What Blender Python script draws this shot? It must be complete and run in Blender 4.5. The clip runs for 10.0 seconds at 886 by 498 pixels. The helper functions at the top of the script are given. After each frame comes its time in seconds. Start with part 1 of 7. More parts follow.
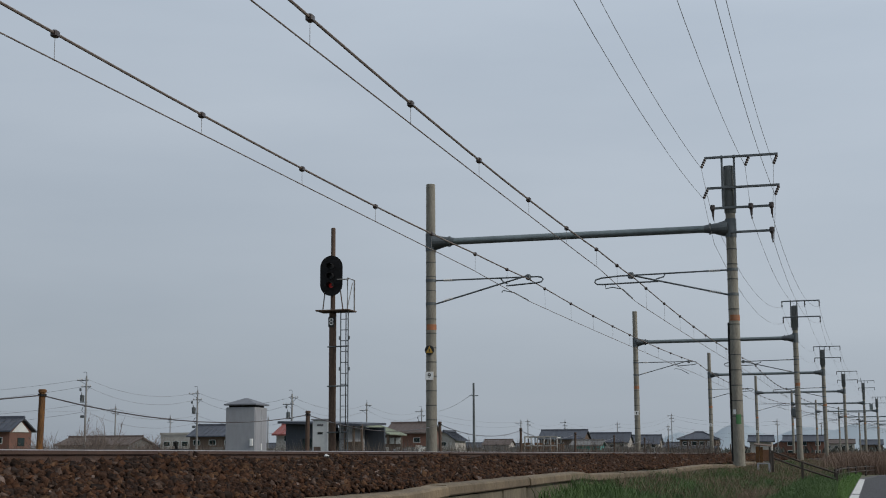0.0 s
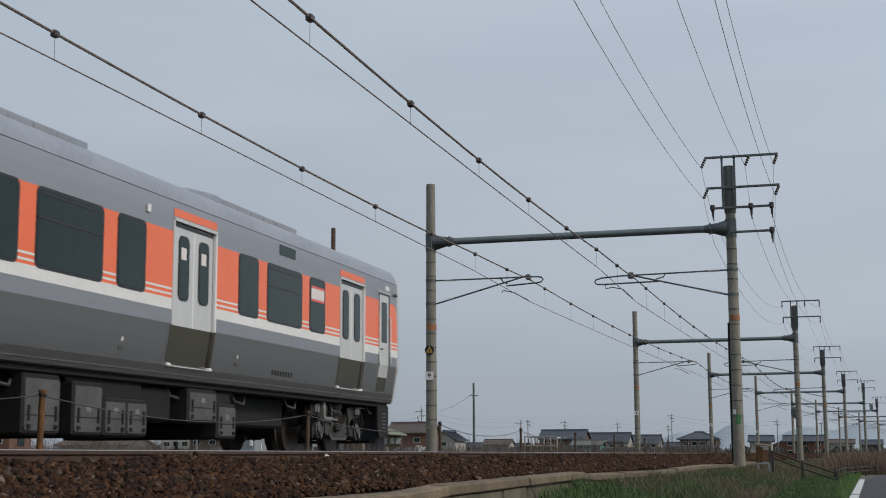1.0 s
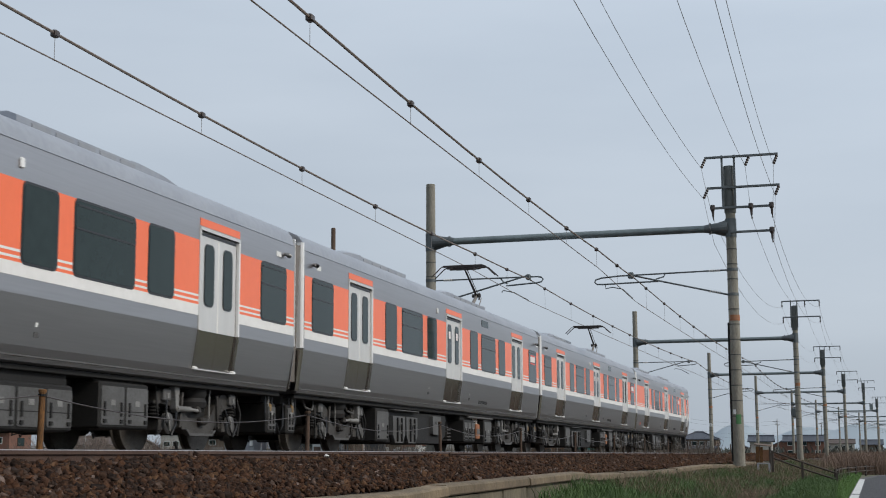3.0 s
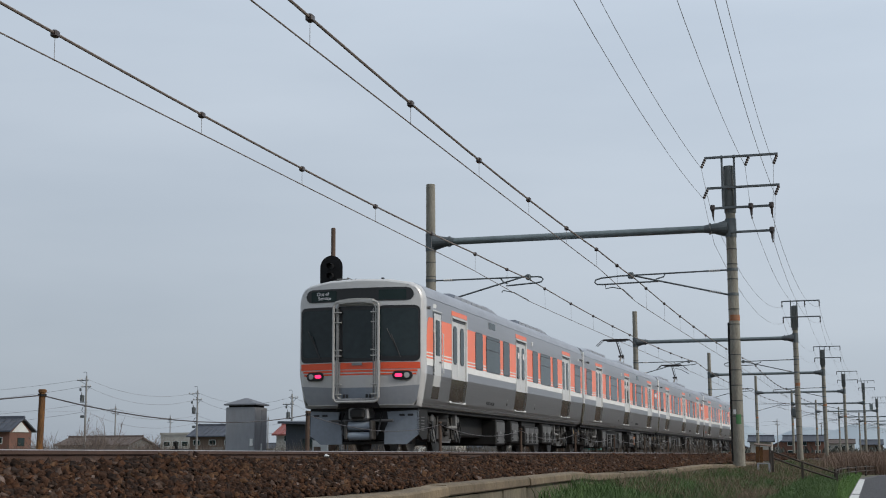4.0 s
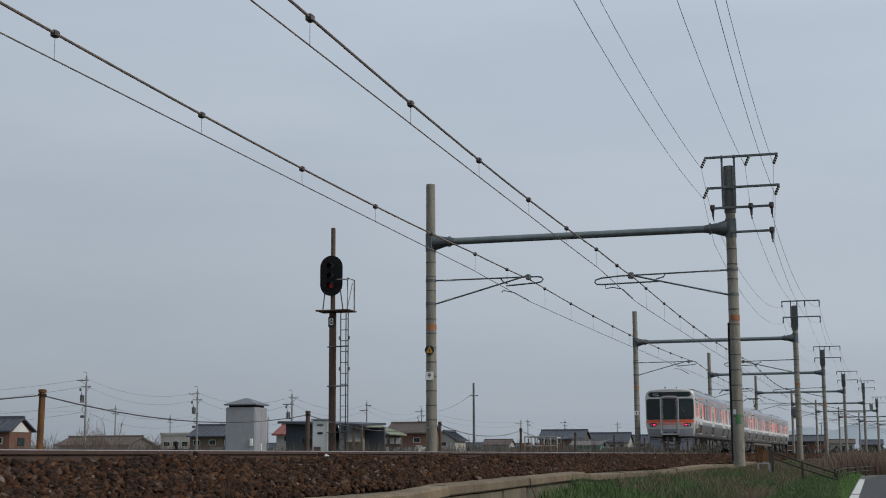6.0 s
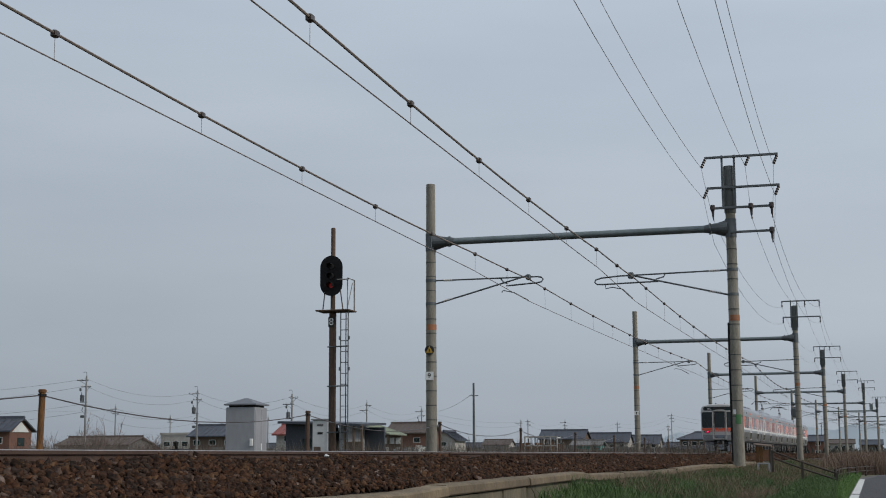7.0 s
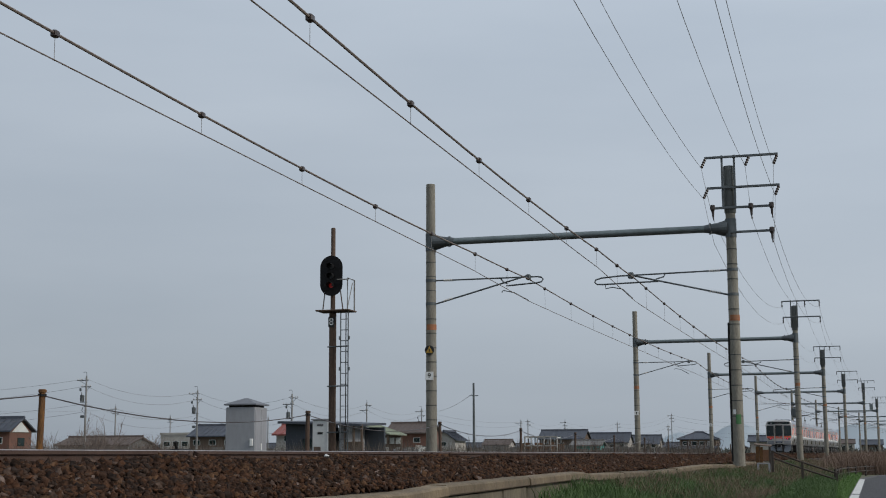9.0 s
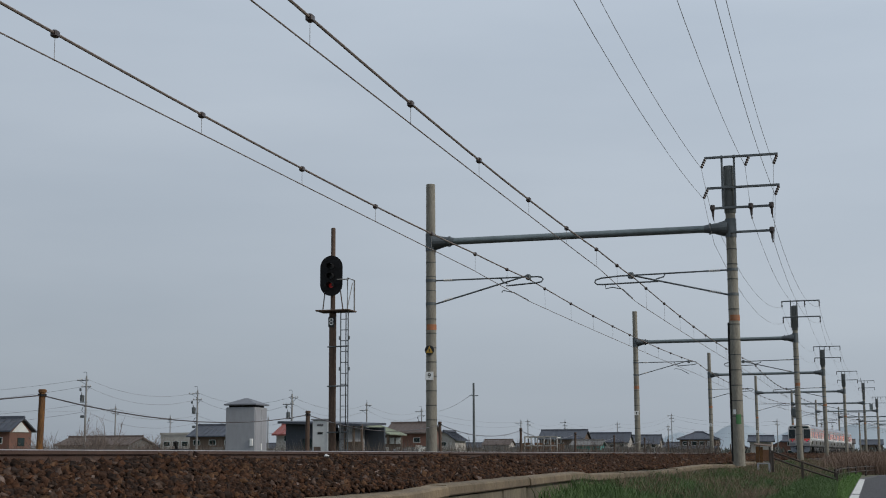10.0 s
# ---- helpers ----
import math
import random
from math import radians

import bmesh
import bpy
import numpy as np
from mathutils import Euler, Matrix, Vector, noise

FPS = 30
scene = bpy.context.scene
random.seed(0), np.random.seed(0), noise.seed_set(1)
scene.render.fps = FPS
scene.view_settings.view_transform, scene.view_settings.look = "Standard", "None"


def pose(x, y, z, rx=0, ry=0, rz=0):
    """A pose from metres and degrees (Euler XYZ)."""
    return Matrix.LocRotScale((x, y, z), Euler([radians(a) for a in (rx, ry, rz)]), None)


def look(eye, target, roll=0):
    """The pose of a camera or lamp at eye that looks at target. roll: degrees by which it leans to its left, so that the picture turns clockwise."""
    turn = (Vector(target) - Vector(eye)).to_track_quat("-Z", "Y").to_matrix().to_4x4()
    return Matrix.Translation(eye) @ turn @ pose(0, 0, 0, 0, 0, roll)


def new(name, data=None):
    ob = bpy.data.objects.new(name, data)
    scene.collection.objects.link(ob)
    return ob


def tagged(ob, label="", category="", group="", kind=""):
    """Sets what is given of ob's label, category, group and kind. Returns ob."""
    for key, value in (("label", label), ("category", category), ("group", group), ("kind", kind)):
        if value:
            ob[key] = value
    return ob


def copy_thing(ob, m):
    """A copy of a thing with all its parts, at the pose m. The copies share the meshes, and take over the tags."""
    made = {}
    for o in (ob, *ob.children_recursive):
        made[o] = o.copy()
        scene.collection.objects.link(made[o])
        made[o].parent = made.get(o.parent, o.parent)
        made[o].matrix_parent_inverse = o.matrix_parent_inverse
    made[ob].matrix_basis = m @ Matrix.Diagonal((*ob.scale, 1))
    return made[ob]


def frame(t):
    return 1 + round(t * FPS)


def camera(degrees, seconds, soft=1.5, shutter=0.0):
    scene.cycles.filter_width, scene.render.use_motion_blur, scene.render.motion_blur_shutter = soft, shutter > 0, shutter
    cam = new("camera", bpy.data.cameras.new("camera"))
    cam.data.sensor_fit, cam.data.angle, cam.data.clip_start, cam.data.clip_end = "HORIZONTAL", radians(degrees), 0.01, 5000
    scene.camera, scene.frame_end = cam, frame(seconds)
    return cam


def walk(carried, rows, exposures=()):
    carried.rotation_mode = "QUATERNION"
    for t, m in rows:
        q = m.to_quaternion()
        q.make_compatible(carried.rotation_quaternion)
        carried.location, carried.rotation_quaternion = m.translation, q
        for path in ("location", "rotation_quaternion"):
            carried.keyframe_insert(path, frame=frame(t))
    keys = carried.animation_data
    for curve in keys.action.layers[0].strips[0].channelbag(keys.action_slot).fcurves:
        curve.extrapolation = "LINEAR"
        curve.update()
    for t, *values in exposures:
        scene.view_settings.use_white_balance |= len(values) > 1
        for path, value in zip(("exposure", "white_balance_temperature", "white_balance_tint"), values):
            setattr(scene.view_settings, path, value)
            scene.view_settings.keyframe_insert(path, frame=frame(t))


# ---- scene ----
from collections import defaultdict

# ---- camera: still, beside the line, a hand's width under rail level ----
cam = camera(35.236, 10.0, soft=1.05, shutter=0.05)
CAM = pose(0, 0, -0.063) @ pose(0, 0, 0, 0, 0, 15.545) @ pose(0, 0, 0, 98.434) @ pose(0, 0, 0, 0, 0, -0.296)
walk(cam, [(0.0, CAM), (10.0, CAM)], exposures=[(0.0, 0.0), (1.0, 0.0), (1.6, 0.08), (2.5, 0.25), (4.5, 0.25), (5.5, 0.04), (6.8, 0.03), (10.0, 0.03)])

# ---- the line: far track's centre, straight and then a wide bend ----
X_FAR, BEND, S_BEND, SPACING = -10.194, 0.00036, 23.5, 3.8


def line_at(s, lat=0.0, z=0.0):
    """A point s metres along the line, lat metres to its right, and the line's heading."""
    u = max(0.0, s - S_BEND)
    a = BEND * u
    return Vector((X_FAR + BEND * u * u / 2 + lat * math.cos(a), s - BEND ** 2 * u ** 3 / 6 - lat * math.sin(a), z)), a


def on_line(s, lat=0.0, z=0.0):
    p, a = line_at(s, lat, z)
    return pose(p.x, p.y, p.z, 0, 0, -math.degrees(a))


# ---- overcast sky and a veiled sun ----
world = bpy.data.worlds.new("world")
scene.world = world
world.use_nodes = True
wn, wl = world.node_tree.nodes, world.node_tree.links
wn.clear()
w_out, w_bg = wn.new("ShaderNodeOutputWorld"), wn.new("ShaderNodeBackground")
sky = wn.new("ShaderNodeTexSky")
sky.sky_type, sky.sun_disc = "NISHITA", False
sky.sun_elevation, sky.sun_rotation = radians(34), radians(101)
sky.dust_density, sky.air_density = 2.0, 1.0
w_co, w_map, w_noise = wn.new("ShaderNodeTexCoord"), wn.new("ShaderNodeMapping"), wn.new("ShaderNodeTexNoise")
w_map.inputs["Scale"].default_value = (1.0, 1.0, 5.0)
w_noise.inputs["Scale"].default_value, w_noise.inputs["Detail"].default_value = 1.6, 5.0
w_ramp = wn.new("ShaderNodeValToRGB")
w_ramp.color_ramp.elements[0].position, w_ramp.color_ramp.elements[1].position = 0.3, 0.75
w_ramp.color_ramp.elements[0].color = (0.392, 0.452, 0.527, 1)
w_ramp.color_ramp.elements[1].color = (0.494, 0.554, 0.627, 1)
w_dim, w_mix = wn.new("ShaderNodeMix"), wn.new("ShaderNodeMix")
w_dim.data_type = w_mix.data_type = "RGBA"
w_dim.blend_type = "MULTIPLY"
w_dim.inputs[0].default_value = 1.0
w_dim.inputs[7].default_value = (0.07, 0.07, 0.07, 1)
w_mix.inputs[0].default_value = 0.9
wl.new(w_co.outputs["Generated"], w_map.inputs["Vector"])
wl.new(w_map.outputs["Vector"], w_noise.inputs["Vector"])
wl.new(w_noise.outputs["Fac"], w_ramp.inputs["Fac"])
wl.new(sky.outputs["Color"], w_dim.inputs[6])
wl.new(w_dim.outputs[2], w_mix.inputs[6])
wl.new(w_ramp.outputs["Color"], w_mix.inputs[7])
# brighter overhead and to the south-east, as a thin overcast is
w_sep, w_up, w_side, w_gain = wn.new("ShaderNodeSeparateXYZ"), wn.new("ShaderNodeMath"), wn.new("ShaderNodeMath"), wn.new("ShaderNodeVectorMath")
w_up.operation = w_side.operation = "MULTIPLY_ADD"
w_up.inputs[1].default_value, w_up.inputs[2].default_value = 1.1, 0.79
w_cap = wn.new("ShaderNodeMath")
w_cap.operation = "SMOOTH_MIN"
w_cap.inputs[1].default_value, w_cap.inputs[2].default_value = 0.42, 0.2
w_side.inputs[1].default_value = 0.2
w_gain.operation = "SCALE"
wl.new(w_co.outputs["Generated"], w_sep.inputs[0])
wl.new(w_sep.outputs["Z"], w_cap.inputs[0])
wl.new(w_cap.outputs[0], w_up.inputs[0])
wl.new(w_sep.outputs["X"], w_side.inputs[0])
# and a little duller to the south-west
w_back = wn.new("ShaderNodeMath")
w_back.operation = "MULTIPLY_ADD"
w_back.inputs[1].default_value = 0.06
wl.new(w_sep.outputs["Y"], w_back.inputs[0])
wl.new(w_up.outputs[0], w_back.inputs[2])
wl.new(w_back.outputs[0], w_side.inputs[2])
wl.new(w_mix.outputs[2], w_gain.inputs[0])
wl.new(w_side.outputs[0], w_gain.inputs["Scale"])
wl.new(w_gain.outputs[0], w_bg.inputs["Color"])
w_bg.inputs["Strength"].default_value = 1.0
wl.new(w_bg.outputs["Background"], w_out.inputs["Surface"])

sun = new("sun", bpy.data.lights.new("sun", "SUN"))
sun.data.energy, sun.data.angle, sun.data.color = 1.75, radians(10), (1.0, 0.93, 0.83)
sun.matrix_world = look((60, -12, 42), (0, 0, 0))


# ---- materials ----
def mat(name, c1, c2=None, rough=0.6, metal=0.0, scale=3.0, bump=0.0, bump_scale=40.0, coords="Object", vary=0.0, island=False, stretch=(1, 1, 1), coat=0.0, emit=None, spec=0.5):
    """A surface of two tones at a coarse and a fine scale, with relief and piece-to-piece variation."""
    m = bpy.data.materials.new(name)
    m.use_nodes = True
    n, l = m.node_tree.nodes, m.node_tree.links
    b = n["Principled BSDF"]
    b.inputs["Metallic"].default_value, b.inputs["Roughness"].default_value = metal, rough
    b.inputs["Coat Weight"].default_value = coat
    b.inputs["Specular IOR Level"].default_value = spec
    if emit:
        b.inputs["Emission Color"].default_value = (*emit[0], 1)
        b.inputs["Emission Strength"].default_value = emit[1]
    c2 = c2 or tuple(0.8 * v for v in c1)
    co, mp = n.new("ShaderNodeTexCoord"), n.new("ShaderNodeMapping")
    mp.inputs["Scale"].default_value = stretch
    l.new(co.outputs[coords], mp.inputs["Vector"])
    big, fine = n.new("ShaderNodeTexNoise"), n.new("ShaderNodeTexNoise")
    big.inputs["Scale"].default_value, big.inputs["Detail"].default_value = scale, 4
    fine.inputs["Scale"].default_value, fine.inputs["Detail"].default_value = scale * 11, 3
    add = n.new("ShaderNodeMath")
    add.operation = "MULTIPLY_ADD"
    add.inputs[1].default_value = 0.45
    half = n.new("ShaderNodeMath")
    half.operation = "MULTIPLY"
    half.inputs[1].default_value = 0.55
    for t in (big, fine):
        l.new(mp.outputs["Vector"], t.inputs["Vector"])
    l.new(big.outputs["Fac"], half.inputs[0])
    l.new(fine.outputs["Fac"], add.inputs[0])
    l.new(half.outputs[0], add.inputs[2])
    ramp = n.new("ShaderNodeValToRGB")
    ramp.color_ramp.elements[0].position, ramp.color_ramp.elements[1].position = 0.36, 0.64
    ramp.color_ramp.elements[0].color, ramp.color_ramp.elements[1].color = (*c2, 1), (*c1, 1)
    l.new(add.outputs[0], ramp.inputs["Fac"])
    colour = ramp.outputs["Color"]
    if vary:
        src = n.new("ShaderNodeNewGeometry").outputs["Random Per Island"] if island else n.new("ShaderNodeObjectInfo").outputs["Random"]
        mr, hsv = n.new("ShaderNodeMapRange"), n.new("ShaderNodeHueSaturation")
        mr.inputs["To Min"].default_value, mr.inputs["To Max"].default_value = 1 - vary, 1 + vary
        l.new(src, mr.inputs["Value"])
        l.new(mr.outputs[0], hsv.inputs["Value"])
        l.new(colour, hsv.inputs["Color"])
        colour = hsv.outputs["Color"]
    l.new(colour, b.inputs["Base Color"])
    if bump:
        bt, bp = n.new("ShaderNodeTexNoise"), n.new("ShaderNodeBump")
        bt.inputs["Scale"].default_value, bt.inputs["Detail"].default_value = bump_scale, 4
        l.new(mp.outputs["Vector"], bt.inputs["Vector"])
        bp.inputs["Strength"].default_value, bp.inputs["Distance"].default_value = bump, 0.02
        l.new(bt.outputs["Fac"], bp.inputs["Height"])
        l.new(bp.outputs["Normal"], b.inputs["Normal"])
    return m


M = dict(
    steel_body=mat("brushed_stainless", (0.475, 0.456, 0.455), (0.43, 0.411, 0.41), 0.34, 1.0, 0.6, stretch=(1, 0.15, 6)),
    roof=mat("roof_coating", (0.33, 0.35, 0.39), (0.27, 0.29, 0.33), 0.5, 0.2, 0.8),
    mask=mat("silver_paint", (0.57, 0.56, 0.55), (0.525, 0.515, 0.505), 0.34, 0.2, 0.8, coat=0.2),
    mask_low=mat("grey_paint", (0.30, 0.31, 0.33), (0.26, 0.27, 0.29), 0.4, 0.2, 0.8),
    orange=mat("orange_film", (0.90, 0.165, 0.05), (0.85, 0.15, 0.043), 0.32, 0, 0.7, spec=0.5, coat=0.15),
    face_red=mat("red_orange_paint", (0.72, 0.085, 0.022), (0.66, 0.075, 0.02), 0.4, 0, 0.7, coat=0.2),
    white_film=mat("white_film", (0.78, 0.77, 0.75), (0.70, 0.69, 0.67), 0.45, 0, 0.7),
    door_steel=mat("door_stainless", (0.73, 0.715, 0.69), (0.65, 0.637, 0.615), 0.42, 0.5, 0.8, stretch=(1, 1, 0.2)),
    # darker, browner steel for leaning lower parts: the stones' reflection in the colour
    mirror_steel=mat("polished_steel_ground_tint", (0.43, 0.395, 0.36), (0.37, 0.34, 0.31), 0.16, 1.0, 0.8),
    post_white=mat("bright_edge", (0.85, 0.84, 0.82), (0.77, 0.76, 0.74), 0.35, 0.15, 1.0),
    frame_grey=mat("pale_frame_paint", (0.46, 0.45, 0.43), (0.36, 0.35, 0.335), 0.4, 0.2, 2.0),
    glass=mat("tinted_glass", (0.017, 0.031, 0.030), (0.010, 0.021, 0.020), 0.05, 0, 0.5, spec=0.22),
    cab_glass=mat("cab_glass", (0.016, 0.027, 0.029), (0.008, 0.015, 0.017), 0.03, 0, 0.7, spec=0.4),
    black=mat("black_gasket", (0.012, 0.012, 0.013), (0.008, 0.008, 0.009), 0.35, 0, 2),
    under=mat("underfloor_grey", (0.12, 0.119, 0.118), (0.065, 0.061, 0.057), 0.55, 0.2, 1.6, 0.15),
    # shaded copy of the underfloor grey for case bodies, shade in the colour
    under_shaded=mat("underfloor_shaded", (0.013, 0.0118, 0.011), (0.007, 0.0063, 0.0055), 0.7, 0.1, 1.6, 0.15),
    # near black: underfloor shade is in the colour; black rubber uses it too
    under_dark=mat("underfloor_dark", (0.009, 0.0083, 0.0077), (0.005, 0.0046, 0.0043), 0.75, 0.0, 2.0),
    bogie=mat("bogie_grime", (0.045, 0.04, 0.035), (0.018, 0.015, 0.013), 0.65, 0.3, 3.0, 0.2),
    bogie_frame=mat("bogie_frame_grey", (0.064, 0.059, 0.054), (0.026, 0.023, 0.02), 0.6, 0.1, 3.0, 0.2),
    # browned and dimmed: the neighbouring car's reflection is in the colour
    end_steel=mat("end_stainless", (0.29, 0.255, 0.225), (0.23, 0.20, 0.18), 0.25, 1.0, 0.8),
    case_face=mat("equipment_panel", (0.115, 0.114, 0.113), (0.065, 0.062, 0.058), 0.55, 0.15, 2.2, 0.15),
    lug_white=mat("grey_casting", (0.27, 0.265, 0.255), (0.15, 0.145, 0.135), 0.5, 0.2, 4.0),
    brass=mat("brass_fitting", (0.35, 0.22, 0.08), (0.2, 0.12, 0.05), 0.45, 0.6, 4.0),
    wheel=mat("wheel_steel", (0.17, 0.155, 0.14), (0.085, 0.074, 0.063), 0.5, 0.7, 3.0),
    tread=mat("wheel_tread", (0.42, 0.41, 0.40), (0.3, 0.29, 0.28), 0.3, 0.9, 3.0),
    skirt=mat("skirt_grey", (0.23, 0.26, 0.30), (0.19, 0.21, 0.24), 0.45, 0.1, 1.0),
    coupler=mat("coupler_iron", (0.30, 0.30, 0.30), (0.13, 0.125, 0.12), 0.45, 0.6, 4.0),
    tail=mat("tail_light_red", (0.9, 0.05, 0.12), (0.85, 0.04, 0.1), 0.3, emit=((1.0, 0.03, 0.14), 1.5)),
    lens=mat("headlight_lens", (0.55, 0.55, 0.55), (0.45, 0.45, 0.45), 0.1, 0.3, 3, coat=0.5),
    led=mat("display_letters", (0.4, 0.4, 0.42), (0.36, 0.36, 0.38), 0.5, emit=((0.8, 0.85, 0.9), 0.12)),
    poster=mat("window_sticker", (0.78, 0.72, 0.70), (0.72, 0.62, 0.60), 0.5, 0, 5),
    poster_red=mat("sticker_red", (0.72, 0.12, 0.10), (0.66, 0.1, 0.09), 0.5, 0, 5),
    panto=mat("pantograph_metal", (0.06, 0.05, 0.048), (0.03, 0.026, 0.025), 0.5, 0.5, 4),
    panto_light=mat("pantograph_arm", (0.28, 0.26, 0.24), (0.18, 0.16, 0.14), 0.5, 0.4, 4),
    concrete_pole=mat("pole_concrete", (0.27, 0.255, 0.215), (0.14, 0.13, 0.105), 0.85, 0, 1.3, 0.25, 30, stretch=(3, 3, 0.5), vary=0.08),
    band=mat("pole_band", (0.10, 0.10, 0.09), (0.06, 0.06, 0.055), 0.6, 0.4, 4),
    galv=mat("galvanised_steel", (0.20, 0.235, 0.24), (0.13, 0.155, 0.16), 0.5, 0.55, 2.5, 0.1),
    cap_steel=mat("mast_cap_steel", (0.16, 0.17, 0.165), (0.11, 0.118, 0.115), 0.55, 0.35, 2.5),
    galv_dark=mat("galvanised_dark", (0.13, 0.145, 0.15), (0.08, 0.09, 0.095), 0.55, 0.5, 2.5),
    pole_grey=mat("utility_pole_concrete", (0.26, 0.26, 0.255), (0.18, 0.18, 0.18), 0.8, 0, 1.0, stretch=(2, 2, 0.4)),
    insul=mat("insulator_brown", (0.05, 0.035, 0.03), (0.03, 0.022, 0.02), 0.3, 0, 5),
    insul_white=mat("insulator_white", (0.6, 0.58, 0.55), (0.5, 0.48, 0.45), 0.3, 0, 5),
    wire=mat("overhead_wire", (0.21, 0.17, 0.145), (0.13, 0.105, 0.09), 0.6, 0.2, 6),
    wire_thin=mat("feeder_wire", (0.24, 0.24, 0.245), (0.17, 0.17, 0.175), 0.6, 0.2, 6),
    rust=mat("rusty_steel", (0.11, 0.07, 0.048), (0.05, 0.032, 0.023), 0.85, 0.1, 5.0, 0.4, 60, stretch=(1, 1, 0.3)),
    rail_web=mat("rail_rust", (0.075, 0.042, 0.03), (0.05, 0.028, 0.02), 0.8, 0.1, 4, 0.3, 60),
    rail_top=mat("rail_running_face", (0.50, 0.46, 0.44), (0.40, 0.36, 0.34), 0.3, 0.9, 4),
    old_post=mat("rusty_post", (0.24, 0.11, 0.03), (0.045, 0.024, 0.014), 0.85, 0.1, 2.4, 0.4, 50, stretch=(2, 2, 0.6)),
    ballast=mat("ballast_stone", (0.098, 0.05, 0.026), (0.013, 0.0075, 0.005), 0.97, 0, 14.0, 0.5, 70, vary=0.72, island=True, spec=0.08),
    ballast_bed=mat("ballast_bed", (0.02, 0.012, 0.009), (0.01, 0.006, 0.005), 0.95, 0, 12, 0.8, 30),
    kerb=mat("weathered_concrete", (0.20, 0.17, 0.125), (0.10, 0.085, 0.06), 0.9, 0, 1.6, 0.5, 25),
    wall_face=mat("stained_wall_concrete", (0.185, 0.14, 0.088), (0.085, 0.064, 0.04), 0.92, 0, 1.9, 0.6, 30, stretch=(1, 1, 0.55), vary=0.12),
    wall_panel=mat("wall_panel_concrete", (0.17, 0.145, 0.10), (0.075, 0.066, 0.045), 0.92, 0, 2.2, 0.5, 30, stretch=(1, 1, 0.35), vary=0.16),
    soil=mat("verge_soil", (0.085, 0.075, 0.04), (0.05, 0.045, 0.025), 0.95, 0, 0.8, 0.6, 12),
    field=mat("field_ground", (0.11, 0.095, 0.055), (0.06, 0.07, 0.03), 0.95, 0, 0.12, 0.4, 5),
    asphalt=mat("asphalt", (0.10, 0.096, 0.098), (0.07, 0.067, 0.07), 0.9, 0, 1.2, 0.4, 80),
    asphalt_new=mat("asphalt_patch", (0.048, 0.046, 0.05), (0.034, 0.033, 0.036), 0.9, 0, 1.2, 0.4, 80),
    road_paint=mat("road_paint", (0.62, 0.62, 0.6), (0.45, 0.45, 0.43), 0.8, 0, 5),
    grass=mat("green_grass", (0.062, 0.115, 0.028), (0.03, 0.062, 0.016), 0.75, 0, 0.9, vary=0.4, island=True),
    dry_grass=mat("dry_grass", (0.19, 0.135, 0.09), (0.085, 0.06, 0.042), 0.85, 0, 0.9, vary=0.45, island=True),
    fresh_grass=mat("fresh_grass", (0.10, 0.19, 0.04), (0.055, 0.115, 0.024), 0.75, 0, 0.9, vary=0.4, island=True),
    reed=mat("tan_reeds", (0.20, 0.135, 0.10), (0.10, 0.066, 0.048), 0.85, 0, 0.5, vary=0.4, island=True),
    twig=mat("bare_twigs", (0.17, 0.13, 0.11), (0.10, 0.08, 0.07), 0.9, 0, 3, vary=0.3, island=True),
    hut=mat("hut_grey_paint", (0.30, 0.31, 0.33), (0.25, 0.255, 0.27), 0.6, 0, 0.9, stretch=(1, 1, 0.3)),
    hut_roof=mat("hut_roof", (0.16, 0.17, 0.19), (0.12, 0.125, 0.14), 0.6, 0.1, 1),
    cabinet=mat("cabinet_paint", (0.62, 0.64, 0.63), (0.54, 0.56, 0.55), 0.5, 0, 1.2),
    dark_metal=mat("dark_sheet", (0.045, 0.055, 0.07), (0.03, 0.037, 0.048), 0.6, 0.1, 1.5, stretch=(8, 8, 0.3)),
    signal_black=mat("signal_black", (0.011, 0.011, 0.012), (0.007, 0.007, 0.008), 0.75, 0, 3, spec=0.2),
    signal_red=mat("signal_red_lamp", (0.16, 0.008, 0.008), (0.12, 0.006, 0.006), 0.4, emit=((1.0, 0.02, 0.01), 0.05)),
    sign_white=mat("sign_white", (0.78, 0.78, 0.76), (0.68, 0.68, 0.66), 0.5, 0, 4),
    sign_yellow=mat("sign_yellow", (0.50, 0.30, 0.04), (0.4, 0.22, 0.03), 0.6, 0, 4),
    sign_black=mat("sign_black", (0.02, 0.02, 0.02), (0.012, 0.012, 0.012), 0.6, 0, 4),
    mark_orange=mat("orange_tape", (0.40, 0.14, 0.05), (0.22, 0.10, 0.05), 0.7, 0, 3),
    mark_green=mat("green_tape", (0.05, 0.19, 0.06), (0.05, 0.10, 0.05), 0.7, 0, 3),
    tile_dark=mat("dark_roof_tiles", (0.055, 0.063, 0.083), (0.035, 0.04, 0.052), 0.6, 0, 1.2, vary=0.15),
    tile_brown=mat("brown_roof", (0.10, 0.075, 0.065), (0.07, 0.052, 0.045), 0.7, 0, 1.2),
    tile_red=mat("red_roof", (0.24, 0.075, 0.065), (0.18, 0.06, 0.055), 0.7, 0, 1.2),
    sheet_green=mat("pale_green_sheet", (0.24, 0.27, 0.20), (0.18, 0.205, 0.15), 0.7, 0, 1.2),
    teal=mat("teal_sheet", (0.05, 0.30, 0.27), (0.04, 0.22, 0.2), 0.6, 0, 1.2),
    plaster=mat("white_plaster", (0.42, 0.40, 0.37), (0.30, 0.285, 0.26), 0.85, 0, 0.6),
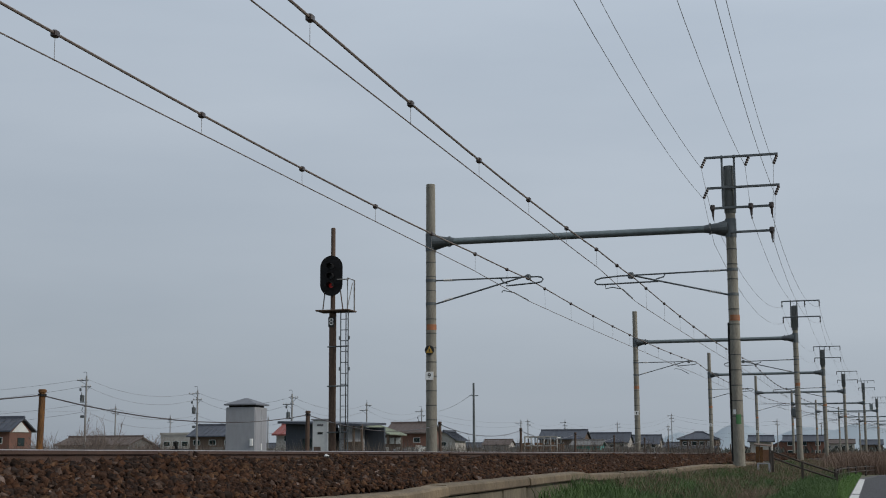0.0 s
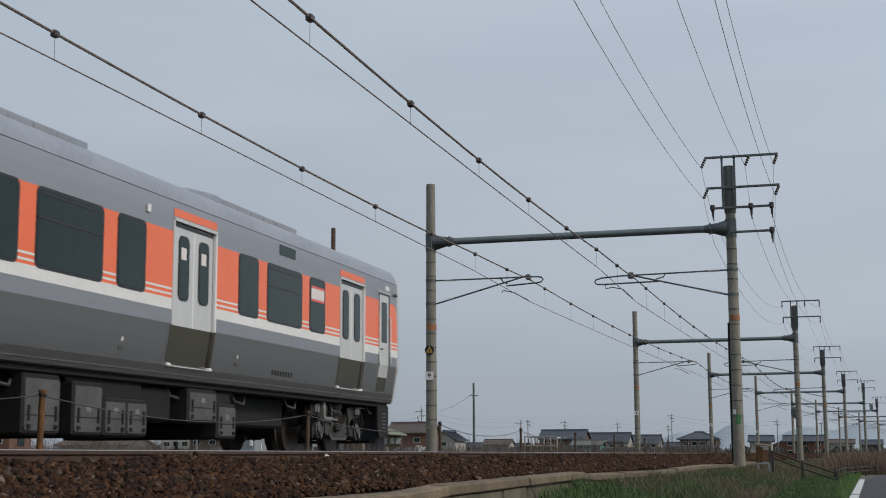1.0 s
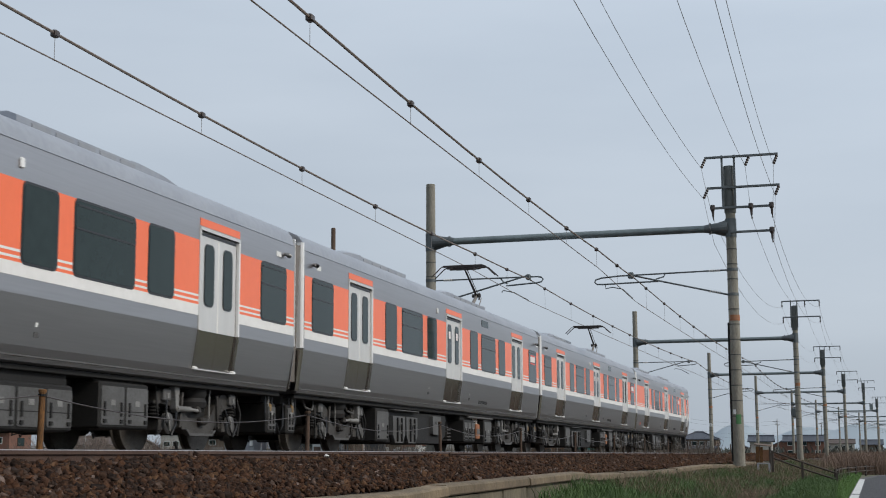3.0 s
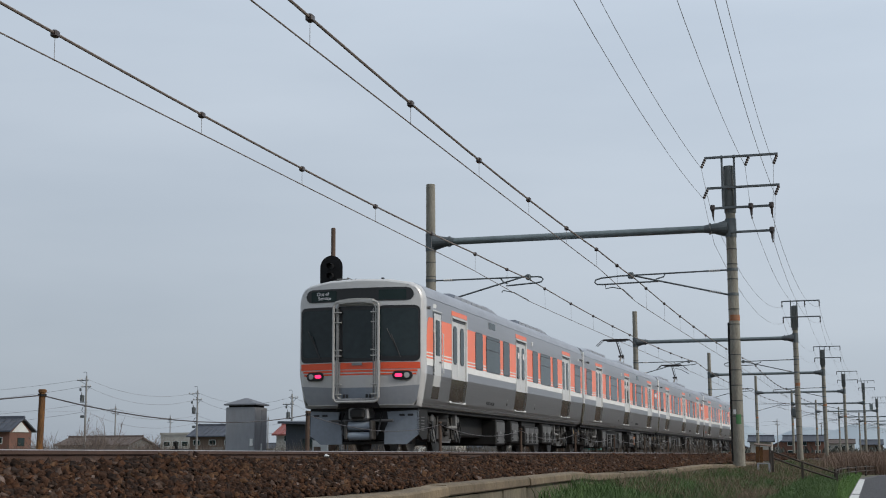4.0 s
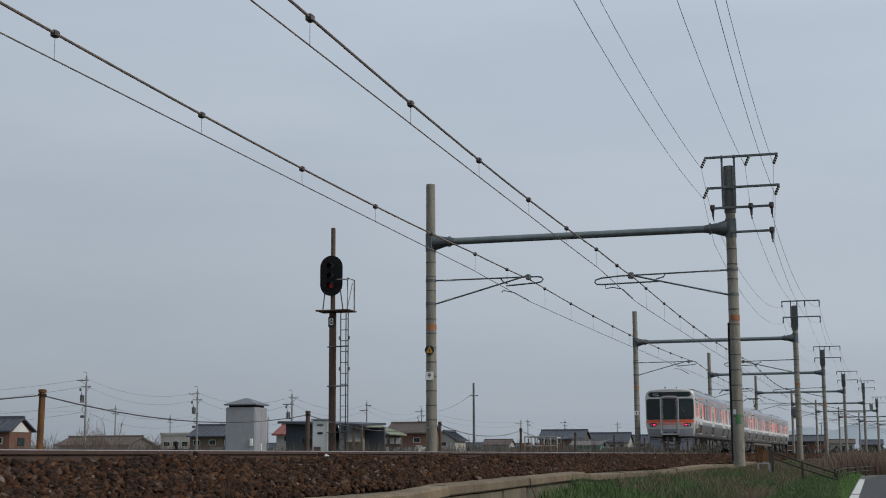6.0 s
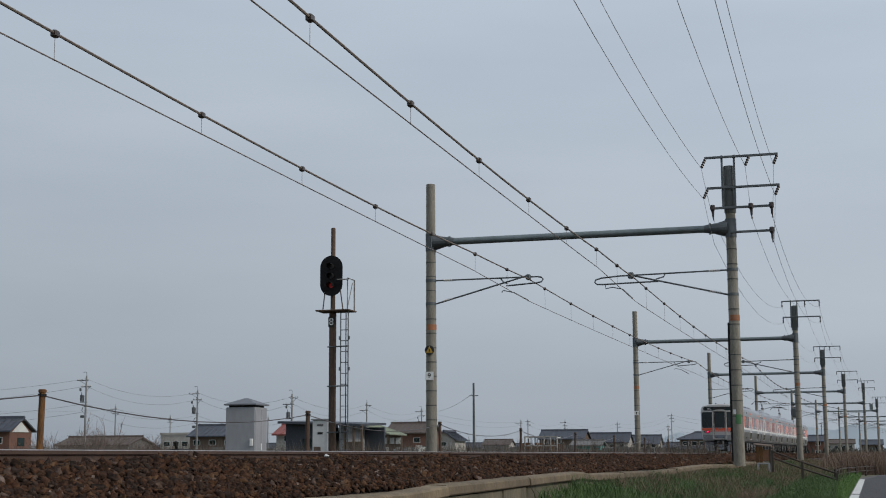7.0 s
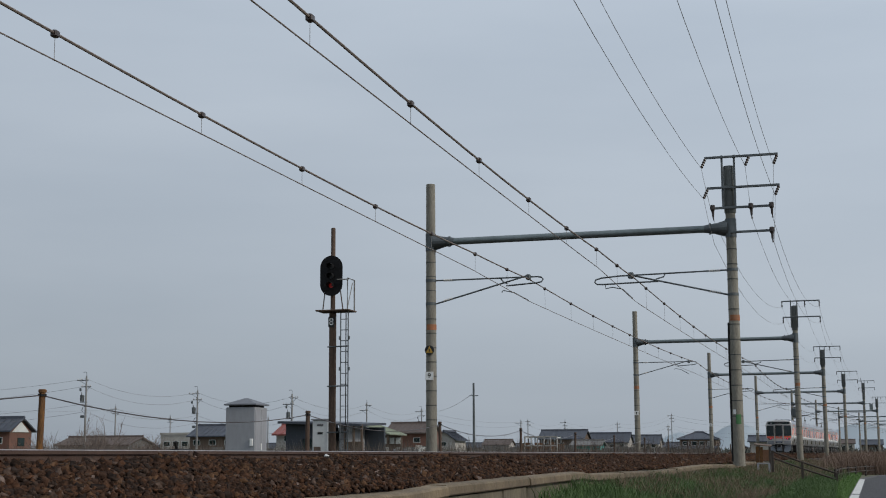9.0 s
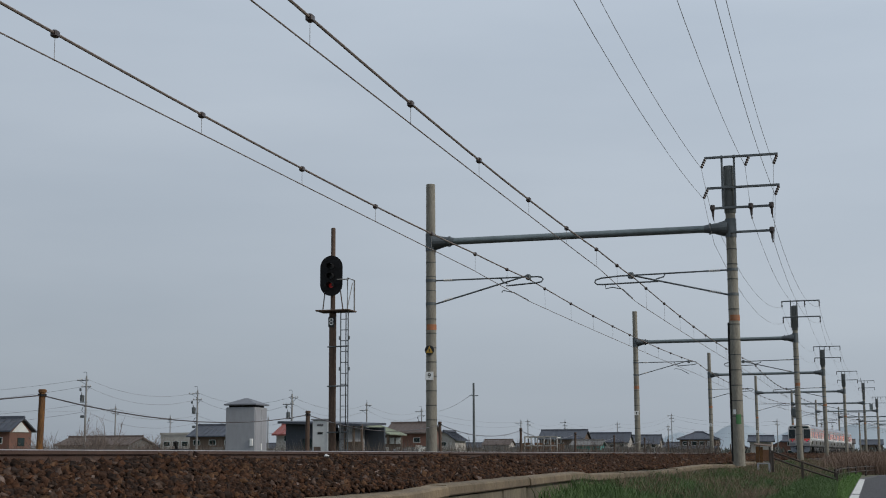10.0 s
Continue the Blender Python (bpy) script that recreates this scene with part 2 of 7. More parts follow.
    brick_wall=mat("brown_brick_wall", (0.18, 0.085, 0.06), (0.11, 0.058, 0.043), 0.85, 0, 1.5, 0.3),
    board_brown=mat("brown_boards", (0.20, 0.105, 0.06), (0.12, 0.065, 0.04), 0.85, 0, 2, stretch=(4, 4, 0.5), vary=0.25),
    dark_timber=mat("dark_timber", (0.055, 0.043, 0.036), (0.03, 0.024, 0.02), 0.85, 0, 3, stretch=(1, 1, 1)),
    timber=mat("weathered_timber", (0.14, 0.10, 0.075), (0.085, 0.06, 0.045), 0.85, 0, 2, stretch=(4, 4, 0.5)),
    weed_grey=mat("withered_weed", (0.12, 0.10, 0.08), (0.07, 0.058, 0.048), 0.9, 0, 0.5, vary=0.4, island=True),
    fence=mat("grey_fence_sheet", (0.15, 0.15, 0.15), (0.14, 0.135, 0.13), 0.8, 0, 0.5, stretch=(6, 6, 1)),
    # aerial haze is mixed into the hills' pale blue base colour
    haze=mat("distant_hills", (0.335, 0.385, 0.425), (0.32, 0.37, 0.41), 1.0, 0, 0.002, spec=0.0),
    far_tree=mat("distant_trees", (0.06, 0.065, 0.055), (0.04, 0.045, 0.04), 0.95, 0, 0.2, vary=0.4, island=True),
)


# crushed stone: rust, brown, grey and a few pale pieces
bn, bl = M["ballast"].node_tree.nodes, M["ballast"].node_tree.links
b_geo, b_ramp, b_mix = bn.new("ShaderNodeNewGeometry"), bn.new("ShaderNodeValToRGB"), bn.new("ShaderNodeMix")
b_ramp.color_ramp.interpolation = "CONSTANT"
for pos, col in ((0.0, (0.042, 0.0243, 0.0171)), (0.22, (0.06, 0.0324, 0.0209)), (0.45, (0.033, 0.0225, 0.01805)), (0.6, (0.078, 0.0396, 0.02375)), (0.74, (0.053, 0.0351, 0.0266)), (0.87, (0.1, 0.0558, 0.0323)), (0.95, (0.105, 0.072, 0.057)), (0.99, (0.19, 0.144, 0.1235))):
    el = b_ramp.color_ramp.elements[0] if pos == 0.0 else b_ramp.color_ramp.elements.new(pos)
    el.color = (*col, 1)
b_ramp.color_ramp.elements[-1].color = (0.19, 0.16, 0.13, 1)
b_mix.data_type, b_mix.blend_type = "RGBA", "MULTIPLY"
b_mix.inputs[0].default_value = 1.0
b_grain, b_light = bn.new("ShaderNodeTexNoise"), bn.new("ShaderNodeMapRange")
b_grain.inputs["Scale"].default_value, b_grain.inputs["Detail"].default_value = 26, 5
b_light.inputs["From Min"].default_value, b_light.inputs["From Max"].default_value = 0.3, 0.7
b_light.inputs["To Min"].default_value, b_light.inputs["To Max"].default_value = 0.4, 1.35
b_co = bn.new("ShaderNodeTexCoord")
bl.new(b_co.outputs["Object"], b_grain.inputs["Vector"])
bl.new(b_grain.outputs["Fac"], b_light.inputs["Value"])
bl.new(b_geo.outputs["Random Per Island"], b_ramp.inputs["Fac"])
bl.new(b_ramp.outputs["Color"], b_mix.inputs[6])
bl.new(b_light.outputs[0], b_mix.inputs[7])
bl.new(b_mix.outputs[2], bn["Principled BSDF"].inputs["Base Color"])


# ---- mesh helpers ----
class Shape:
    """Collects vertices and faces of one mesh."""

    def __init__(self):
        self.v, self.f = [], []

    def add(self, vs, fs):
        k = len(self.v)
        self.v += [tuple(p) for p in vs]
        self.f += [tuple(i + k for i in q) for q in fs]
        return self

    def box(self, x0, x1, y0, y1, z0, z1, b=0.0):
        if b <= 0:
            vs = [(x, y, z) for z in (z0, z1) for y in (y0, y1) for x in (x0, x1)]
            return self.add(vs, [(0, 2, 3, 1), (4, 5, 7, 6), (0, 1, 5, 4), (2, 6, 7, 3), (0, 4, 6, 2), (1, 3, 7, 5)])
        b = min(b, 0.45 * min(x1 - x0, y1 - y0, z1 - z0))
        rings = []
        for z, i in ((z0, b), (z0 + b, 0), (z1 - b, 0), (z1, b)):
            xa, xb, ya, yb = x0 + i, x1 - i, y0 + i, y1 - i
            c = b * 0.8
            rings.append([(xa + c, ya, z), (xb - c, ya, z), (xb, ya + c, z), (xb, yb - c, z), (xb - c, yb, z), (xa + c, yb, z), (xa, yb - c, z), (xa, ya + c, z)])
        return self.loft(rings)

    def loft(self, rings, caps=True, closed=True):
        n = len(rings[0])
        vs = [p for r in rings for p in r]
        fs = []
        for k in range(len(rings) - 1):
            for i in range(n if closed else n - 1):
                j = (i + 1) % n
                fs.append((k * n + i, k * n + j, (k + 1) * n + j, (k + 1) * n + i))
        if caps:
            fs += [tuple(range(n - 1, -1, -1)), tuple((len(rings) - 1) * n + i for i in range(n))]
        return self.add(vs, fs)

    def tube(self, pts, r, seg=8, caps=True):
        pts = [Vector(p) for p in pts]
        rs = r if isinstance(r, (list, tuple)) else [r] * len(pts)
        rings = []
        for i, p in enumerate(pts):
            d = (pts[min(i + 1, len(pts) - 1)] - pts[max(i - 1, 0)]).normalized()
            up = Vector((0, 0, 1)) if abs(d.z) < 0.95 else Vector((0, 1, 0))
            a = d.cross(up).normalized()
            b = a.cross(d)
            rings.append([p + (a * math.cos(t) + b * math.sin(t)) * rs[i] for t in [math.tau * k / seg for k in range(seg)]])
        return self.loft([[tuple(q) for q in r] for r in rings], caps)

    def prism(self, poly, place, d0, d1):
        """A flat outline (u, w) pushed from depth d0 to d1; place(u, w, d) gives the point."""
        return self.loft([[place(u, w, d) for u, w in poly] for d in (d0, d1)])

    def mesh(self, name, material, smooth=False):
        me = bpy.data.meshes.new(name)
        me.from_pydata(self.v, [], self.f)
        bm = bmesh.new()
        bm.from_mesh(me)
        bmesh.ops.recalc_face_normals(bm, faces=bm.faces)
        bm.to_mesh(me)
        bm.free()
        me.materials.append(material)
        if smooth:
            me.polygons.foreach_set("use_smooth", [True] * len(me.polygons))
            me.set_sharp_from_angle(angle=radians(38))
        return me


def part(name, shape, material, parent=None, label="", smooth=False):
    ob = new(name, shape.mesh(name, material, smooth) if isinstance(shape, Shape) else shape)
    if parent is not None:
        ob.parent = parent
    if label:
        tagged(ob, label)
    return ob


def thing(name, m, label, category, group="", kind=""):
    ob = new(name)
    ob.matrix_basis = m
    return tagged(ob, label, category, group, kind)


def solid(name, shape, material, label, category, group="", kind="", m=None, smooth=False):
    ob = part(name, shape, material, smooth=smooth)
    if m is not None:
        ob.matrix_basis = m
    return tagged(ob, label, category, group, kind)


def round_rect(u0, u1, w0, w1, r, seg=4):
    pts = []
    for cu, cw, a0 in ((u1 - r, w1 - r, 0), (u0 + r, w1 - r, 90), (u0 + r, w0 + r, 180), (u1 - r, w0 + r, 270)):
        for k in range(seg + 1):
            a = radians(a0 + 90 * k / seg)
            pts.append((cu + r * math.cos(a), cw + r * math.sin(a)))
    return pts


def lettering(text, size, material, parent, m, name="lettering", line=1.0):
    """Raised characters as a mesh, in the built-in face."""
    cu = bpy.data.curves.new(name, "FONT")
    cu.body, cu.size, cu.extrude, cu.space_line = text, size, 0.002, line
    cu.align_x, cu.align_y = "CENTER", "CENTER"
    tmp = new(name, cu)
    bpy.context.view_layer.update()
    me = bpy.data.meshes.new_from_object(tmp.evaluated_get(bpy.context.evaluated_depsgraph_get()))
    bpy.data.objects.remove(tmp)
    me.materials.clear()
    me.materials.append(material)
    ob = new(name, me)
    ob.parent, ob.matrix_basis = parent, m
    return ob


def sweep(profile, s_values, lat, z=0.0):
    """A cross-section (u, w) carried along the line."""
    sh = Shape()
    rings = []
    for s in s_values:
        rings.append([tuple(line_at(s, lat + u, z + w)[0]) for u, w in profile])
    return sh.loft(rings)


STEPS = [-60, -20, 0, 10, 23.5] + [30 + 12 * i for i in range(48)]

# ---- ground, track bed, rails ----
GROUND = -1.1
sh = Shape()
xs, ys = [-2500, -600, -200, -80, -40, -20, -14, 0, 14, 40, 200, 600, 2500], [-300, -60, 0, 30, 60, 120, 200, 400, 900, 2000, 4000]
sh.add([(x, y, GROUND) for y in ys for x in xs], [(j * 13 + i, j * 13 + i + 1, j * 13 + i + 14, j * 13 + i + 13) for j in range(10) for i in range(12)])
solid("ground", sh, M["field"], "flat dry winter field beside the line", "ground", kind="structure")

BED = [(-5.6, -1.3), (-4.2, -0.34), (-2.2, -0.24), (-1.5, -0.185), (1.5, -0.19), (2.3, -0.19), (5.3, -0.175), (5.6, -0.21), (6.3, -0.52), (6.3, -1.3)]
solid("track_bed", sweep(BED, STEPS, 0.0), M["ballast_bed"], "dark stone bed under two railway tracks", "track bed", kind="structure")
VERGE = [(6.25, -0.62), (7.4, -0.86), (8.6, -1.05), (10.2, -1.085), (10.2, -1.4), (6.25, -1.4)]
solid("verge", sweep(VERGE, STEPS[:26], 0.0), M["soil"], "earth bank sloping from the track wall to the road", "ground", kind="structure")

RAIL = [(-0.062, -0.15), (0.062, -0.15), (0.062, -0.138), (0.012, -0.118), (0.009, -0.045), (0.032, -0.036), (0.032, -0.006), (-0.032, -0.006), (-0.032, -0.036), (-0.009, -0.045), (-0.012, -0.118), (-0.062, -0.138)]
for centre in (0.0, SPACING):
    for side in (-0.5665, 0.5665):
        rail = solid("rail", sweep(RAIL, STEPS, centre + side), M["rail_web"], "rusty steel rail with a polished running face", "rail", "running rails", "structure")
        part("running_face", sweep([(-0.031, -0.006), (0.031, -0.006), (0.027, 0.0), (-0.027, 0.0)], STEPS, centre + side), M["rail_top"], rail, "polished steel running face")
sl = Shape()
for centre in (0.0, SPACING):
    for i in range(330):
        m = on_line(2 + 0.62 * i, centre)
        s2 = Shape().box(-1.0, 1.0, -0.11, 0.11, -0.32, -0.152, 0.012)
        sl.add([tuple(m @ Vector(q)) for q in s2.v], s2.f)
solid("sleepers", sl, M["kerb"], "concrete sleepers sunk in the stone bed", "sleeper", kind="stuff")


# ---- loose stones on the shoulder ----
def scatter_stones(name, count, s0, s1, power, size, rng, label, l0=4.55, l1=6.15):
    """Many angular stones as one mesh; more of them at the near end."""
    base = np.array([(x, y, z) for z in (-1, 1) for y in (-1, 1) for x in (-1, 1)]) * 0.8
    tri = np.array([(0, 2, 3), (0, 3, 1), (4, 5, 7), (4, 7, 6), (0, 1, 5), (0, 5, 4), (2, 6, 7), (2, 7, 3), (0, 4, 6), (0, 6, 2), (1, 3, 7), (1, 7, 5)])
    s = s0 + (s1 - s0) * rng.random(count) ** power
    lat = l0 + (l1 - l0) * rng.random(count)
    r = size * (0.55 + 0.75 * rng.random(count) ** 1.5) * np.clip(0.9 + (s - 20) / 90, 0.9, 1.7)
    top = np.interp(lat, [-3.6, -2.0, -1.4, 4.3, 4.9, 5.3, 5.55, 6.35], [-0.33, -0.25, -0.19, -0.18, -0.125, -0.095, -0.13, -0.43]) + 0.02 * np.sin(s * 1.7 + lat * 3) + 0.045 * (rng.random(count) - 0.65)
    for rail_lat in (-0.5665, 0.5665, SPACING - 0.5665, SPACING + 0.5665):
        top[abs(lat - rail_lat) < 0.14] -= 0.06
    v = base[None] * (1 + 0.95 * (rng.random((count, 8, 3)) - 0.5))
    v[:, 4:] *= 0.25 + 0.7 * rng.random((count, 1, 1))
    v = v * (np.array([0.75, 0.6, 0.26]) + np.array([0.9, 0.6, 0.4]) * rng.random((count, 1, 3))) * r[:, None, None]
    # most lie aslant, with the fall of the shoulder
    ang = rng.random((count, 3)) * math.tau
    ang[:, 1] = rng.normal(0.35, 0.75, count)
    ang[:, 2] = rng.normal(-0.45, 0.6, count)
    for k, (i, j) in enumerate(((0, 1), (1, 2), (0, 2))):
        c, n = np.cos(ang[:, k])[:, None], np.sin(ang[:, k])[:, None]
        a, b = v[:, :, i].copy(), v[:, :, j].copy()
        v[:, :, i], v[:, :, j] = a * c - b * n, a * n + b * c
    u = np.maximum(0, s - S_BEND)
    v[:, :, 0] += (X_FAR + BEND * u * u / 2 + lat)[:, None]
    v[:, :, 1] += s[:, None]
    v[:, :, 2] += top[:, None]
    f = (tri[None] + 8 * np.arange(count)[:, None, None]).reshape(-1, 3)
    me = bpy.data.meshes.new(name)
    me.vertices.add(count * 8)
    me.vertices.foreach_set("co", v.reshape(-1))
    me.loops.add(len(f) * 3)
    me.loops.foreach_set("vertex_index", f.reshape(-1).astype(np.int32))
    me.polygons.add(len(f))
    me.polygons.foreach_set("loop_start", np.arange(0, len(f) * 3, 3, dtype=np.int32))
    me.update(calc_edges=True)
    me.materials.append(M["ballast"])
    tagged(new(name, me), label, "ballast", kind="stuff")


rng = np.random.default_rng(4)
scatter_stones("ballast_stones", 80000, 6.0, 62.0, 1.4, 0.032, rng, "rust-brown crushed ballast stones heaped on the shoulder")
scatter_stones("ballast_stones", 14000, 58.0, 190.0, 1.3, 0.052, rng, "rust-brown crushed ballast stones further along the shoulder")
scatter_stones("ballast_stones", 30000, -8.0, 90.0, 1.2, 0.042, rng, "brown crushed stones between and under the tracks", -3.4, 4.6)
scatter_stones("ballast_stones", 5000, -12.0, 6.5, 1.0, 0.034, rng, "brown crushed stones on the near shoulder")

# ---- low concrete wall that holds the bed, in cast lengths ----
wall = thing("track_wall", pose(0, 0, 0), "weathered low concrete wall along the stone bed", "wall", kind="structure")


def wall_lat(q):
    return 6.12 + 0.42 * min(1, max(0, (q - 18) / 30)) ** 1.3


def wall_top(q):
    return -0.375 + 0.02 * math.sin(q * 0.35) + (0.035 if 13 < q < 22 else 0)


r_wall = random.Random(8)
s = -21.85
while s < 62:
    sv = [s + 3.96 * k / 3 for k in range(4)]
    dz, dl = r_wall.uniform(-0.012, 0.012), r_wall.uniform(-0.012, 0.012)
    rings = []
    for q in sv:
        lat, top = wall_lat(q) + dl, wall_top(q) + dz
        rings.append([tuple(line_at(q, lat + a, b)[0]) for a, b in ((0, top - 0.12), (0, top - 0.015), (0.02, top), (0.225, top - 0.01), (0.25, top - 0.03), (0.255, top - 0.105), (0.24, top - 0.12))])
    part("coping", Shape().loft(rings), M["wall_face"], wall)
    for k in range(3):
        a0, a1 = s + 1.32 * k + 0.008, s + 1.32 * (k + 1) - 0.008
        d2 = r_wall.uniform(-0.008, 0.008)
        rings = [[tuple(line_at(q, wall_lat(q) + a, b)[0]) for a, b in ((0.03, -1.2), (0.03, wall_top(q) - 0.125), (0.2 + d2, wall_top(q) - 0.125), (0.205 + d2, -1.2))] for q in (a0, (a0 + a1) / 2, a1)]
        part("panel", Shape().loft(rings), M["wall_panel"], wall)
    s += 3.975


# ---- grass as many blades ----
def blades(name, spots, height, width, lean, material, label, rng, category="grass"):
    """spots: an (n, 3) array of roots; each grows one bent, tapering blade."""
    n = len(spots)
    h = height * (0.45 + 0.9 * rng.random(n))
    a, la = rng.random(n) * math.tau, rng.random(n) * math.tau
    dx, dy = np.cos(a) * width / 2, np.sin(a) * width / 2
    lx, ly = np.cos(la) * lean * h, np.sin(la) * lean * h
    v = np.zeros((n, 5, 3))
    for k, (fr, w) in enumerate(((0.0, 1.0), (0.0, -1.0), (0.55, 0.8), (0.55, -0.8), (1.0, 0.0))):
        v[:, k, 0] = spots[:, 0] + dx * w + lx * fr ** 1.8
        v[:, k, 1] = spots[:, 1] + dy * w + ly * fr ** 1.8
        v[:, k, 2] = spots[:, 2] + h * fr
    idx = 5 * np.arange(n)[:, None]
    tri = np.concatenate([idx + np.array([[0, 1, 3]]), idx + np.array([[0, 3, 2]]), idx + np.array([[2, 3, 4]])], 1).reshape(-1, 3)
    me = bpy.data.meshes.new(name)
    me.vertices.add(n * 5)
    me.vertices.foreach_set("co", v.reshape(-1))
    me.loops.add(len(tri) * 3)
    me.loops.foreach_set("vertex_index", tri.reshape(-1).astype(np.int32))
    me.polygons.add(len(tri))
    me.polygons.foreach_set("loop_start", np.arange(0, len(tri) * 3, 3, dtype=np.int32))
    me.update(calc_edges=True)
    me.materials.append(material)
    return tagged(new(name, me), label, category, kind="stuff")


def verge_z(lat):
    return np.interp(lat, [6.25, 7.4, 8.6, 10.2], [-0.62, -0.86, -1.05, -1.085])


def verge_spots(n, s0, s1, l0, l1, rng, clump=0.0, cut=0.5):
    s, lat = s0 + (s1 - s0) * rng.random(n), l0 + (l1 - l0) * rng.random(n)
    if clump:
        keep = np.array([noise.noise((a * clump, b * clump * 2, 3.0)) * 0.5 + 0.5 > cut for a, b in zip(s, lat)])
        s, lat = s[keep], lat[keep]
    u = np.maximum(0, s - S_BEND)
    return np.stack([X_FAR + BEND * u * u / 2 + lat, s, verge_z(lat)], 1)


blades("grass", verge_spots(60000, 18, 56, 6.4, 10.1, rng, 0.22, 0.25), 0.19, 0.014, 0.5, M["grass"], "short green spring grass on the bank", rng)
blades("tall_grass", verge_spots(16000, 20, 52, 6.4, 8.4, rng, 0.5, 0.5), 0.27, 0.016, 0.45, M["grass"], "tufts of tall green grass by the wall", rng)
blades("dry_weeds", verge_spots(30000, 23, 56, 6.55, 8.9, rng, 0.45, 0.5), 0.30, 0.007, 0.55, M["dry_grass"], "brown withered weeds on the bank", rng, "weeds")
# green bank further on, and reddish dry reeds beyond it
far_bank = verge_spots(34000, 54, 112, 6.5, 10.3, rng, 0.12, 0.2)
blades("grass", far_bank, 0.26, 0.02, 0.5, M["grass"], "green grass on the bank below the masts", rng)
blades("dry_weeds", verge_spots(12000, 52, 112, 6.6, 10.3, rng, 0.3, 0.5), 0.42, 0.016, 0.5, M["dry_grass"], "brown withered weeds below the masts", rng, "weeds")
n = 60000
ry = 72 + 120 * rng.random(n)
rx = np.interp(ry, [72, 90, 130, 190], [0.5, 0.1, -0.4, 1.4]) + 0.7 * rng.normal(size=n) + rng.random(n) ** 0.9 * np.interp(ry, [72, 80, 190], [1.5, 7.0, 17.0])
blades("reeds", np.stack([rx, ry, np.full(n, GROUND)], 1), 1.0, 0.017, 0.45, M["reed"], "bank of reddish-brown dry reeds", rng, "reeds")
n = 16000
ry = 33 + 60 * rng.random(n)
rx = 0.27 + 0.0245 * (ry - 35) - 0.03 - (0.27 + 0.28 * np.minimum(1, (ry - 33) / 12)) * rng.random(n)
blades("road_grass", np.stack([rx, ry, np.full(n, GROUND)], 1), 0.13, 0.016, 0.5, M["fresh_grass"], "strip of green grass along the road edge", rng)


# ---- road ----
def road_edge(y):
    return 0.27 + 0.0245 * (y - 35) + 0.0065 * max(0, y - 58) ** 2


def strip(x0, x1, z0, z1, ys):
    return Shape().loft([[(road_edge(y) + a, y, b) for a, b in ((x0, z0), (x1, z0), (x1, z1), (x0, z1))] for y in ys])


RY = [-40, -10, 10, 25, 35, 42, 50, 58, 62, 66, 70, 75, 80, 86, 93]
solid("road", strip(-0.06, 5.8, -1.3, -1.075, RY), M["asphalt"], "narrow grey asphalt road beside the line", "road", kind="structure")
for a, b in ((30, 36.7), (37.5, 58.5)):
    solid("edge_line", strip(0.0, 0.2, -1.08, -1.07, [a + (b - a) * k / 4 for k in range(5)]), M["road_paint"], "worn white painted line at the road edge", "road marking", kind="structure")
solid("asphalt_patch", strip(0.23, 0.98, -1.08, -1.070, [30, 35, 42, 50, 58, 66, 75]), M["asphalt_new"], "darker strip of newer asphalt in the road", "road", kind="structure")
# pale concrete channel edge
dr = thing("drain_edge", pose(0, 0, 0), "pale concrete edge of a roadside drain", "kerb", kind="structure")
for i in range(14):
    y0 = 31 + 2.5 * i
    part("kerb_stone", Shape().loft([[(-0.34 + 0.0095 * (y - 35) + a, y, b) for a, b in ((0, -1.3), (0.13, -1.3), (0.13, -1.0), (0.11, -0.985), (0.02, -0.985), (0, -1.0))] for y in (y0, y0 + 1.2, y0 + 2.48)]), M["cabinet"], dr)

# low cable guard along the far road edge
guard = thing("rail_fence", pose(0, 0, 0), "low weathered timber rail fence along the road", "fence")
gp = [(road_edge(y) - 0.75, y) for y in (52, 56, 60, 64, 67, 70, 72.5, 75, 77.5, 80)]
for x, y in gp:
    part("post", Shape().tube([(x, y, GROUND - 0.05), (x, y, GROUND + 0.5)], 0.05, 8), M["dark_timber"], guard)
for h in (0.24, 0.43):
    part("rail", Shape().tube([(x, y, GROUND + h) for x, y in gp], 0.02, 6), M["dark_timber"], guard)


# ---- portal masts with their arms ----
def tapered_pole(z0, z1, r0, r1):
    return Shape().tube([(0, 0, z0), (0, 0, z1 - 0.01), (0, 0, z1)], [r0, r1, r1 * 0.9], 20)


def at_x(shape, x):
    shape.v = [(a + x, b, c) for a, b, c in shape.v]
    return shape


def insulator(p, q, r=0.055, n=4):
    """A ribbed rod from p to q."""
    p, q = Vector(p), Vector(q)
    pts, rs = [], []
    for k in range(n):
        for f, w in ((0.1, 0.4), (0.3, 1.0), (0.6, 1.0), (0.8, 0.4)):
            pts.append(p.lerp(q, (k + f) / n))
            rs.append(r * w)
    return Shape().tube([p] + pts + [q], [r * 0.3] + rs + [r * 0.3], 8)


L_LAT, R_LAT, BEAM_Z, TOP_Z = -3.925, 6.909, 7.69, 9.86


def arc_patch(z0, z1, r, a0, a1, x):
    """A piece of tape that goes part of the way round a mast."""
    n = 10
    rows = []
    for k in range(n + 1):
        a = radians(a0 + (a1 - a0) * k / n)
        rows.append([(x + math.cos(a) * q, math.sin(a) * q, z) for q, z in ((r, z0), (r + 0.004, z0), (r + 0.004, z1), (r, z1))])
    return Shape().loft(rows)


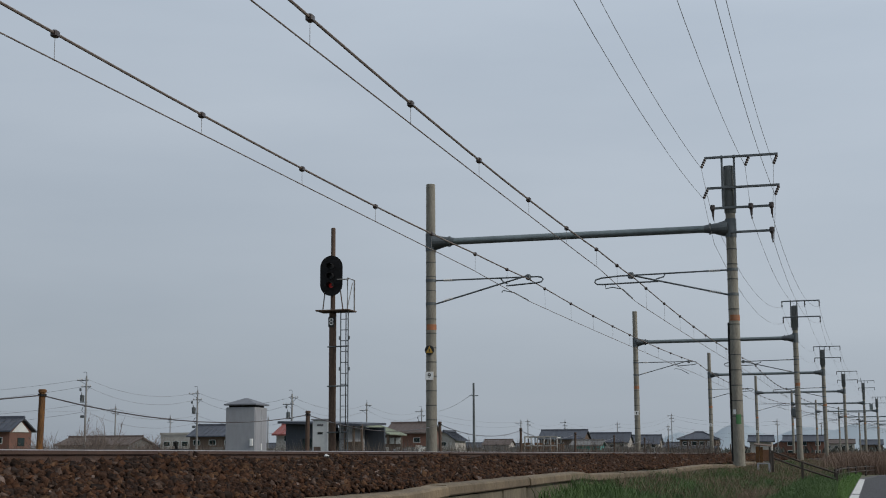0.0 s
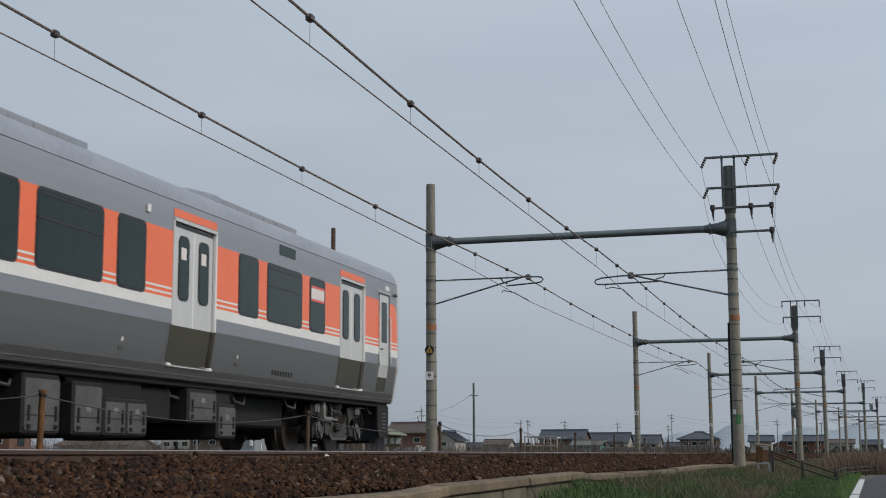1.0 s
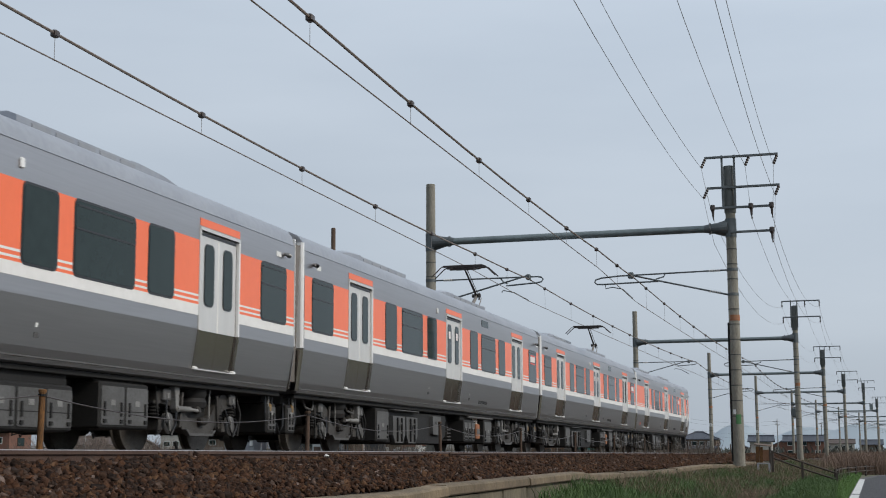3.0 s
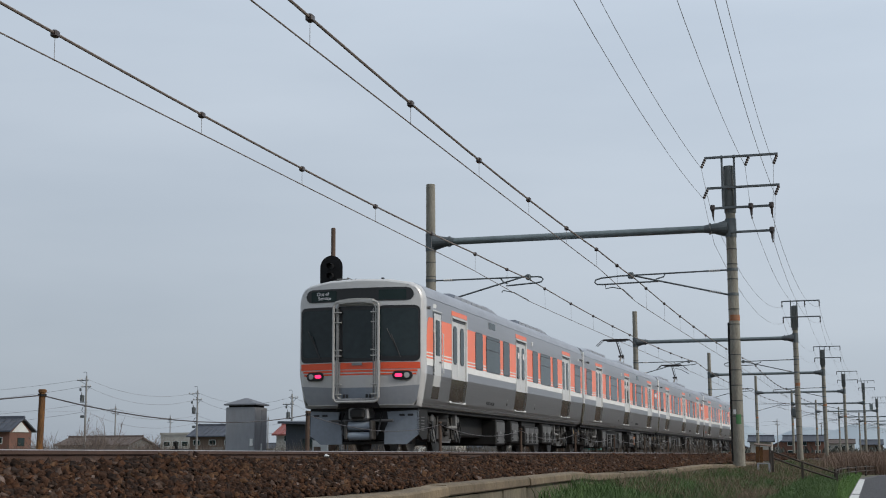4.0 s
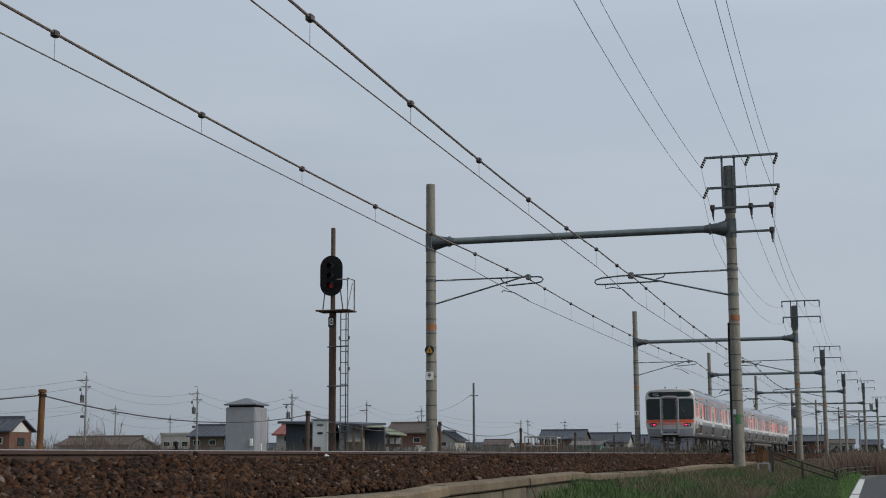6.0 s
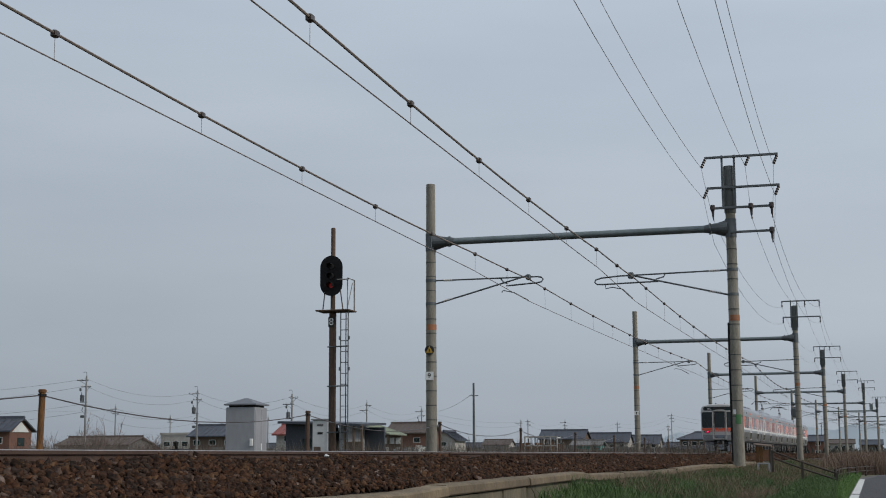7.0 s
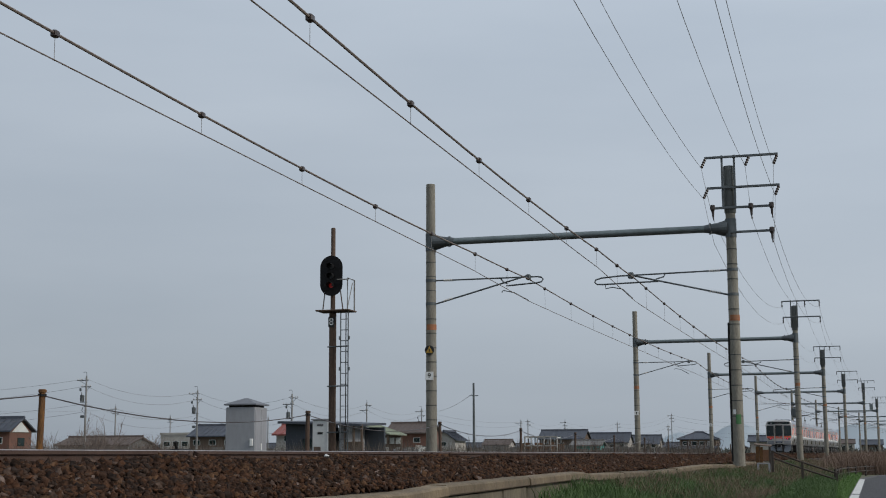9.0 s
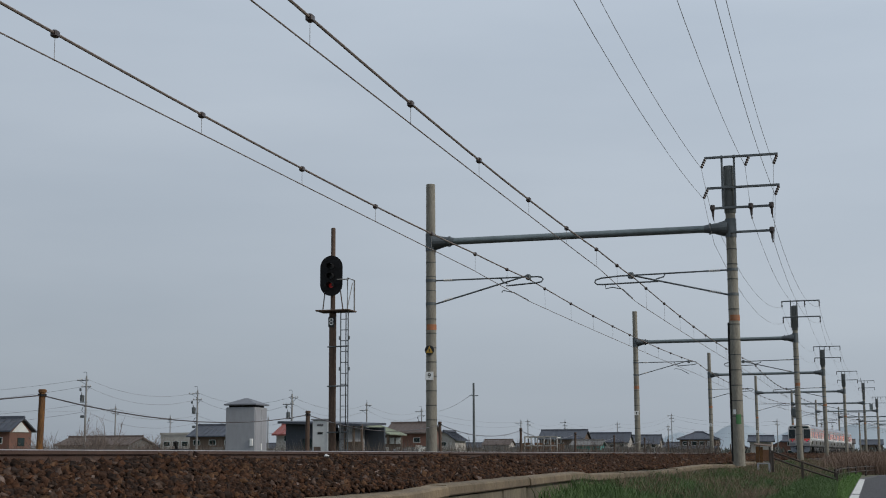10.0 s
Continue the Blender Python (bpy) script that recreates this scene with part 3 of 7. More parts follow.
def make_portal(m, lower_arms, rise=0.0):
    g = thing("catenary_portal", m, "grey concrete masts joined by a tubular steel beam over tracks", "catenary mast", "masts along the line")
    for x, zb in ((L_LAT, -0.5), (R_LAT, -0.45)):
        mast = part("mast", at_x(tapered_pole(zb, TOP_Z if x < 0 else 8.75, 0.205, 0.165), x), M["concrete_pole"], g, "weathered grey concrete mast", True)
        for k in range(13):
            z = 1.2 + 0.52 * k
            r = 0.205 - 0.04 * (z + 0.5) / 10.4 + 0.006
            part("band", at_x(Shape().tube([(0, 0, z), (0, 0, z + 0.035)], r, 20), x), M["band"], mast)
        for z in (6.27 if x < 0 else 6.23, 5.42 if x < 0 else 5.37):
            part("clamp", at_x(Shape().tube([(0, 0, z - 0.05), (0, 0, z + 0.05)], 0.192, 20), x), M["galv_dark"], mast)
        part("tape", arc_patch(4.46, 4.66, 0.193, -128, 15, x), M["mark_orange"], mast, "faded orange marking tape")
    part("steel_cap", at_x(Shape().tube([(0, 0, 8.2), (0, 0, 8.22), (0, 0, TOP_Z + rise - 0.02), (0, 0, TOP_Z + rise)], [0.185, 0.2, 0.2, 0.18], 18), R_LAT), M["cap_steel"], g, "dark steel mast extension", True)
    if lower_arms:
        part("tape", arc_patch(0.95, 1.27, 0.203, -100, -50, R_LAT), M["mark_green"], g, "faded green marking tape")
        part("plate", arc_patch(1.28, 1.44, 0.203, -130, -100, R_LAT), M["sign_white"], g, "small white marker plate")
        part("cable_duct", Shape().tube([(R_LAT - 0.2, -0.09, -0.3), (R_LAT - 0.2, -0.09, 3.0), (R_LAT - 0.19, -0.09, 4.4)], 0.032, 8), M["under_dark"], g, "dark cable duct up the mast")
    beam = part("beam", Shape().tube([(L_LAT + 0.75, 0, BEAM_Z), (R_LAT - 0.75, 0, BEAM_Z)], 0.128, 16), M["galv"], g, "galvanised tubular cross beam", True)
    for x, d in ((L_LAT, 1), (R_LAT, -1)):
        part("beam_socket", Shape().tube([(x + d * 0.1, 0, BEAM_Z), (x + d * 0.14, 0, BEAM_Z), (x + d * 0.9, 0, BEAM_Z)], [0.25, 0.25, 0.135], 16), M["galv_dark"], beam)
        part("flange", Shape().tube([(x + d * 0.68, 0, BEAM_Z), (x + d * 0.74, 0, BEAM_Z)], 0.2, 12), M["galv_dark"], beam)
        part("gusset", Shape().prism([(x + d * 0.12, BEAM_Z - 0.32), (x + d * 0.72, BEAM_Z - 0.13), (x + d * 0.72, BEAM_Z + 0.1), (x + d * 0.12, BEAM_Z + 0.3)], lambda u, w, dd: (u, dd, w), -0.015, 0.015), M["galv_dark"], beam)
        part("mast_collar", at_x(Shape().tube([(0, 0, BEAM_Z - 0.33), (0, 0, BEAM_Z + 0.31)], 0.192, 18), x), M["galv_dark"], beam, "", True)
    # bracket of the far track
    b1 = part("bracket", Shape().tube([(-3.72, 0, 6.27), (0.05, 0, 6.27), (0.2, 0, 6.24), (0.26, 0, 6.17), (0.2, 0, 6.08), (0.05, 0, 6.05), (-1.05, 0, 5.98)], 0.028, 8), M["galv_dark"], g, "tubular bracket arm with a hooked end")
    part("strut", Shape().tube([(-3.72, 0, 5.42), (-0.28, 0, 6.33)], 0.03, 8), M["galv_dark"], b1)
    part("steady_arm", Shape().tube([(-1.27, 0, 5.74), (-1.22, 0, 5.82), (-0.8, 0, 5.72), (-0.28, 0, 5.42)], 0.018, 8), M["galv_dark"], b1)
    part("hanger", Shape().tube([(-1.3, 0, 6.25), (-1.2, 0, 6.12), (-1.05, 0, 6.05), (-1.1, 0, 5.95)], 0.025, 8), M["galv_dark"], b1)
    part("wire_clamp", Shape().box(-0.36, -0.2, -0.1, 0.1, 6.16, 6.36, 0.03), M["galv_dark"], b1)
    for z0, z1 in ((6.27, 6.27), (5.51, 5.60)):
        part("insulator", insulator((-3.45, 0, z0), (-3.1, 0, z1), 0.05, 5), M["insul_white"], b1, "white ribbed insulator")
    # bracket of the near track
    b2 = part("bracket", Shape().tube([(6.75, 0, 6.23), (3.0, 0, 6.17), (2.35, 0, 6.12), (2.15, 0, 6.06), (2.12, 0, 5.98), (2.2, 0, 5.9), (2.4, 0, 5.89), (4.35, 0, 5.93)], 0.028, 8), M["galv_dark"], g, "tubular bracket arm with a hooked end")
    part("strut", Shape().tube([(6.75, 0, 5.37), (3.45, 0, 6.17)], 0.03, 8), M["galv_dark"], b2)
    part("steady_arm", Shape().tube([(2.5, 0, 5.9), (2.5, 0, 5.74), (2.75, 0, 5.78), (3.1, 0, 5.7), (3.45, 0, 5.36)], 0.018, 8), M["galv_dark"], b2)
    part("hanger", Shape().tube([(4.6, 0, 6.2), (4.55, 0, 6.08), (4.3, 0, 6.02), (4.25, 0, 5.9)], 0.025, 8), M["galv_dark"], b2)
    part("wire_clamp", Shape().box(3.3, 3.5, -0.1, 0.1, 6.06, 6.28, 0.03), M["galv_dark"], b2)
    for z0, z1 in ((6.225, 6.22), (5.44, 5.53)):
        part("insulator", insulator((6.5, 0, z0), (6.1, 0, z1), 0.05, 5), M["insul_white"], b2, "white ribbed insulator")
    # cross-arms for the feeders
    for x in (R_LAT - 0.22, R_LAT + 0.2):
        part("upright", Shape().box(x - 0.035, x + 0.035, -0.24, -0.17, 8.35 + rise, 10.22 + rise, 0.008), M["galv_dark"], g)
    for z, x0, x1 in ((10.15, 6.1, 8.6), (9.07, 6.15, 8.62), (8.36, 6.3, 8.35), (7.5, R_LAT, 8.33))[:4 if lower_arms else 2]:
        tops = {10.15: (6.13, 7.62, 8.57), 9.07: (6.18, 8.59)}.get(z)
        z += rise
        arm = part("cross_arm", Shape().box(x0, x1, -0.29, -0.22, z - 0.04, z + 0.04, 0.008), M["galv_dark"], g, "steel cross-arm")
        if tops:
            for x in tops:
                part("insulator_string", insulator((x, -0.26, z - 0.04), (x - (0.12 if lower_arms else 0), -0.5 if lower_arms else -0.27, z - 0.4), 0.055, 4), M["insul"], arm, "string of dark insulators")
        else:
            for x in ((6.33, 7.63, 8.32) if z > 8 else (8.3,)):
                part("pin_insulator", Shape().tube([(x, -0.26, z + 0.12), (x, -0.26, z + 0.1), (x, -0.26, z - 0.04), (x + 0.01, -0.26, z - 0.1), (x + 0.015, -0.26, z - 0.3), (x + 0.02, -0.26, z - 0.32), (x + 0.03, -0.26, z - 0.42)], [0.05, 0.085, 0.085, 0.05, 0.035, 0.02, 0.03], 12), M["insul"], arm, "dark pin insulator")
    return g


PORTALS = [48.65, 97.05, 139.6, 183.0, 226.4, 269.0, 312.0, 355.0, 400.0]
make_portal(on_line(PORTALS[0]), True)
second = make_portal(on_line(PORTALS[1]), False)
for s in PORTALS[2:4] + PORTALS[5:]:
    copy_thing(second, on_line(s))
tall = make_portal(on_line(PORTALS[4], 0.35), False, rise=0.9)
part("switch_box", Shape().box(7.7, 8.2, -0.3, 0.2, 6.6, 7.5, 0.04), M["galv"], tall, "grey switch box beside the mast")
part("switch_arm", Shape().box(R_LAT, 8.0, -0.06, 0.0, 7.52, 7.6, 0.01), M["galv_dark"], tall)
part("spike", Shape().tube([(R_LAT - 0.3, -0.2, 10.9), (R_LAT - 0.3, -0.2, 11.5)], 0.04, 6), M["galv_dark"], tall)

# signs on the first mast
plate = thing("number_plate", on_line(48.65, L_LAT, 2.79), "small white number plate on a concrete mast", "sign")
part("panel", Shape().box(-0.16, 0.14, -0.225, -0.205, -0.15, 0.15, 0.006), M["sign_white"], plate)
lettering("9", 0.26, M["sign_black"], plate, pose(-0.01, -0.227, 0, 90, 0, 0))
warn = thing("warning_sign", on_line(48.65, L_LAT, 3.72), "round dark warning plate with a yellow triangle", "sign")
part("disc", Shape().tube([(0, -0.235, 0), (0, -0.215, 0)], 0.175, 24), M["sign_black"], warn)
part("triangle", Shape().prism([(-0.13, -0.09), (0.13, -0.09), (0, 0.14)], lambda u, w, d: (u, d, w), -0.242, -0.236), M["sign_yellow"], warn, "worn yellow triangle")
part("mark", Shape().prism([(-0.018, -0.06), (0.018, -0.06), (0.018, 0.05), (-0.018, 0.05)], lambda u, w, d: (u, d, w), -0.247, -0.243), M["sign_black"], warn)
for s in PORTALS[1:4]:
    small = thing("number_plate", on_line(s, L_LAT, 2.79), "small white number plate on a concrete mast", "sign")
    part("panel", Shape().box(-0.16, 0.14, -0.225, -0.205, -0.15, 0.15, 0.006), M["sign_white"], small)
    part("bar", Shape().box(-0.04, 0.02, -0.229, -0.2255, -0.09, 0.09), M["sign_black"], small)


# ---- wires ----
def stagger(s):
    k = PORTALS + [444.0]
    lo = 4.0
    side = 1
    for q in k:
        if s <= q:
            f = (s - lo) / (q - lo)
            a, b = (0.0, -0.26) if q == k[0] else (-0.26 * side, 0.26 * side)
            return a + (b - a) * (max(0, (f - 0.8) / 0.2) if q == k[0] else f)
        lo, side = q, (side if q == k[0] else -side)
    return 0.0


def sag(s, supports, z_sup, dip):
    for a, b in zip(supports, supports[1:]):
        if a <= s <= b:
            if a > 40:
                dip *= 0.5
            f = (s - a) / (b - a)
            return z_sup - dip * 4 * f * (1 - f)
    return z_sup


SUP = [-45.0, 0.2] + PORTALS + [444.0]
for centre, z_con, z_mess, dip, name in ((0.0, 5.39, 6.19, 0.47, "far"), (SPACING, 5.25, 6.06, 0.48, "near")):
    sv = [-10 + 1.5 * i for i in range(150)] + [215 + 5 * i for i in range(45)]
    line = thing("overhead_line", pose(0, 0, 0), f"messenger and contact wire over the {name} track, with droppers", "overhead wire", "overhead lines")
    mess = [line_at(s, centre + stagger(s), sag(s, SUP, z_mess, dip))[0] for s in sv]
    cont = [line_at(s, centre + stagger(s), z_con)[0] for s in sv]
    part("messenger_wire", Shape().tube(mess, 0.021, 6), M["wire"], line, "thick dark messenger wire", True)
    part("contact_wire", Shape().tube(cont, 0.011, 6), M["wire"], line, "thin contact wire", True)
    for a, b in zip(SUP[1:], SUP[2:]):
        nd = 10
        for k in range(nd):
            s = a + 2.6 + (b - a - 5.0) * k / (nd - 1)
            if a < 1:
                s = (44.8 - 4.70 * k) if centre == 0.0 else (43.75 - 4.535 * k)
            if s < 6 or s > 320:
                continue
            p, q = line_at(s, centre + stagger(s), sag(s, SUP, z_mess, dip))[0], line_at(s, centre + stagger(s), z_con)[0]
            d = part("dropper", Shape().tube([p, q], 0.0045, 5), M["wire_thin"], line)
            part("clip", Shape().box(p.x - 0.05, p.x + 0.05, p.y - 0.06, p.y + 0.06, p.z - 0.06, p.z + 0.045, 0.02), M["insul"], d)

STRINGS = [(6.01, 9.75), (7.5, 9.75), (8.45, 9.75), (6.06, 8.67), (8.47, 8.67)]
PINS = [(6.36, 7.94), (7.66, 7.94), (8.35, 7.94), (6.36, 7.1), (8.36, 7.08)]


def feeder(knots, dip):
    """knots: (s, lat, z) supports; the wire sags between them."""
    pts = []
    for (a, la, za), (b, lb, zb) in zip(knots, knots[1:]):
        for k in range(14):
            f = k / 14
            pts.append(line_at(a + (b - a) * f, la + (lb - la) * f, za + (zb - za) * f - dip * 4 * f * (1 - f))[0])
    s1, l1, z1 = knots[-1]
    pts.append(line_at(s1, l1, z1)[0])
    solid("feeder_wire", Shape().tube(pts, 0.0072, 5), M["wire_thin"], "thin grey feeder wire between mast cross-arms", "wire", "feeder wires")


for (lat, z), (pl, pz) in zip(STRINGS, PINS):
    feeder([(-43.0, lat, z), (3.5, lat, z), (48.15, lat, z)], 0.75)
    feeder([(48.15, lat, z), (48.4, pl, pz)], 0.08)
    feeder([(48.4, pl, pz)] + [(q - 0.27, lat + 0.12, z) for q in PORTALS[1:]], 0.9)

# ---- the train: four cars ----
CAR = 20.045
HALF = 9.78
HALF_CAB = CAR / 2
PROFILE = [(1.30, 1.0), (1.36, 1.02), (1.40, 1.19), (1.40, 1.19), (1.488, 1.75), (1.488, 1.75), (1.489, 1.775), (1.489, 3.19), (1.489, 3.19), (1.489, 3.44), (1.475, 3.50), (1.44, 3.61), (1.36, 3.72), (1.2, 3.80), (0.7, 3.875), (0.0, 3.9)]
INSET = [(1.30, 1.0), (1.36, 1.02), (1.40, 1.19), (1.35, 1.19), (1.438, 1.75), (1.438, 1.75), (1.44, 1.775), (1.44, 3.19), (1.489, 3.19), (1.489, 3.44), (1.475, 3.50), (1.44, 3.61), (1.36, 3.72), (1.2, 3.80), (0.7, 3.875), (0.0, 3.9)]
DOORS = (-6.8, 0.0, 6.8)


def ring(profile, y, scale=1.0, cz=2.3):
    half = [(x * scale, cz + (z - cz) * scale) for x, z in profile]
    loop = half + [(-x, z) for x, z in reversed(half[:-1])]
    return [(x, y, z) for x, z in loop]


def side_place(side, x):
    """Outline (y, z) on the side wall; depth outwards from x."""
    return lambda u, w, d: (side * (x + d), u, w)


def lean_x(z):
    return float(np.interp(z, [1.0, 1.19, 1.75, 1.775], [1.355, 1.40, 1.488, 1.489]))


def pane(car, side, y0, y1, z0=2.105, z1=3.025, vent=False, sticker=False):
    w = part("window", Shape().prism(round_rect(y0 - 0.02, y1 + 0.02, z0 - 0.02, z1 + 0.02, 0.09), side_place(side, 1.489), -0.01, 0.007), M["black"], car, "flush tinted window")
    part("glass", Shape().prism(round_rect(y0 + 0.012, y1 - 0.012, z0 + 0.012, z1 - 0.012, 0.075), side_place(side, 1.489), 0.0, 0.011), M["glass"], w)
    if vent:
        part("transom", Shape().prism([(y0 + 0.01, z1 - 0.36), (y1 - 0.01, z1 - 0.36), (y1 - 0.01, z1 - 0.335), (y0 + 0.01, z1 - 0.335)], side_place(side, 1.489), 0.0, 0.017), M["black"], w)
        part("vent_rail", Shape().prism([(y0 + 0.06, z1 - 0.075), (y1 - 0.06, z1 - 0.075), (y1 - 0.06, z1 - 0.05), (y0 + 0.06, z1 - 0.05)], side_place(side, 1.489), 0.0, 0.016), M["black"], w)
    if sticker:
        c = (y0 + y1) / 2
        st = part("sticker", Shape().prism([(c - 0.32, z1 - 0.4), (c + 0.32, z1 - 0.4), (c + 0.32, z1 - 0.13), (c - 0.32, z1 - 0.13)], side_place(side, 1.489), 0.009, 0.0135), M["poster"], w, "white and red notice")
        for q in (z1 - 0.17, z1 - 0.4):
            part("stripe", Shape().prism([(c - 0.32, q), (c + 0.32, q), (c + 0.32, q + 0.04), (c - 0.32, q + 0.04)], side_place(side, 1.489), 0.013, 0.0155), M["poster_red"], st)


def passenger_door(car, side, c, ahead=1):
    door = part("door", Shape().prism([(c - 0.64, 1.22), (c + 0.64, 1.22), (c + 0.64, 1.74), (c - 0.64, 1.74)], lambda u, w, d: (side * (lean_x(w) - 0.05 + d), u, w), -0.02, 0.004), M["black"], car, "brushed steel double sliding door")
    for k, (a, b) in enumerate(((c - 0.64, c - 0.006), (c + 0.006, c + 0.64))):
        leaf = part("leaf", Shape().loft([[(side * (lean_x(z) - 0.048 + o), y, z) for z in (1.742, 3.17)] + [(side * (lean_x(z) - 0.048 - 0.01), y, z) for z in (3.17, 1.742)] for y, o in ((a, 0.012), (a + 0.012, 0.024), (b - 0.012, 0.024), (b, 0.012))]), M["door_steel"], door)
        part("lower_panel", Shape().loft([[(side * (lean_x(z) - 0.048 + o), y, z) for z in (1.21, 1.74)] + [(side * (lean_x(z) - 0.048 - 0.01), y, z) for z in (1.74, 1.21)] for y, o in ((a, 0.012), (a + 0.012, 0.024), (b - 0.012, 0.024), (b, 0.012))]), M["mirror_steel"], leaf, "polished lower door panel tinted with the ground's reflection")
        m = (a + b) / 2
        part("door_window", Shape().prism(round_rect(m - 0.17, m + 0.17, 2.1, 3.02, 0.1), side_place(side, 1.441), 0.018, 0.03), M["black"], leaf)
        part("door_glass", Shape().prism(round_rect(m - 0.15, m + 0.15, 2.12, 3.0, 0.09), side_place(side, 1.441), 0.02, 0.034), M["glass"], leaf)
        if c == 0.0:
            part("notice", Shape().prism([(m - 0.1, 2.68), (m + 0.06, 2.68), (m + 0.06, 2.85), (m - 0.1, 2.85)], side_place(side, 1.441), 0.03, 0.037), M["poster"], leaf, "small pale notice")
    # light painted in: lit post white, its twin steel, lower ends darker
    for e, m in ((0.69 * ahead, M["post_white"]), (-0.69 * ahead, M["door_steel"])):
        for z0, z1 in ((1.19, 1.738), (1.742, 3.2)):
            part("door_post", Shape().loft([[(side * (lean_x(z) + o), c + e + q, z) for q, o in ((-0.028, -0.03), (0.028, -0.03), (0.024, 0.012), (-0.024, 0.012))] for z in (z0, z1)]), m if z0 > 1.5 else M["mirror_steel"], door, "door edge whitened where light falls" if z0 > 1.5 and m is M["post_white"] else "")
    # plain white blocks cap both ends of the step
    for q in (-0.66, 0.66):
        part("step_lamp", Shape().box(min(side * 1.38, side * 1.452), max(side * 1.38, side * 1.452), c + q - 0.05, c + q + 0.05, 1.168, 1.22, 0.012), M["post_white"], door, "white step end")
    part("step", Shape().box(side * 1.36 if side > 0 else side * 1.44, side * 1.44 if side > 0 else side * 1.36, c - 0.7, c + 0.7, 1.168, 1.188, 0.008), M["door_steel"], door, "steel step plate")
    part("lintel", Shape().prism([(c - 0.7, 3.255), (c + 0.7, 3.255), (c + 0.7, 3.365), (c - 0.7, 3.365)], side_place(side, 1.489), -0.005, 0.005), M["orange"], door, "orange band over the door")
    part("door_slot", Shape().prism([(c - 0.6, 3.125), (c + 0.62, 3.125), (c + 0.62, 3.165), (c - 0.6, 3.165)], side_place(side, 1.441), 0.0, 0.032), M["black"], door)
    part("rain_strip", Shape().prism([(c - 0.7, 3.19), (c + 0.7, 3.19), (c + 0.7, 3.235), (c - 0.7, 3.235)], side_place(side, 1.489), -0.01, 0.022), M["door_steel"], door)


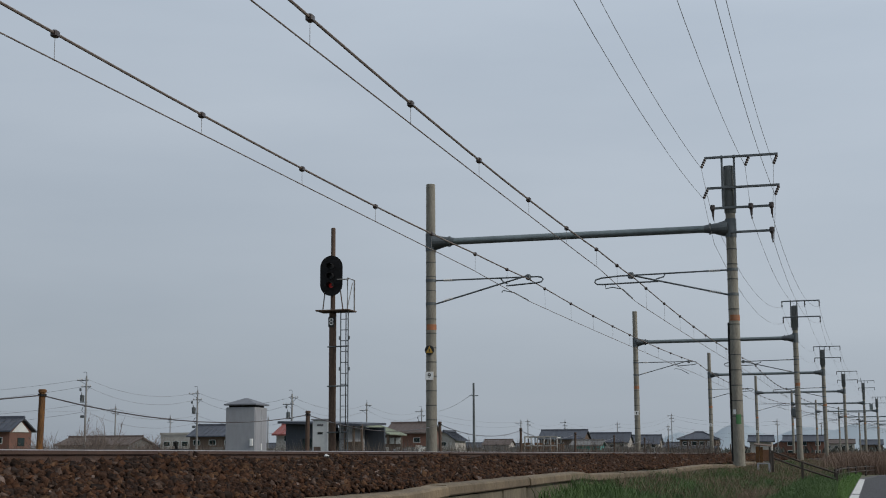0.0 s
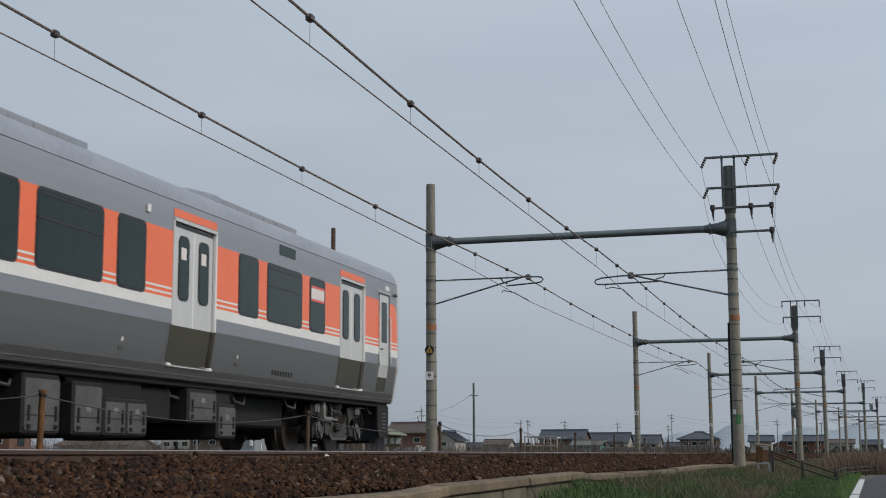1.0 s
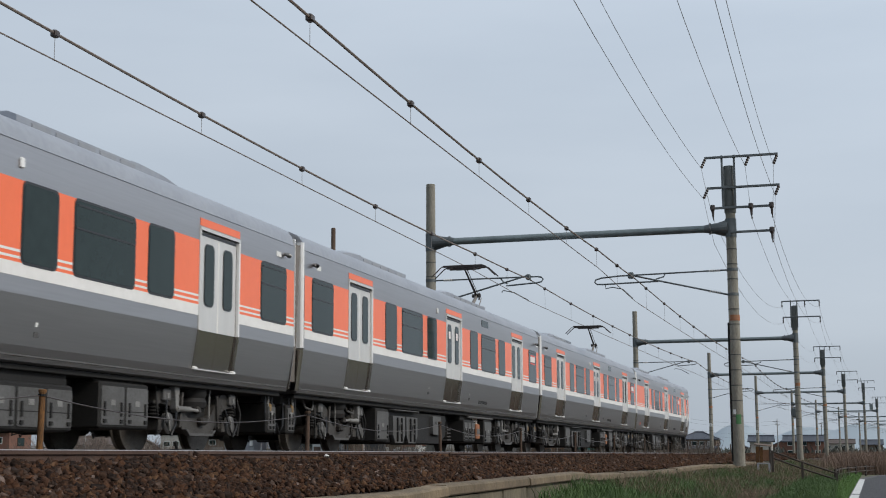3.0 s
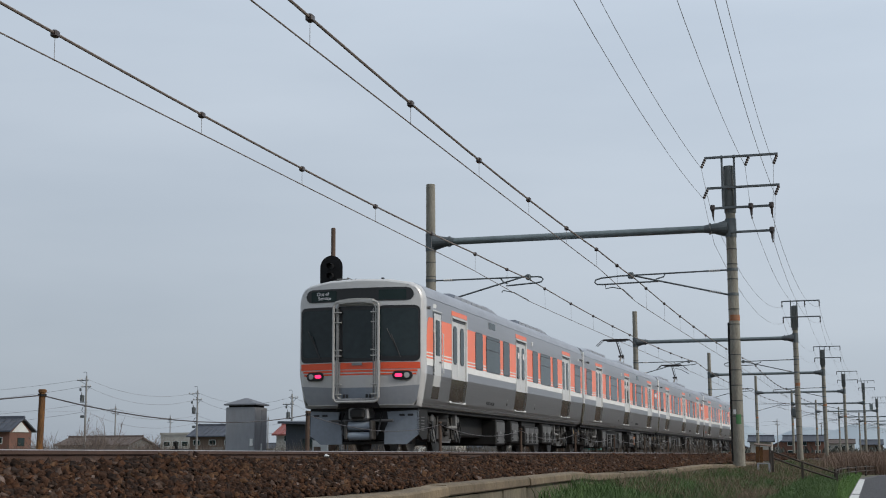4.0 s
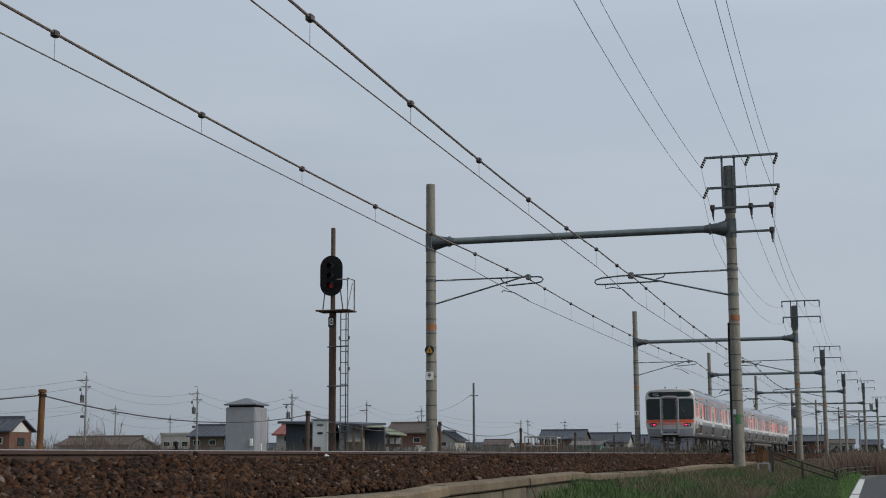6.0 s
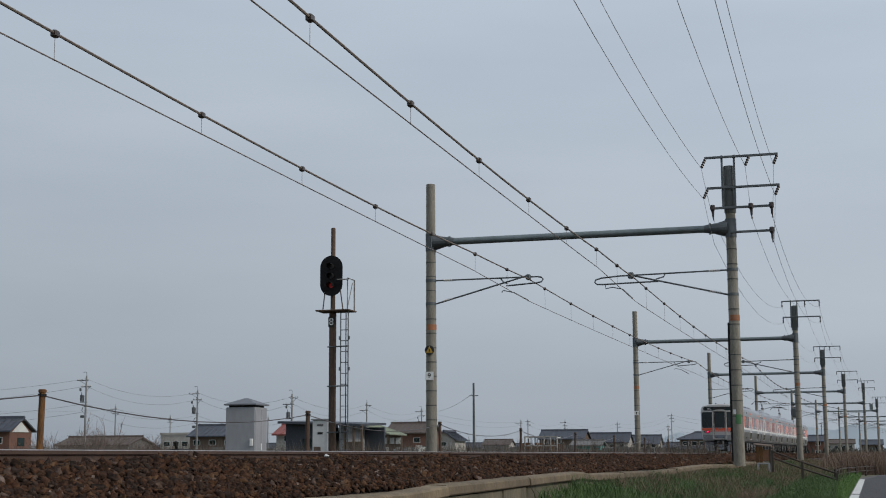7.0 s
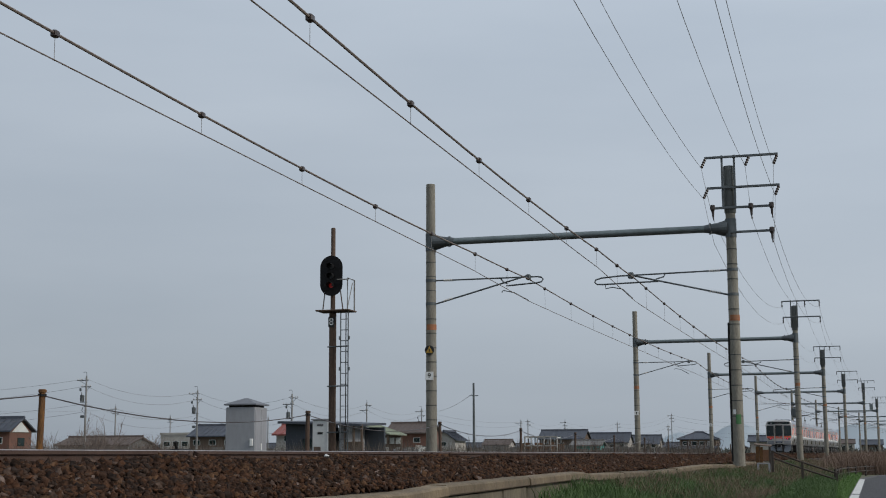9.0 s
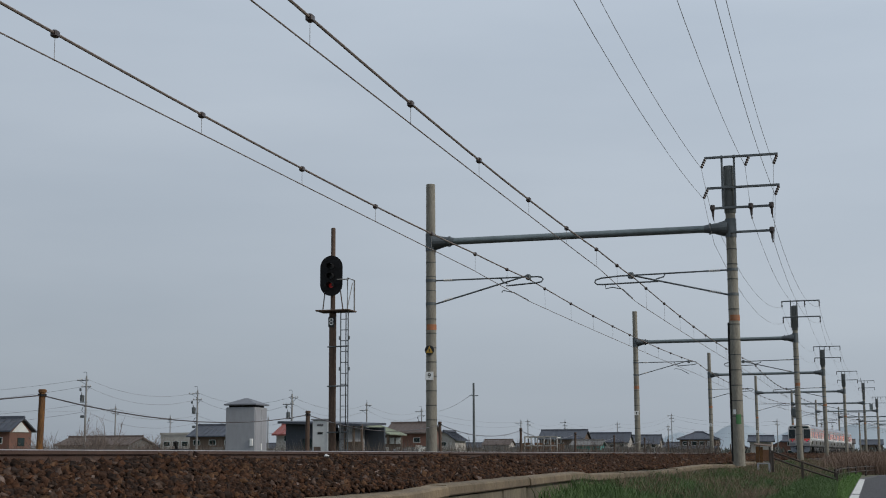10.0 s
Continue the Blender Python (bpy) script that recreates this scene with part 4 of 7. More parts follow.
def bogie(car, y, motor):
    inward = -1 if y > 0 else 1
    half = [(1.32, 0.70), (1.32, 0.85), (1.2, 0.88), (0.80, 0.88), (0.64, 0.80), (0.45, 0.56), (0.32, 0.5)]
    low = [(0.36, 0.27), (0.5, 0.32), (0.72, 0.55), (0.92, 0.66)]
    outline = half + [(-u, w) for u, w in reversed(half)] + [(-u, w) for u, w in reversed(low)] + low
    sh = Shape()
    for sx in (-1, 1):
        sh.prism(outline, lambda u, w, d: (sx * d, y + u, w), 0.97, 1.11)
    sh.box(-0.9, 0.9, y - 0.25, y + 0.25, 0.45, 0.72, 0.03)
    b = part("bogie", sh, M["bogie_frame"], car, "grimy two-axle bogie with a cranked frame")
    for q in (-1.05, 1.05):
        e = 1 if q > 0 else -1
        part("axle", Shape().tube([(-0.95, y + q, 0.43), (0.95, y + q, 0.43)], 0.085, 12), M["wheel"], b)
        for sx in (-1, 1):
            w = sx * 0.56
            part("wheel", Shape().tube([(w - sx * 0.09, y + q, 0.43), (w - sx * 0.07, y + q, 0.43), (w - sx * 0.055, y + q, 0.43), (w + sx * 0.055, y + q, 0.43), (w + sx * 0.058, y + q, 0.43), (w + sx * 0.02, y + q, 0.43), (w + sx * 0.02, y + q, 0.43), (w + sx * 0.06, y + q, 0.43)], [0.44, 0.455, 0.43, 0.428, 0.375, 0.355, 0.15, 0.12], 36), M["wheel"], b, "worn steel wheel", True)
            xx = sx * 1.02
            part("axle_box", Shape().box(min(sx * 0.86, sx * 1.13), max(sx * 0.86, sx * 1.13), y + q - 0.2, y + q + 0.18, 0.27, 0.5, 0.05), M["bogie_frame"], b)
            part("axle_cover", Shape().tube([(sx * 1.1, y + q, 0.41), (sx * 1.16, y + q, 0.41), (sx * 1.17, y + q, 0.41), (sx * 1.165, y + q, 0.41), (sx * 1.165, y + q, 0.41), (sx * 1.19, y + q, 0.41)], [0.15, 0.15, 0.125, 0.12, 0.07, 0.05], 18), M["case_face"], b, "round axle end cover", True)
            for k in (-0.24, 0.22):
                part("spring", Shape().tube([(xx, y + q + k, 0.48 + 0.024 * i) for i in range(10)], [0.07 if i % 2 else 0.1 for i in range(10)], 12), M["under_dark"], b, "ribbed rubber spring")
                part("spring_cap", Shape().tube([(xx, y + q + k, 0.69), (xx, y + q + k, 0.73)], 0.105, 12), M["bogie_frame"], b)
            part("frame_end", Shape().box(min(sx * 1.0, sx * 1.17), max(sx * 1.0, sx * 1.17), y + q + e * 0.06 - 0.11, y + q + e * 0.06 + 0.11, 0.72, 0.9, 0.02), M["case_face"], b)
            part("hose", Shape().tube([(sx * 1.12, y + q - e * 0.1, 0.9), (sx * 1.17, y + q + e * 0.1, 0.7), (sx * 1.2, y + q + e * 0.16, 0.42), (sx * 1.2, y + q, 0.24), (sx * 1.2, y + q - e * 0.13, 0.4), (sx * 1.16, y + q - e * 0.22, 0.66)], 0.015, 6), M["black"], b)
            part("hose", Shape().tube([(sx * 1.1, y + q + e * 0.3, 0.92), (sx * 1.16, y + q + e * 0.36, 0.6), (sx * 1.14, y + q + e * 0.3, 0.26), (sx * 1.12, y + q + e * 0.18, 0.3)], 0.018, 6), M["under_dark"], b)
            part("sensor_pipe", Shape().tube([(sx * 1.15, y + q + 0.02, 0.56), (sx * 1.2, y + q + 0.07, 0.45), (sx * 1.2, y + q + 0.05, 0.3)], 0.012, 6), M["lug_white"], b)
            part("brake_unit", Shape().box(min(sx * 0.7, sx * 0.86), max(sx * 0.7, sx * 0.86), y + q * 0.5 - 0.12, y + q * 0.5 + 0.12, 0.28, 0.62, 0.04), M["under_shaded"], b)
            part("axle_arm", Shape().box(xx - 0.06, xx + 0.06, y + min(q, q * 0.5), y + max(q, q * 0.5), 0.34, 0.46, 0.03), M["bogie"], b)
            part("tag", Shape().box(min(sx * 1.17, sx * 1.18), max(sx * 1.17, sx * 1.18), y + q + e * 0.06 - 0.03, y + q + e * 0.06 + 0.03, 0.76, 0.83), M["lug_white"], b)
            part("stay", Shape().tube([(sx * 1.13, y + q * 0.62, 0.36), (sx * 1.13, y + q * 0.56, 0.86)], [0.022, 0.03], 6), M["bogie_frame"], b)
    for sx in (-1, 1):
        xx = sx * 0.95
        part("air_spring", Shape().tube([(xx, y, z) for z in (0.64, 0.66, 0.74, 0.8, 0.86, 0.95)], [0.2, 0.25, 0.27, 0.24, 0.27, 0.26], 16), M["under_dark"], b, "black rubber air spring", True)
        part("frame_bolster", Shape().box(min(sx * 0.5, sx * 1.0), max(sx * 0.5, sx * 1.0), y - 0.5, y + 0.5, 0.34, 0.62, 0.04), M["under_dark"], b)
        part("trough", Shape().prism([(-0.5, 0.335), (-0.38, 0.245), (0.38, 0.245), (0.5, 0.335), (0.44, 0.335), (0.36, 0.285), (-0.36, 0.285), (-0.44, 0.335)], lambda u, w, d: (sx * d, y + u, w), 1.09, 1.17), M["case_face"], b, "pale lower lip of the frame")
        part("valve", Shape().box(min(sx * 1.08, sx * 1.2), max(sx * 1.08, sx * 1.2), y - 0.16, y + 0.04, 0.4, 0.52, 0.03), M["bogie"], b)
        part("levelling_rod", Shape().tube([(sx * 1.14, y - 0.3, 0.5), (sx * 1.14, y - 0.32, 0.98)], 0.012, 6), M["lug_white"], b)
        # bracket down from the body, with the damper that it holds
        o = inward * 0.86
        part("gusset", Shape().prism([(o - 0.3 * inward, 1.0), (o + 0.02 * inward, 1.0), (o + 0.0 * inward, 0.58), (o - 0.08 * inward, 0.58)], lambda u, w, d: (sx * d, y + u, w), 1.02, 1.1), M["under_shaded"], b)
        part("bracket_arm", Shape().prism([(o - 0.06, 1.0), (o + 0.1, 1.0), (o + 0.05, 0.62), (o - 0.02, 0.56)], lambda u, w, d: (sx * d, y + u, w), 1.1, 1.2), M["lug_white"], b, "pale bracket down from the body")
        part("damper", Shape().tube([(sx * 1.17, y + o, 0.62), (sx * 1.17, y + o - inward * 0.08, 0.62), (sx * 1.17, y + o - inward * 0.09, 0.62), (sx * 1.17, y + o - inward * 0.45, 0.62), (sx * 1.17, y + o - inward * 0.46, 0.62), (sx * 1.17, y + o - inward * 0.7, 0.61)], [0.05, 0.05, 0.042, 0.042, 0.026, 0.026], 12), M["lug_white"], b, "pale grey yaw damper", True)
        part("damper_eye", Shape().box(min(sx * 1.08, sx * 1.2), max(sx * 1.08, sx * 1.2), y + o - inward * 0.74 - 0.05, y + o - inward * 0.74 + 0.05, 0.56, 0.68, 0.03), M["bogie_frame"], b)
    if motor:
        part("traction_motor", Shape().box(-0.4, 0.4, y - 0.85, y - 0.3, 0.25, 0.72, 0.1), M["under_dark"], b)
        part("traction_motor", Shape().box(-0.4, 0.4, y + 0.3, y + 0.85, 0.25, 0.72, 0.1), M["under_dark"], b)


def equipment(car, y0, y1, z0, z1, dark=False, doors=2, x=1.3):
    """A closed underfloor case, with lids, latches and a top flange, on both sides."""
    # body near black, so the shade round the lids is in its colour
    case = part("equipment_case", Shape().box(-x, x, y0, y1, z0, z1, 0.025), M["under_dark"] if dark else M["under_shaded"], car, "" if dark else "underfloor equipment case darkened for shade, with grey lids")
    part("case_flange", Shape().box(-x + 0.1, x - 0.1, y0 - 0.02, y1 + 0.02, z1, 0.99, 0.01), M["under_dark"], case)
    if dark:
        return
    for side in (-1, 1):
        w = (y1 - y0) / doors
        for k in range(doors):
            a, b = y0 + w * k + 0.03, y0 + w * (k + 1) - 0.03
            lid = part("lid", Shape().prism(round_rect(a, b, z0 + 0.05, z1 - 0.06, 0.03, 2), side_place(side, x), -0.01, 0.014), M["case_face"], case)
            part("name_plate", Shape().prism([((a + b) / 2 - 0.06, z0 + 0.3), ((a + b) / 2 + 0.06, z0 + 0.3), ((a + b) / 2 + 0.06, z0 + 0.37), ((a + b) / 2 - 0.06, z0 + 0.37)], side_place(side, x), 0.012, 0.018), M["lug_white"], lid)
            part("seam", Shape().prism([(a + 0.02, z0 + 0.22), (b - 0.02, z0 + 0.22), (b - 0.02, z0 + 0.232), (a + 0.02, z0 + 0.232)], side_place(side, x), 0.012, 0.017), M["under_dark"], lid)
            for q in (a + 0.08, b - 0.08):
                part("latch", Shape().prism([(q - 0.018, z0 + 0.16), (q + 0.018, z0 + 0.16), (q + 0.018, z0 + 0.34), (q - 0.018, z0 + 0.34)], side_place(side, x), 0.012, 0.03), M["under_dark"], lid)
                part("bolt", Shape().prism([(q - 0.03, z0 + 0.07), (q + 0.03, z0 + 0.07), (q + 0.03, z0 + 0.12), (q - 0.03, z0 + 0.12)], side_place(side, x), 0.012, 0.035), M["under_dark"], lid)


def pantograph(car, y):
    b = part("pantograph", Shape().box(-0.62, 0.62, y - 1.0, y + 0.35, 3.98, 4.04, 0.01), M["panto"], car, "raised single-arm pantograph")
    for x in (-0.5, 0.5):
        for q in (-0.9, 0.25):
            part("foot_insulator", insulator((x, y + q, 3.8), (x, y + q, 3.99), 0.08, 3), M["insul_white"], b)
    knee = (0, y + 0.42, 4.66)
    part("lower_arm", Shape().tube([(0, y - 0.55, 4.04), knee], [0.06, 0.045], 10), M["panto_light"], b, "pale lower arm", True)
    part("control_rod", Shape().tube([(0.16, y - 0.2, 4.04), (0.13, y + 0.5, 4.6)], 0.015, 6), M["panto_light"], b)
    part("knee", Shape().tube([(-0.13, knee[1], knee[2]), (0.13, knee[1], knee[2])], 0.055, 12), M["panto"], b)
    part("knee_plate", Shape().prism([(knee[1] - 0.06, knee[2] - 0.14), (knee[1] + 0.06, knee[2] - 0.1), (knee[1] + 0.05, knee[2] + 0.1), (knee[1] - 0.08, knee[2] + 0.06)], lambda u, w, d: (d, u, w), 0.07, 0.1), M["panto"], b)
    head_y, head_z = y - 0.92, 5.29
    part("upper_arm", Shape().tube([knee, (0, head_y, head_z)], [0.04, 0.026], 8), M["panto"], b)
    part("thrust_rod", Shape().tube([(0.12, knee[1] - 0.12, knee[2] - 0.06), (0.1, head_y - 0.12, head_z - 0.02)], 0.012, 6), M["panto"], b)
    head = part("head", Shape().box(-0.3, 0.3, head_y - 0.16, head_y + 0.16, head_z - 0.01, head_z + 0.02, 0.008), M["panto"], b, "dark collector head")
    for x in (-0.42, 0.42):
        part("head_link", Shape().box(x - 0.02, x + 0.02, head_y - 0.2, head_y + 0.2, head_z + 0.02, head_z + 0.05), M["panto"], head)
    part("cross_tube", Shape().tube([(-0.45, head_y, head_z), (0.45, head_y, head_z)], 0.022, 8), M["panto"], head)
    for q in (-0.19, 0.19):
        part("contact_bar", Shape().box(-0.6, 0.6, head_y + q - 0.04, head_y + q + 0.04, head_z + 0.04, head_z + 0.1, 0.01), M["panto"], head)
        for sx in (-1, 1):
            part("horn", Shape().tube([(sx * 0.58, head_y + q, head_z + 0.075), (sx * 0.66, head_y + q, head_z + 0.05), (sx * 0.95, head_y + q, head_z - 0.22)], 0.017, 8), M["panto"], head)


def cab_front(car):
    """The driving end, on +y."""
    f = HALF_CAB

    def bend(u):
        return -0.20 * (abs(u) / 1.42) ** 2.4

    def bowed(r, k):
        return [(x, y + k * bend(x) - k * 0.10 * max(0.0, (1.9 - z) / 0.9) ** 2, z) for x, y, z in r]

    rings = [ring(PROFILE, f - 0.45), bowed(ring(PROFILE, f - 0.22), 0.6), bowed(ring(PROFILE, f - 0.11, 0.997), 0.85), bowed(ring(PROFILE, f - 0.045, 0.988), 1.0), bowed(ring(PROFILE, f - 0.012, 0.974), 1.0), bowed(ring(PROFILE, f, 0.957), 1.0)]
    mask = part("cab_mask", Shape().loft(rings, caps=False), M["mask"], car, "silver-painted flat cab front", True)

    def bent_plate(poly, d0, d1, n=18):
        """A flat outline laid on the bowed front: columns between its lower and upper edge."""
        us = [p[0] for p in poly]
        lo, hi = min(us), max(us)
        cols = []
        for k in range(n + 1):
            u = lo + (hi - lo) * (0.5 - 0.5 * math.cos(math.pi * k / n))
            u = min(max(u, lo + 1e-4), hi - 1e-4)
            ws = []
            for (ua, wa), (ub, wb) in zip(poly, poly[1:] + poly[:1]):
                if (ua <= u < ub) or (ub <= u < ua):
                    ws.append(wa + (wb - wa) * (u - ua) / (ub - ua))
            if len(ws) >= 2:
                cols.append((u, min(ws), max(ws)))
        rows = []
        for u, w0, w1 in cols:
            def at(w, d):
                return (u, f + d + bend(u) - 0.10 * max(0.0, (1.9 - w) / 0.9) ** 2, w)
            wl_ = [w0 + (w1 - w0) * i / 4 for i in range(5)]
            rows.append([at(w, d1) for w in wl_] + [at(w, d0) for w in reversed(wl_)])
        return Shape().loft(rows)

    def plate(name, poly, m, d0, d1, parent=mask, label=""):
        return part(name, bent_plate(list(poly), d0, d1), m, parent, label)

    plate("front_panel", [(x, z) for x, y, z in ring(PROFILE, f, 0.958)], M["mask"], -0.03, 0.0, label="flat silver front panel")
    plate("lower_panel", [(-1.29, 1.08), (1.29, 1.08), (1.39, 1.50), (0.6, 1.45), (-0.6, 1.45), (-1.39, 1.50)], M["mask_low"], -0.02, 0.004, label="darker grey lower panel")
    disp = plate("display_panel", [(u, w + 0.03 * (1 - (u / 1.27) ** 2)) for u, w in round_rect(-1.28, 1.28, 3.37, 3.67, 0.145, 5)], M["black"], -0.02, 0.012, label="black destination display panel")
    plate("display_glass", round_rect(0.5, 1.14, 3.4, 3.63, 0.02, 2), M["glass"], 0.0, 0.016, disp)
    plate("number_glass", round_rect(-1.12, -0.5, 3.4, 3.62, 0.02, 2), M["glass"], 0.0, 0.016, disp)
    lettering("Out of\n   Service", 0.115, M["led"], disp, pose(0.84, f + 0.02 + bend(0.84), 3.515, 90, 0, 180 - 8.5), line=0.85)
    for k, (a, b) in enumerate(((-1.415, -0.48), (0.48, 1.415))):
        w = plate("windscreen", round_rect(a, b, 2.02, 3.27, 0.12, 5), M["black"], -0.02, 0.012, label="large dark windscreen")
        plate("glass", round_rect(a + 0.045, b - 0.045, 2.14, 3.2, 0.09, 4), M["cab_glass"], 0.0, 0.017, w)
        part("wiper", Shape().tube([((a + b) / 2 - 0.05, f + 0.03 + bend((a + b) / 2), 2.1), ((a + b) / 2 + 0.16, f + 0.035 + bend((a + b) / 2 + 0.1), 2.62)], 0.012, 6), M["black"], w)
        part("wiper_blade", Shape().tube([((a + b) / 2 + 0.02, f + 0.03 + bend((a + b) / 2), 2.25), ((a + b) / 2 + 0.26, f + 0.04 + bend((a + b) / 2 + 0.16), 2.75)], 0.01, 6), M["black"], w)
    door = plate("gangway_door", round_rect(-0.5, 0.5, 1.16, 3.31, 0.08, 4), M["mask"], -0.02, 0.008, label="silver gangway door with a dark window")
    plate("door_window", round_rect(-0.46, 0.46, 2.02, 3.27, 0.03, 4), M["black"], 0.0, 0.016, door)
    plate("door_glass", round_rect(-0.34, 0.34, 2.1, 3.18, 0.05, 4), M["cab_glass"], 0.0, 0.02, door)
    plate("handle_plate", [(-0.12, 1.94), (0.12, 1.94), (0.12, 2.0), (-0.12, 2.0)], M["coupler"], 0.0, 0.03, door)
    plate("kick_plate", round_rect(-0.4, 0.4, 1.2, 1.44, 0.03, 3), M["skirt"], 0.0, 0.016, door)
    outline = round_rect(-0.53, 0.53, 1.13, 3.36, 0.12, 5)
    frame_pts = [(u, f + 0.1, w) for u, w in outline]
    part("gangway_frame", Shape().tube(frame_pts + frame_pts[:2], 0.032, 8), M["frame_grey"], mask, "raised pale tube round the gangway door", True)
    inner = [(u * 0.86, f + 0.07, 2.245 + (w - 2.245) * 0.95) for u, w in outline]
    part("gangway_frame", Shape().tube(inner + inner[:2], 0.018, 8), M["frame_grey"], mask, "", True)
    part("frame_hood", Shape().loft([[(u, f + d, w + 0.03 * (1 - (u / 0.4) ** 2)) for d, w in ((0.0, 3.3), (0.13, 3.31), (0.13, 3.4), (0.0, 3.42))] for u in (-0.4, -0.2, 0.0, 0.2, 0.4)]), M["frame_grey"], mask)
    for s in (-1, 1):
        part("chain_rod", Shape().tube([(s * 0.41, f + 0.09, 1.26), (s * 0.41, f + 0.1, 3.2)], 0.014, 8), M["coupler"], mask)
        for z in (1.3, 1.52, 2.15, 2.28, 2.9, 3.12):
            part("rod_bracket", Shape().box(min(s * 0.35, s * 0.54), max(s * 0.35, s * 0.54), f + 0.05, f + 0.12, z - 0.012, z + 0.012, 0.004), M["frame_grey"], mask)
    part("frame_foot", Shape().box(-0.5, 0.5, f - 0.02, f + 0.12, 1.12, 1.2, 0.02), M["coupler"], mask, "worn steel threshold")
    for u in (-0.32, -0.24, 0.22, 0.3):
        part("catch", Shape().box(u - 0.025, u + 0.025, f + 0.02, f + 0.06, 1.22, 1.3, 0.008), M["black"], mask)
    for z0, z1 in ((1.855, 2.0), (1.79, 1.835), (1.725, 1.76)):
        col = M["face_red"]
        e = (2.0 - z1) * 0.35
        for a, b in ((-1.41 + e, -0.54), (-0.4, 0.4), (0.54, 1.41 - e)):
            plate("band", [(a, z0), (b, z0), (b, z1), (a, z1)], col, -0.02, 0.006 if a != -0.4 else 0.012, label="orange band")
    for s in (-1, 1):
        lamp = plate("lamp_housing", round_rect(min(s * 0.81, s * 1.25), max(s * 0.81, s * 1.25), 1.61, 1.81, 0.098, 5), M["black"], -0.02, 0.03, label="black oval lamp housing")
        plate("tail_light", round_rect(min(s * 0.87, s * 1.03), max(s * 0.87, s * 1.03), 1.672, 1.748, 0.036, 3), M["tail"], 0.0, 0.04, lamp, "lit red tail light")
        plate("headlight", round_rect(min(s * 1.07, s * 1.19), max(s * 1.07, s * 1.19), 1.65, 1.77, 0.055, 5), M["lens"], 0.0, 0.038, lamp, "pale round headlight")
        skirt = part("skirt", Shape().loft([[(s * x, f + d, z) for x, z in ((0.56, 0.92), (1.3, 0.95), (1.3, 0.42), (1.02, 0.2), (0.5, 0.2), (0.5, 0.5), (0.6, 0.72))] for d in (-0.46, -0.42)]), M["skirt"], mask, "blue-grey steel skirt")
        part("skirt_side", Shape().loft([[(s * xx, f - 0.42 - k, z) for xx in (1.26, 1.3) for z in ((0.95, zl) if xx == 1.26 else (zl, 0.95))] for k, zl in ((0.0, 0.42), (0.3, 0.3), (0.62, 0.32), (0.7, 0.5))]), M["under_dark"], skirt, "black vented side of the skirt")
        for q in range(5):
            part("side_slot", Shape().box(min(s * 1.298, s * 1.306), max(s * 1.298, s * 1.306), f - 0.85, f - 0.6, 0.5 + 0.07 * q, 0.525 + 0.07 * q), M["under"], skirt)
        for q in (0.85, 1.05):
            part("slot", Shape().box(min(s * q, s * (q + 0.13)), max(s * q, s * (q + 0.13)), f - 0.425, f - 0.413, 0.82, 0.87), M["black"], skirt)
        part("door_camera", Shape().tube([(s * 1.47, f - 0.58, 3.24), (s * 1.54, f - 0.58, 3.24)], 0.04, 10), M["coupler"], car)
        # driver's door
        cd = part("crew_door", Shape().prism(round_rect(f - 1.6, f - 1.02, 1.742, 3.16, 0.03, 3), side_place(s, 1.489), -0.08, 0.006), M["door_steel"], car, "narrow steel crew door")
        part("door_gasket", Shape().prism(round_rect(f - 1.64, f - 0.93, 1.745, 3.19, 0.04, 3), side_place(s, 1.489), -0.08, 0.004), M["black"], cd)
        for z0, z1, m in ((1.5, 1.74, "door_steel"), (1.22, 1.5, "mirror_steel")):
            part("lower_panel", Shape().loft([[(s * (lean_x(z) + o), y, z) for z in (z0, z1)] + [(s * (lean_x(z) - 0.03), y, z) for z in (z1, z0)] for y, o in ((f - 1.6, 0.002), (f - 1.58, 0.006), (f - 1.04, 0.006), (f - 1.02, 0.002))]), M[m], cd, "polished lower door panel tinted with the ground's reflection" if z1 < 1.6 else "")
        part("crew_window", Shape().prism(round_rect(f - 1.47, f - 1.14, 2.2, 3.02, 0.04, 3), side_place(s, 1.489), 0.0, 0.012), M["glass"], cd)
        part("handle", Shape().box(min(s * 1.49, s * 1.53), max(s * 1.49, s * 1.53), f - 1.56, f - 1.44, 2.05, 2.08, 0.006), M["coupler"], cd, "small lever handle")
        part("rain_strip", Shape().box(min(s * 1.485, s * 1.505), max(s * 1.485, s * 1.505), f - 1.66, f - 0.9, 3.2, 3.23, 0.005), M["door_steel"], cd)
        part("camera_plate", Shape().prism([(f - 1.2, 3.28), (f - 0.95, 3.28), (f - 0.95, 3.37), (f - 1.2, 3.37)], side_place(s, 1.489), -0.004, 0.004), M["sign_white"], car)
        for q in (f - 1.68, f - 0.96):
            part("grab_rail", Shape().tube([(s * 1.48, q, 1.78), (s * 1.525, q, 1.82), (s * 1.525, q, 2.72), (s * 1.48, q, 2.76)], 0.011, 8), M["post_white"], cd)
    part("cowcatcher", Shape().loft([[(-1.02, f + d, 0.2), (1.02, f + d, 0.2), (1.02, f + d, 0.26), (-1.02, f + d, 0.26)] for d in (-0.85, -0.43)]), M["under_dark"], mask, "black obstacle guard")
    # no hole is cut: a black plate paints the dark of the opening
    plate("coupler_notch", [(-0.5, 1.0), (0.5, 1.0), (0.46, 1.12), (0.38, 1.17), (-0.38, 1.17), (-0.46, 1.12)], M["black"], -0.02, 0.008, label="black plate painting the dark opening over the coupler")
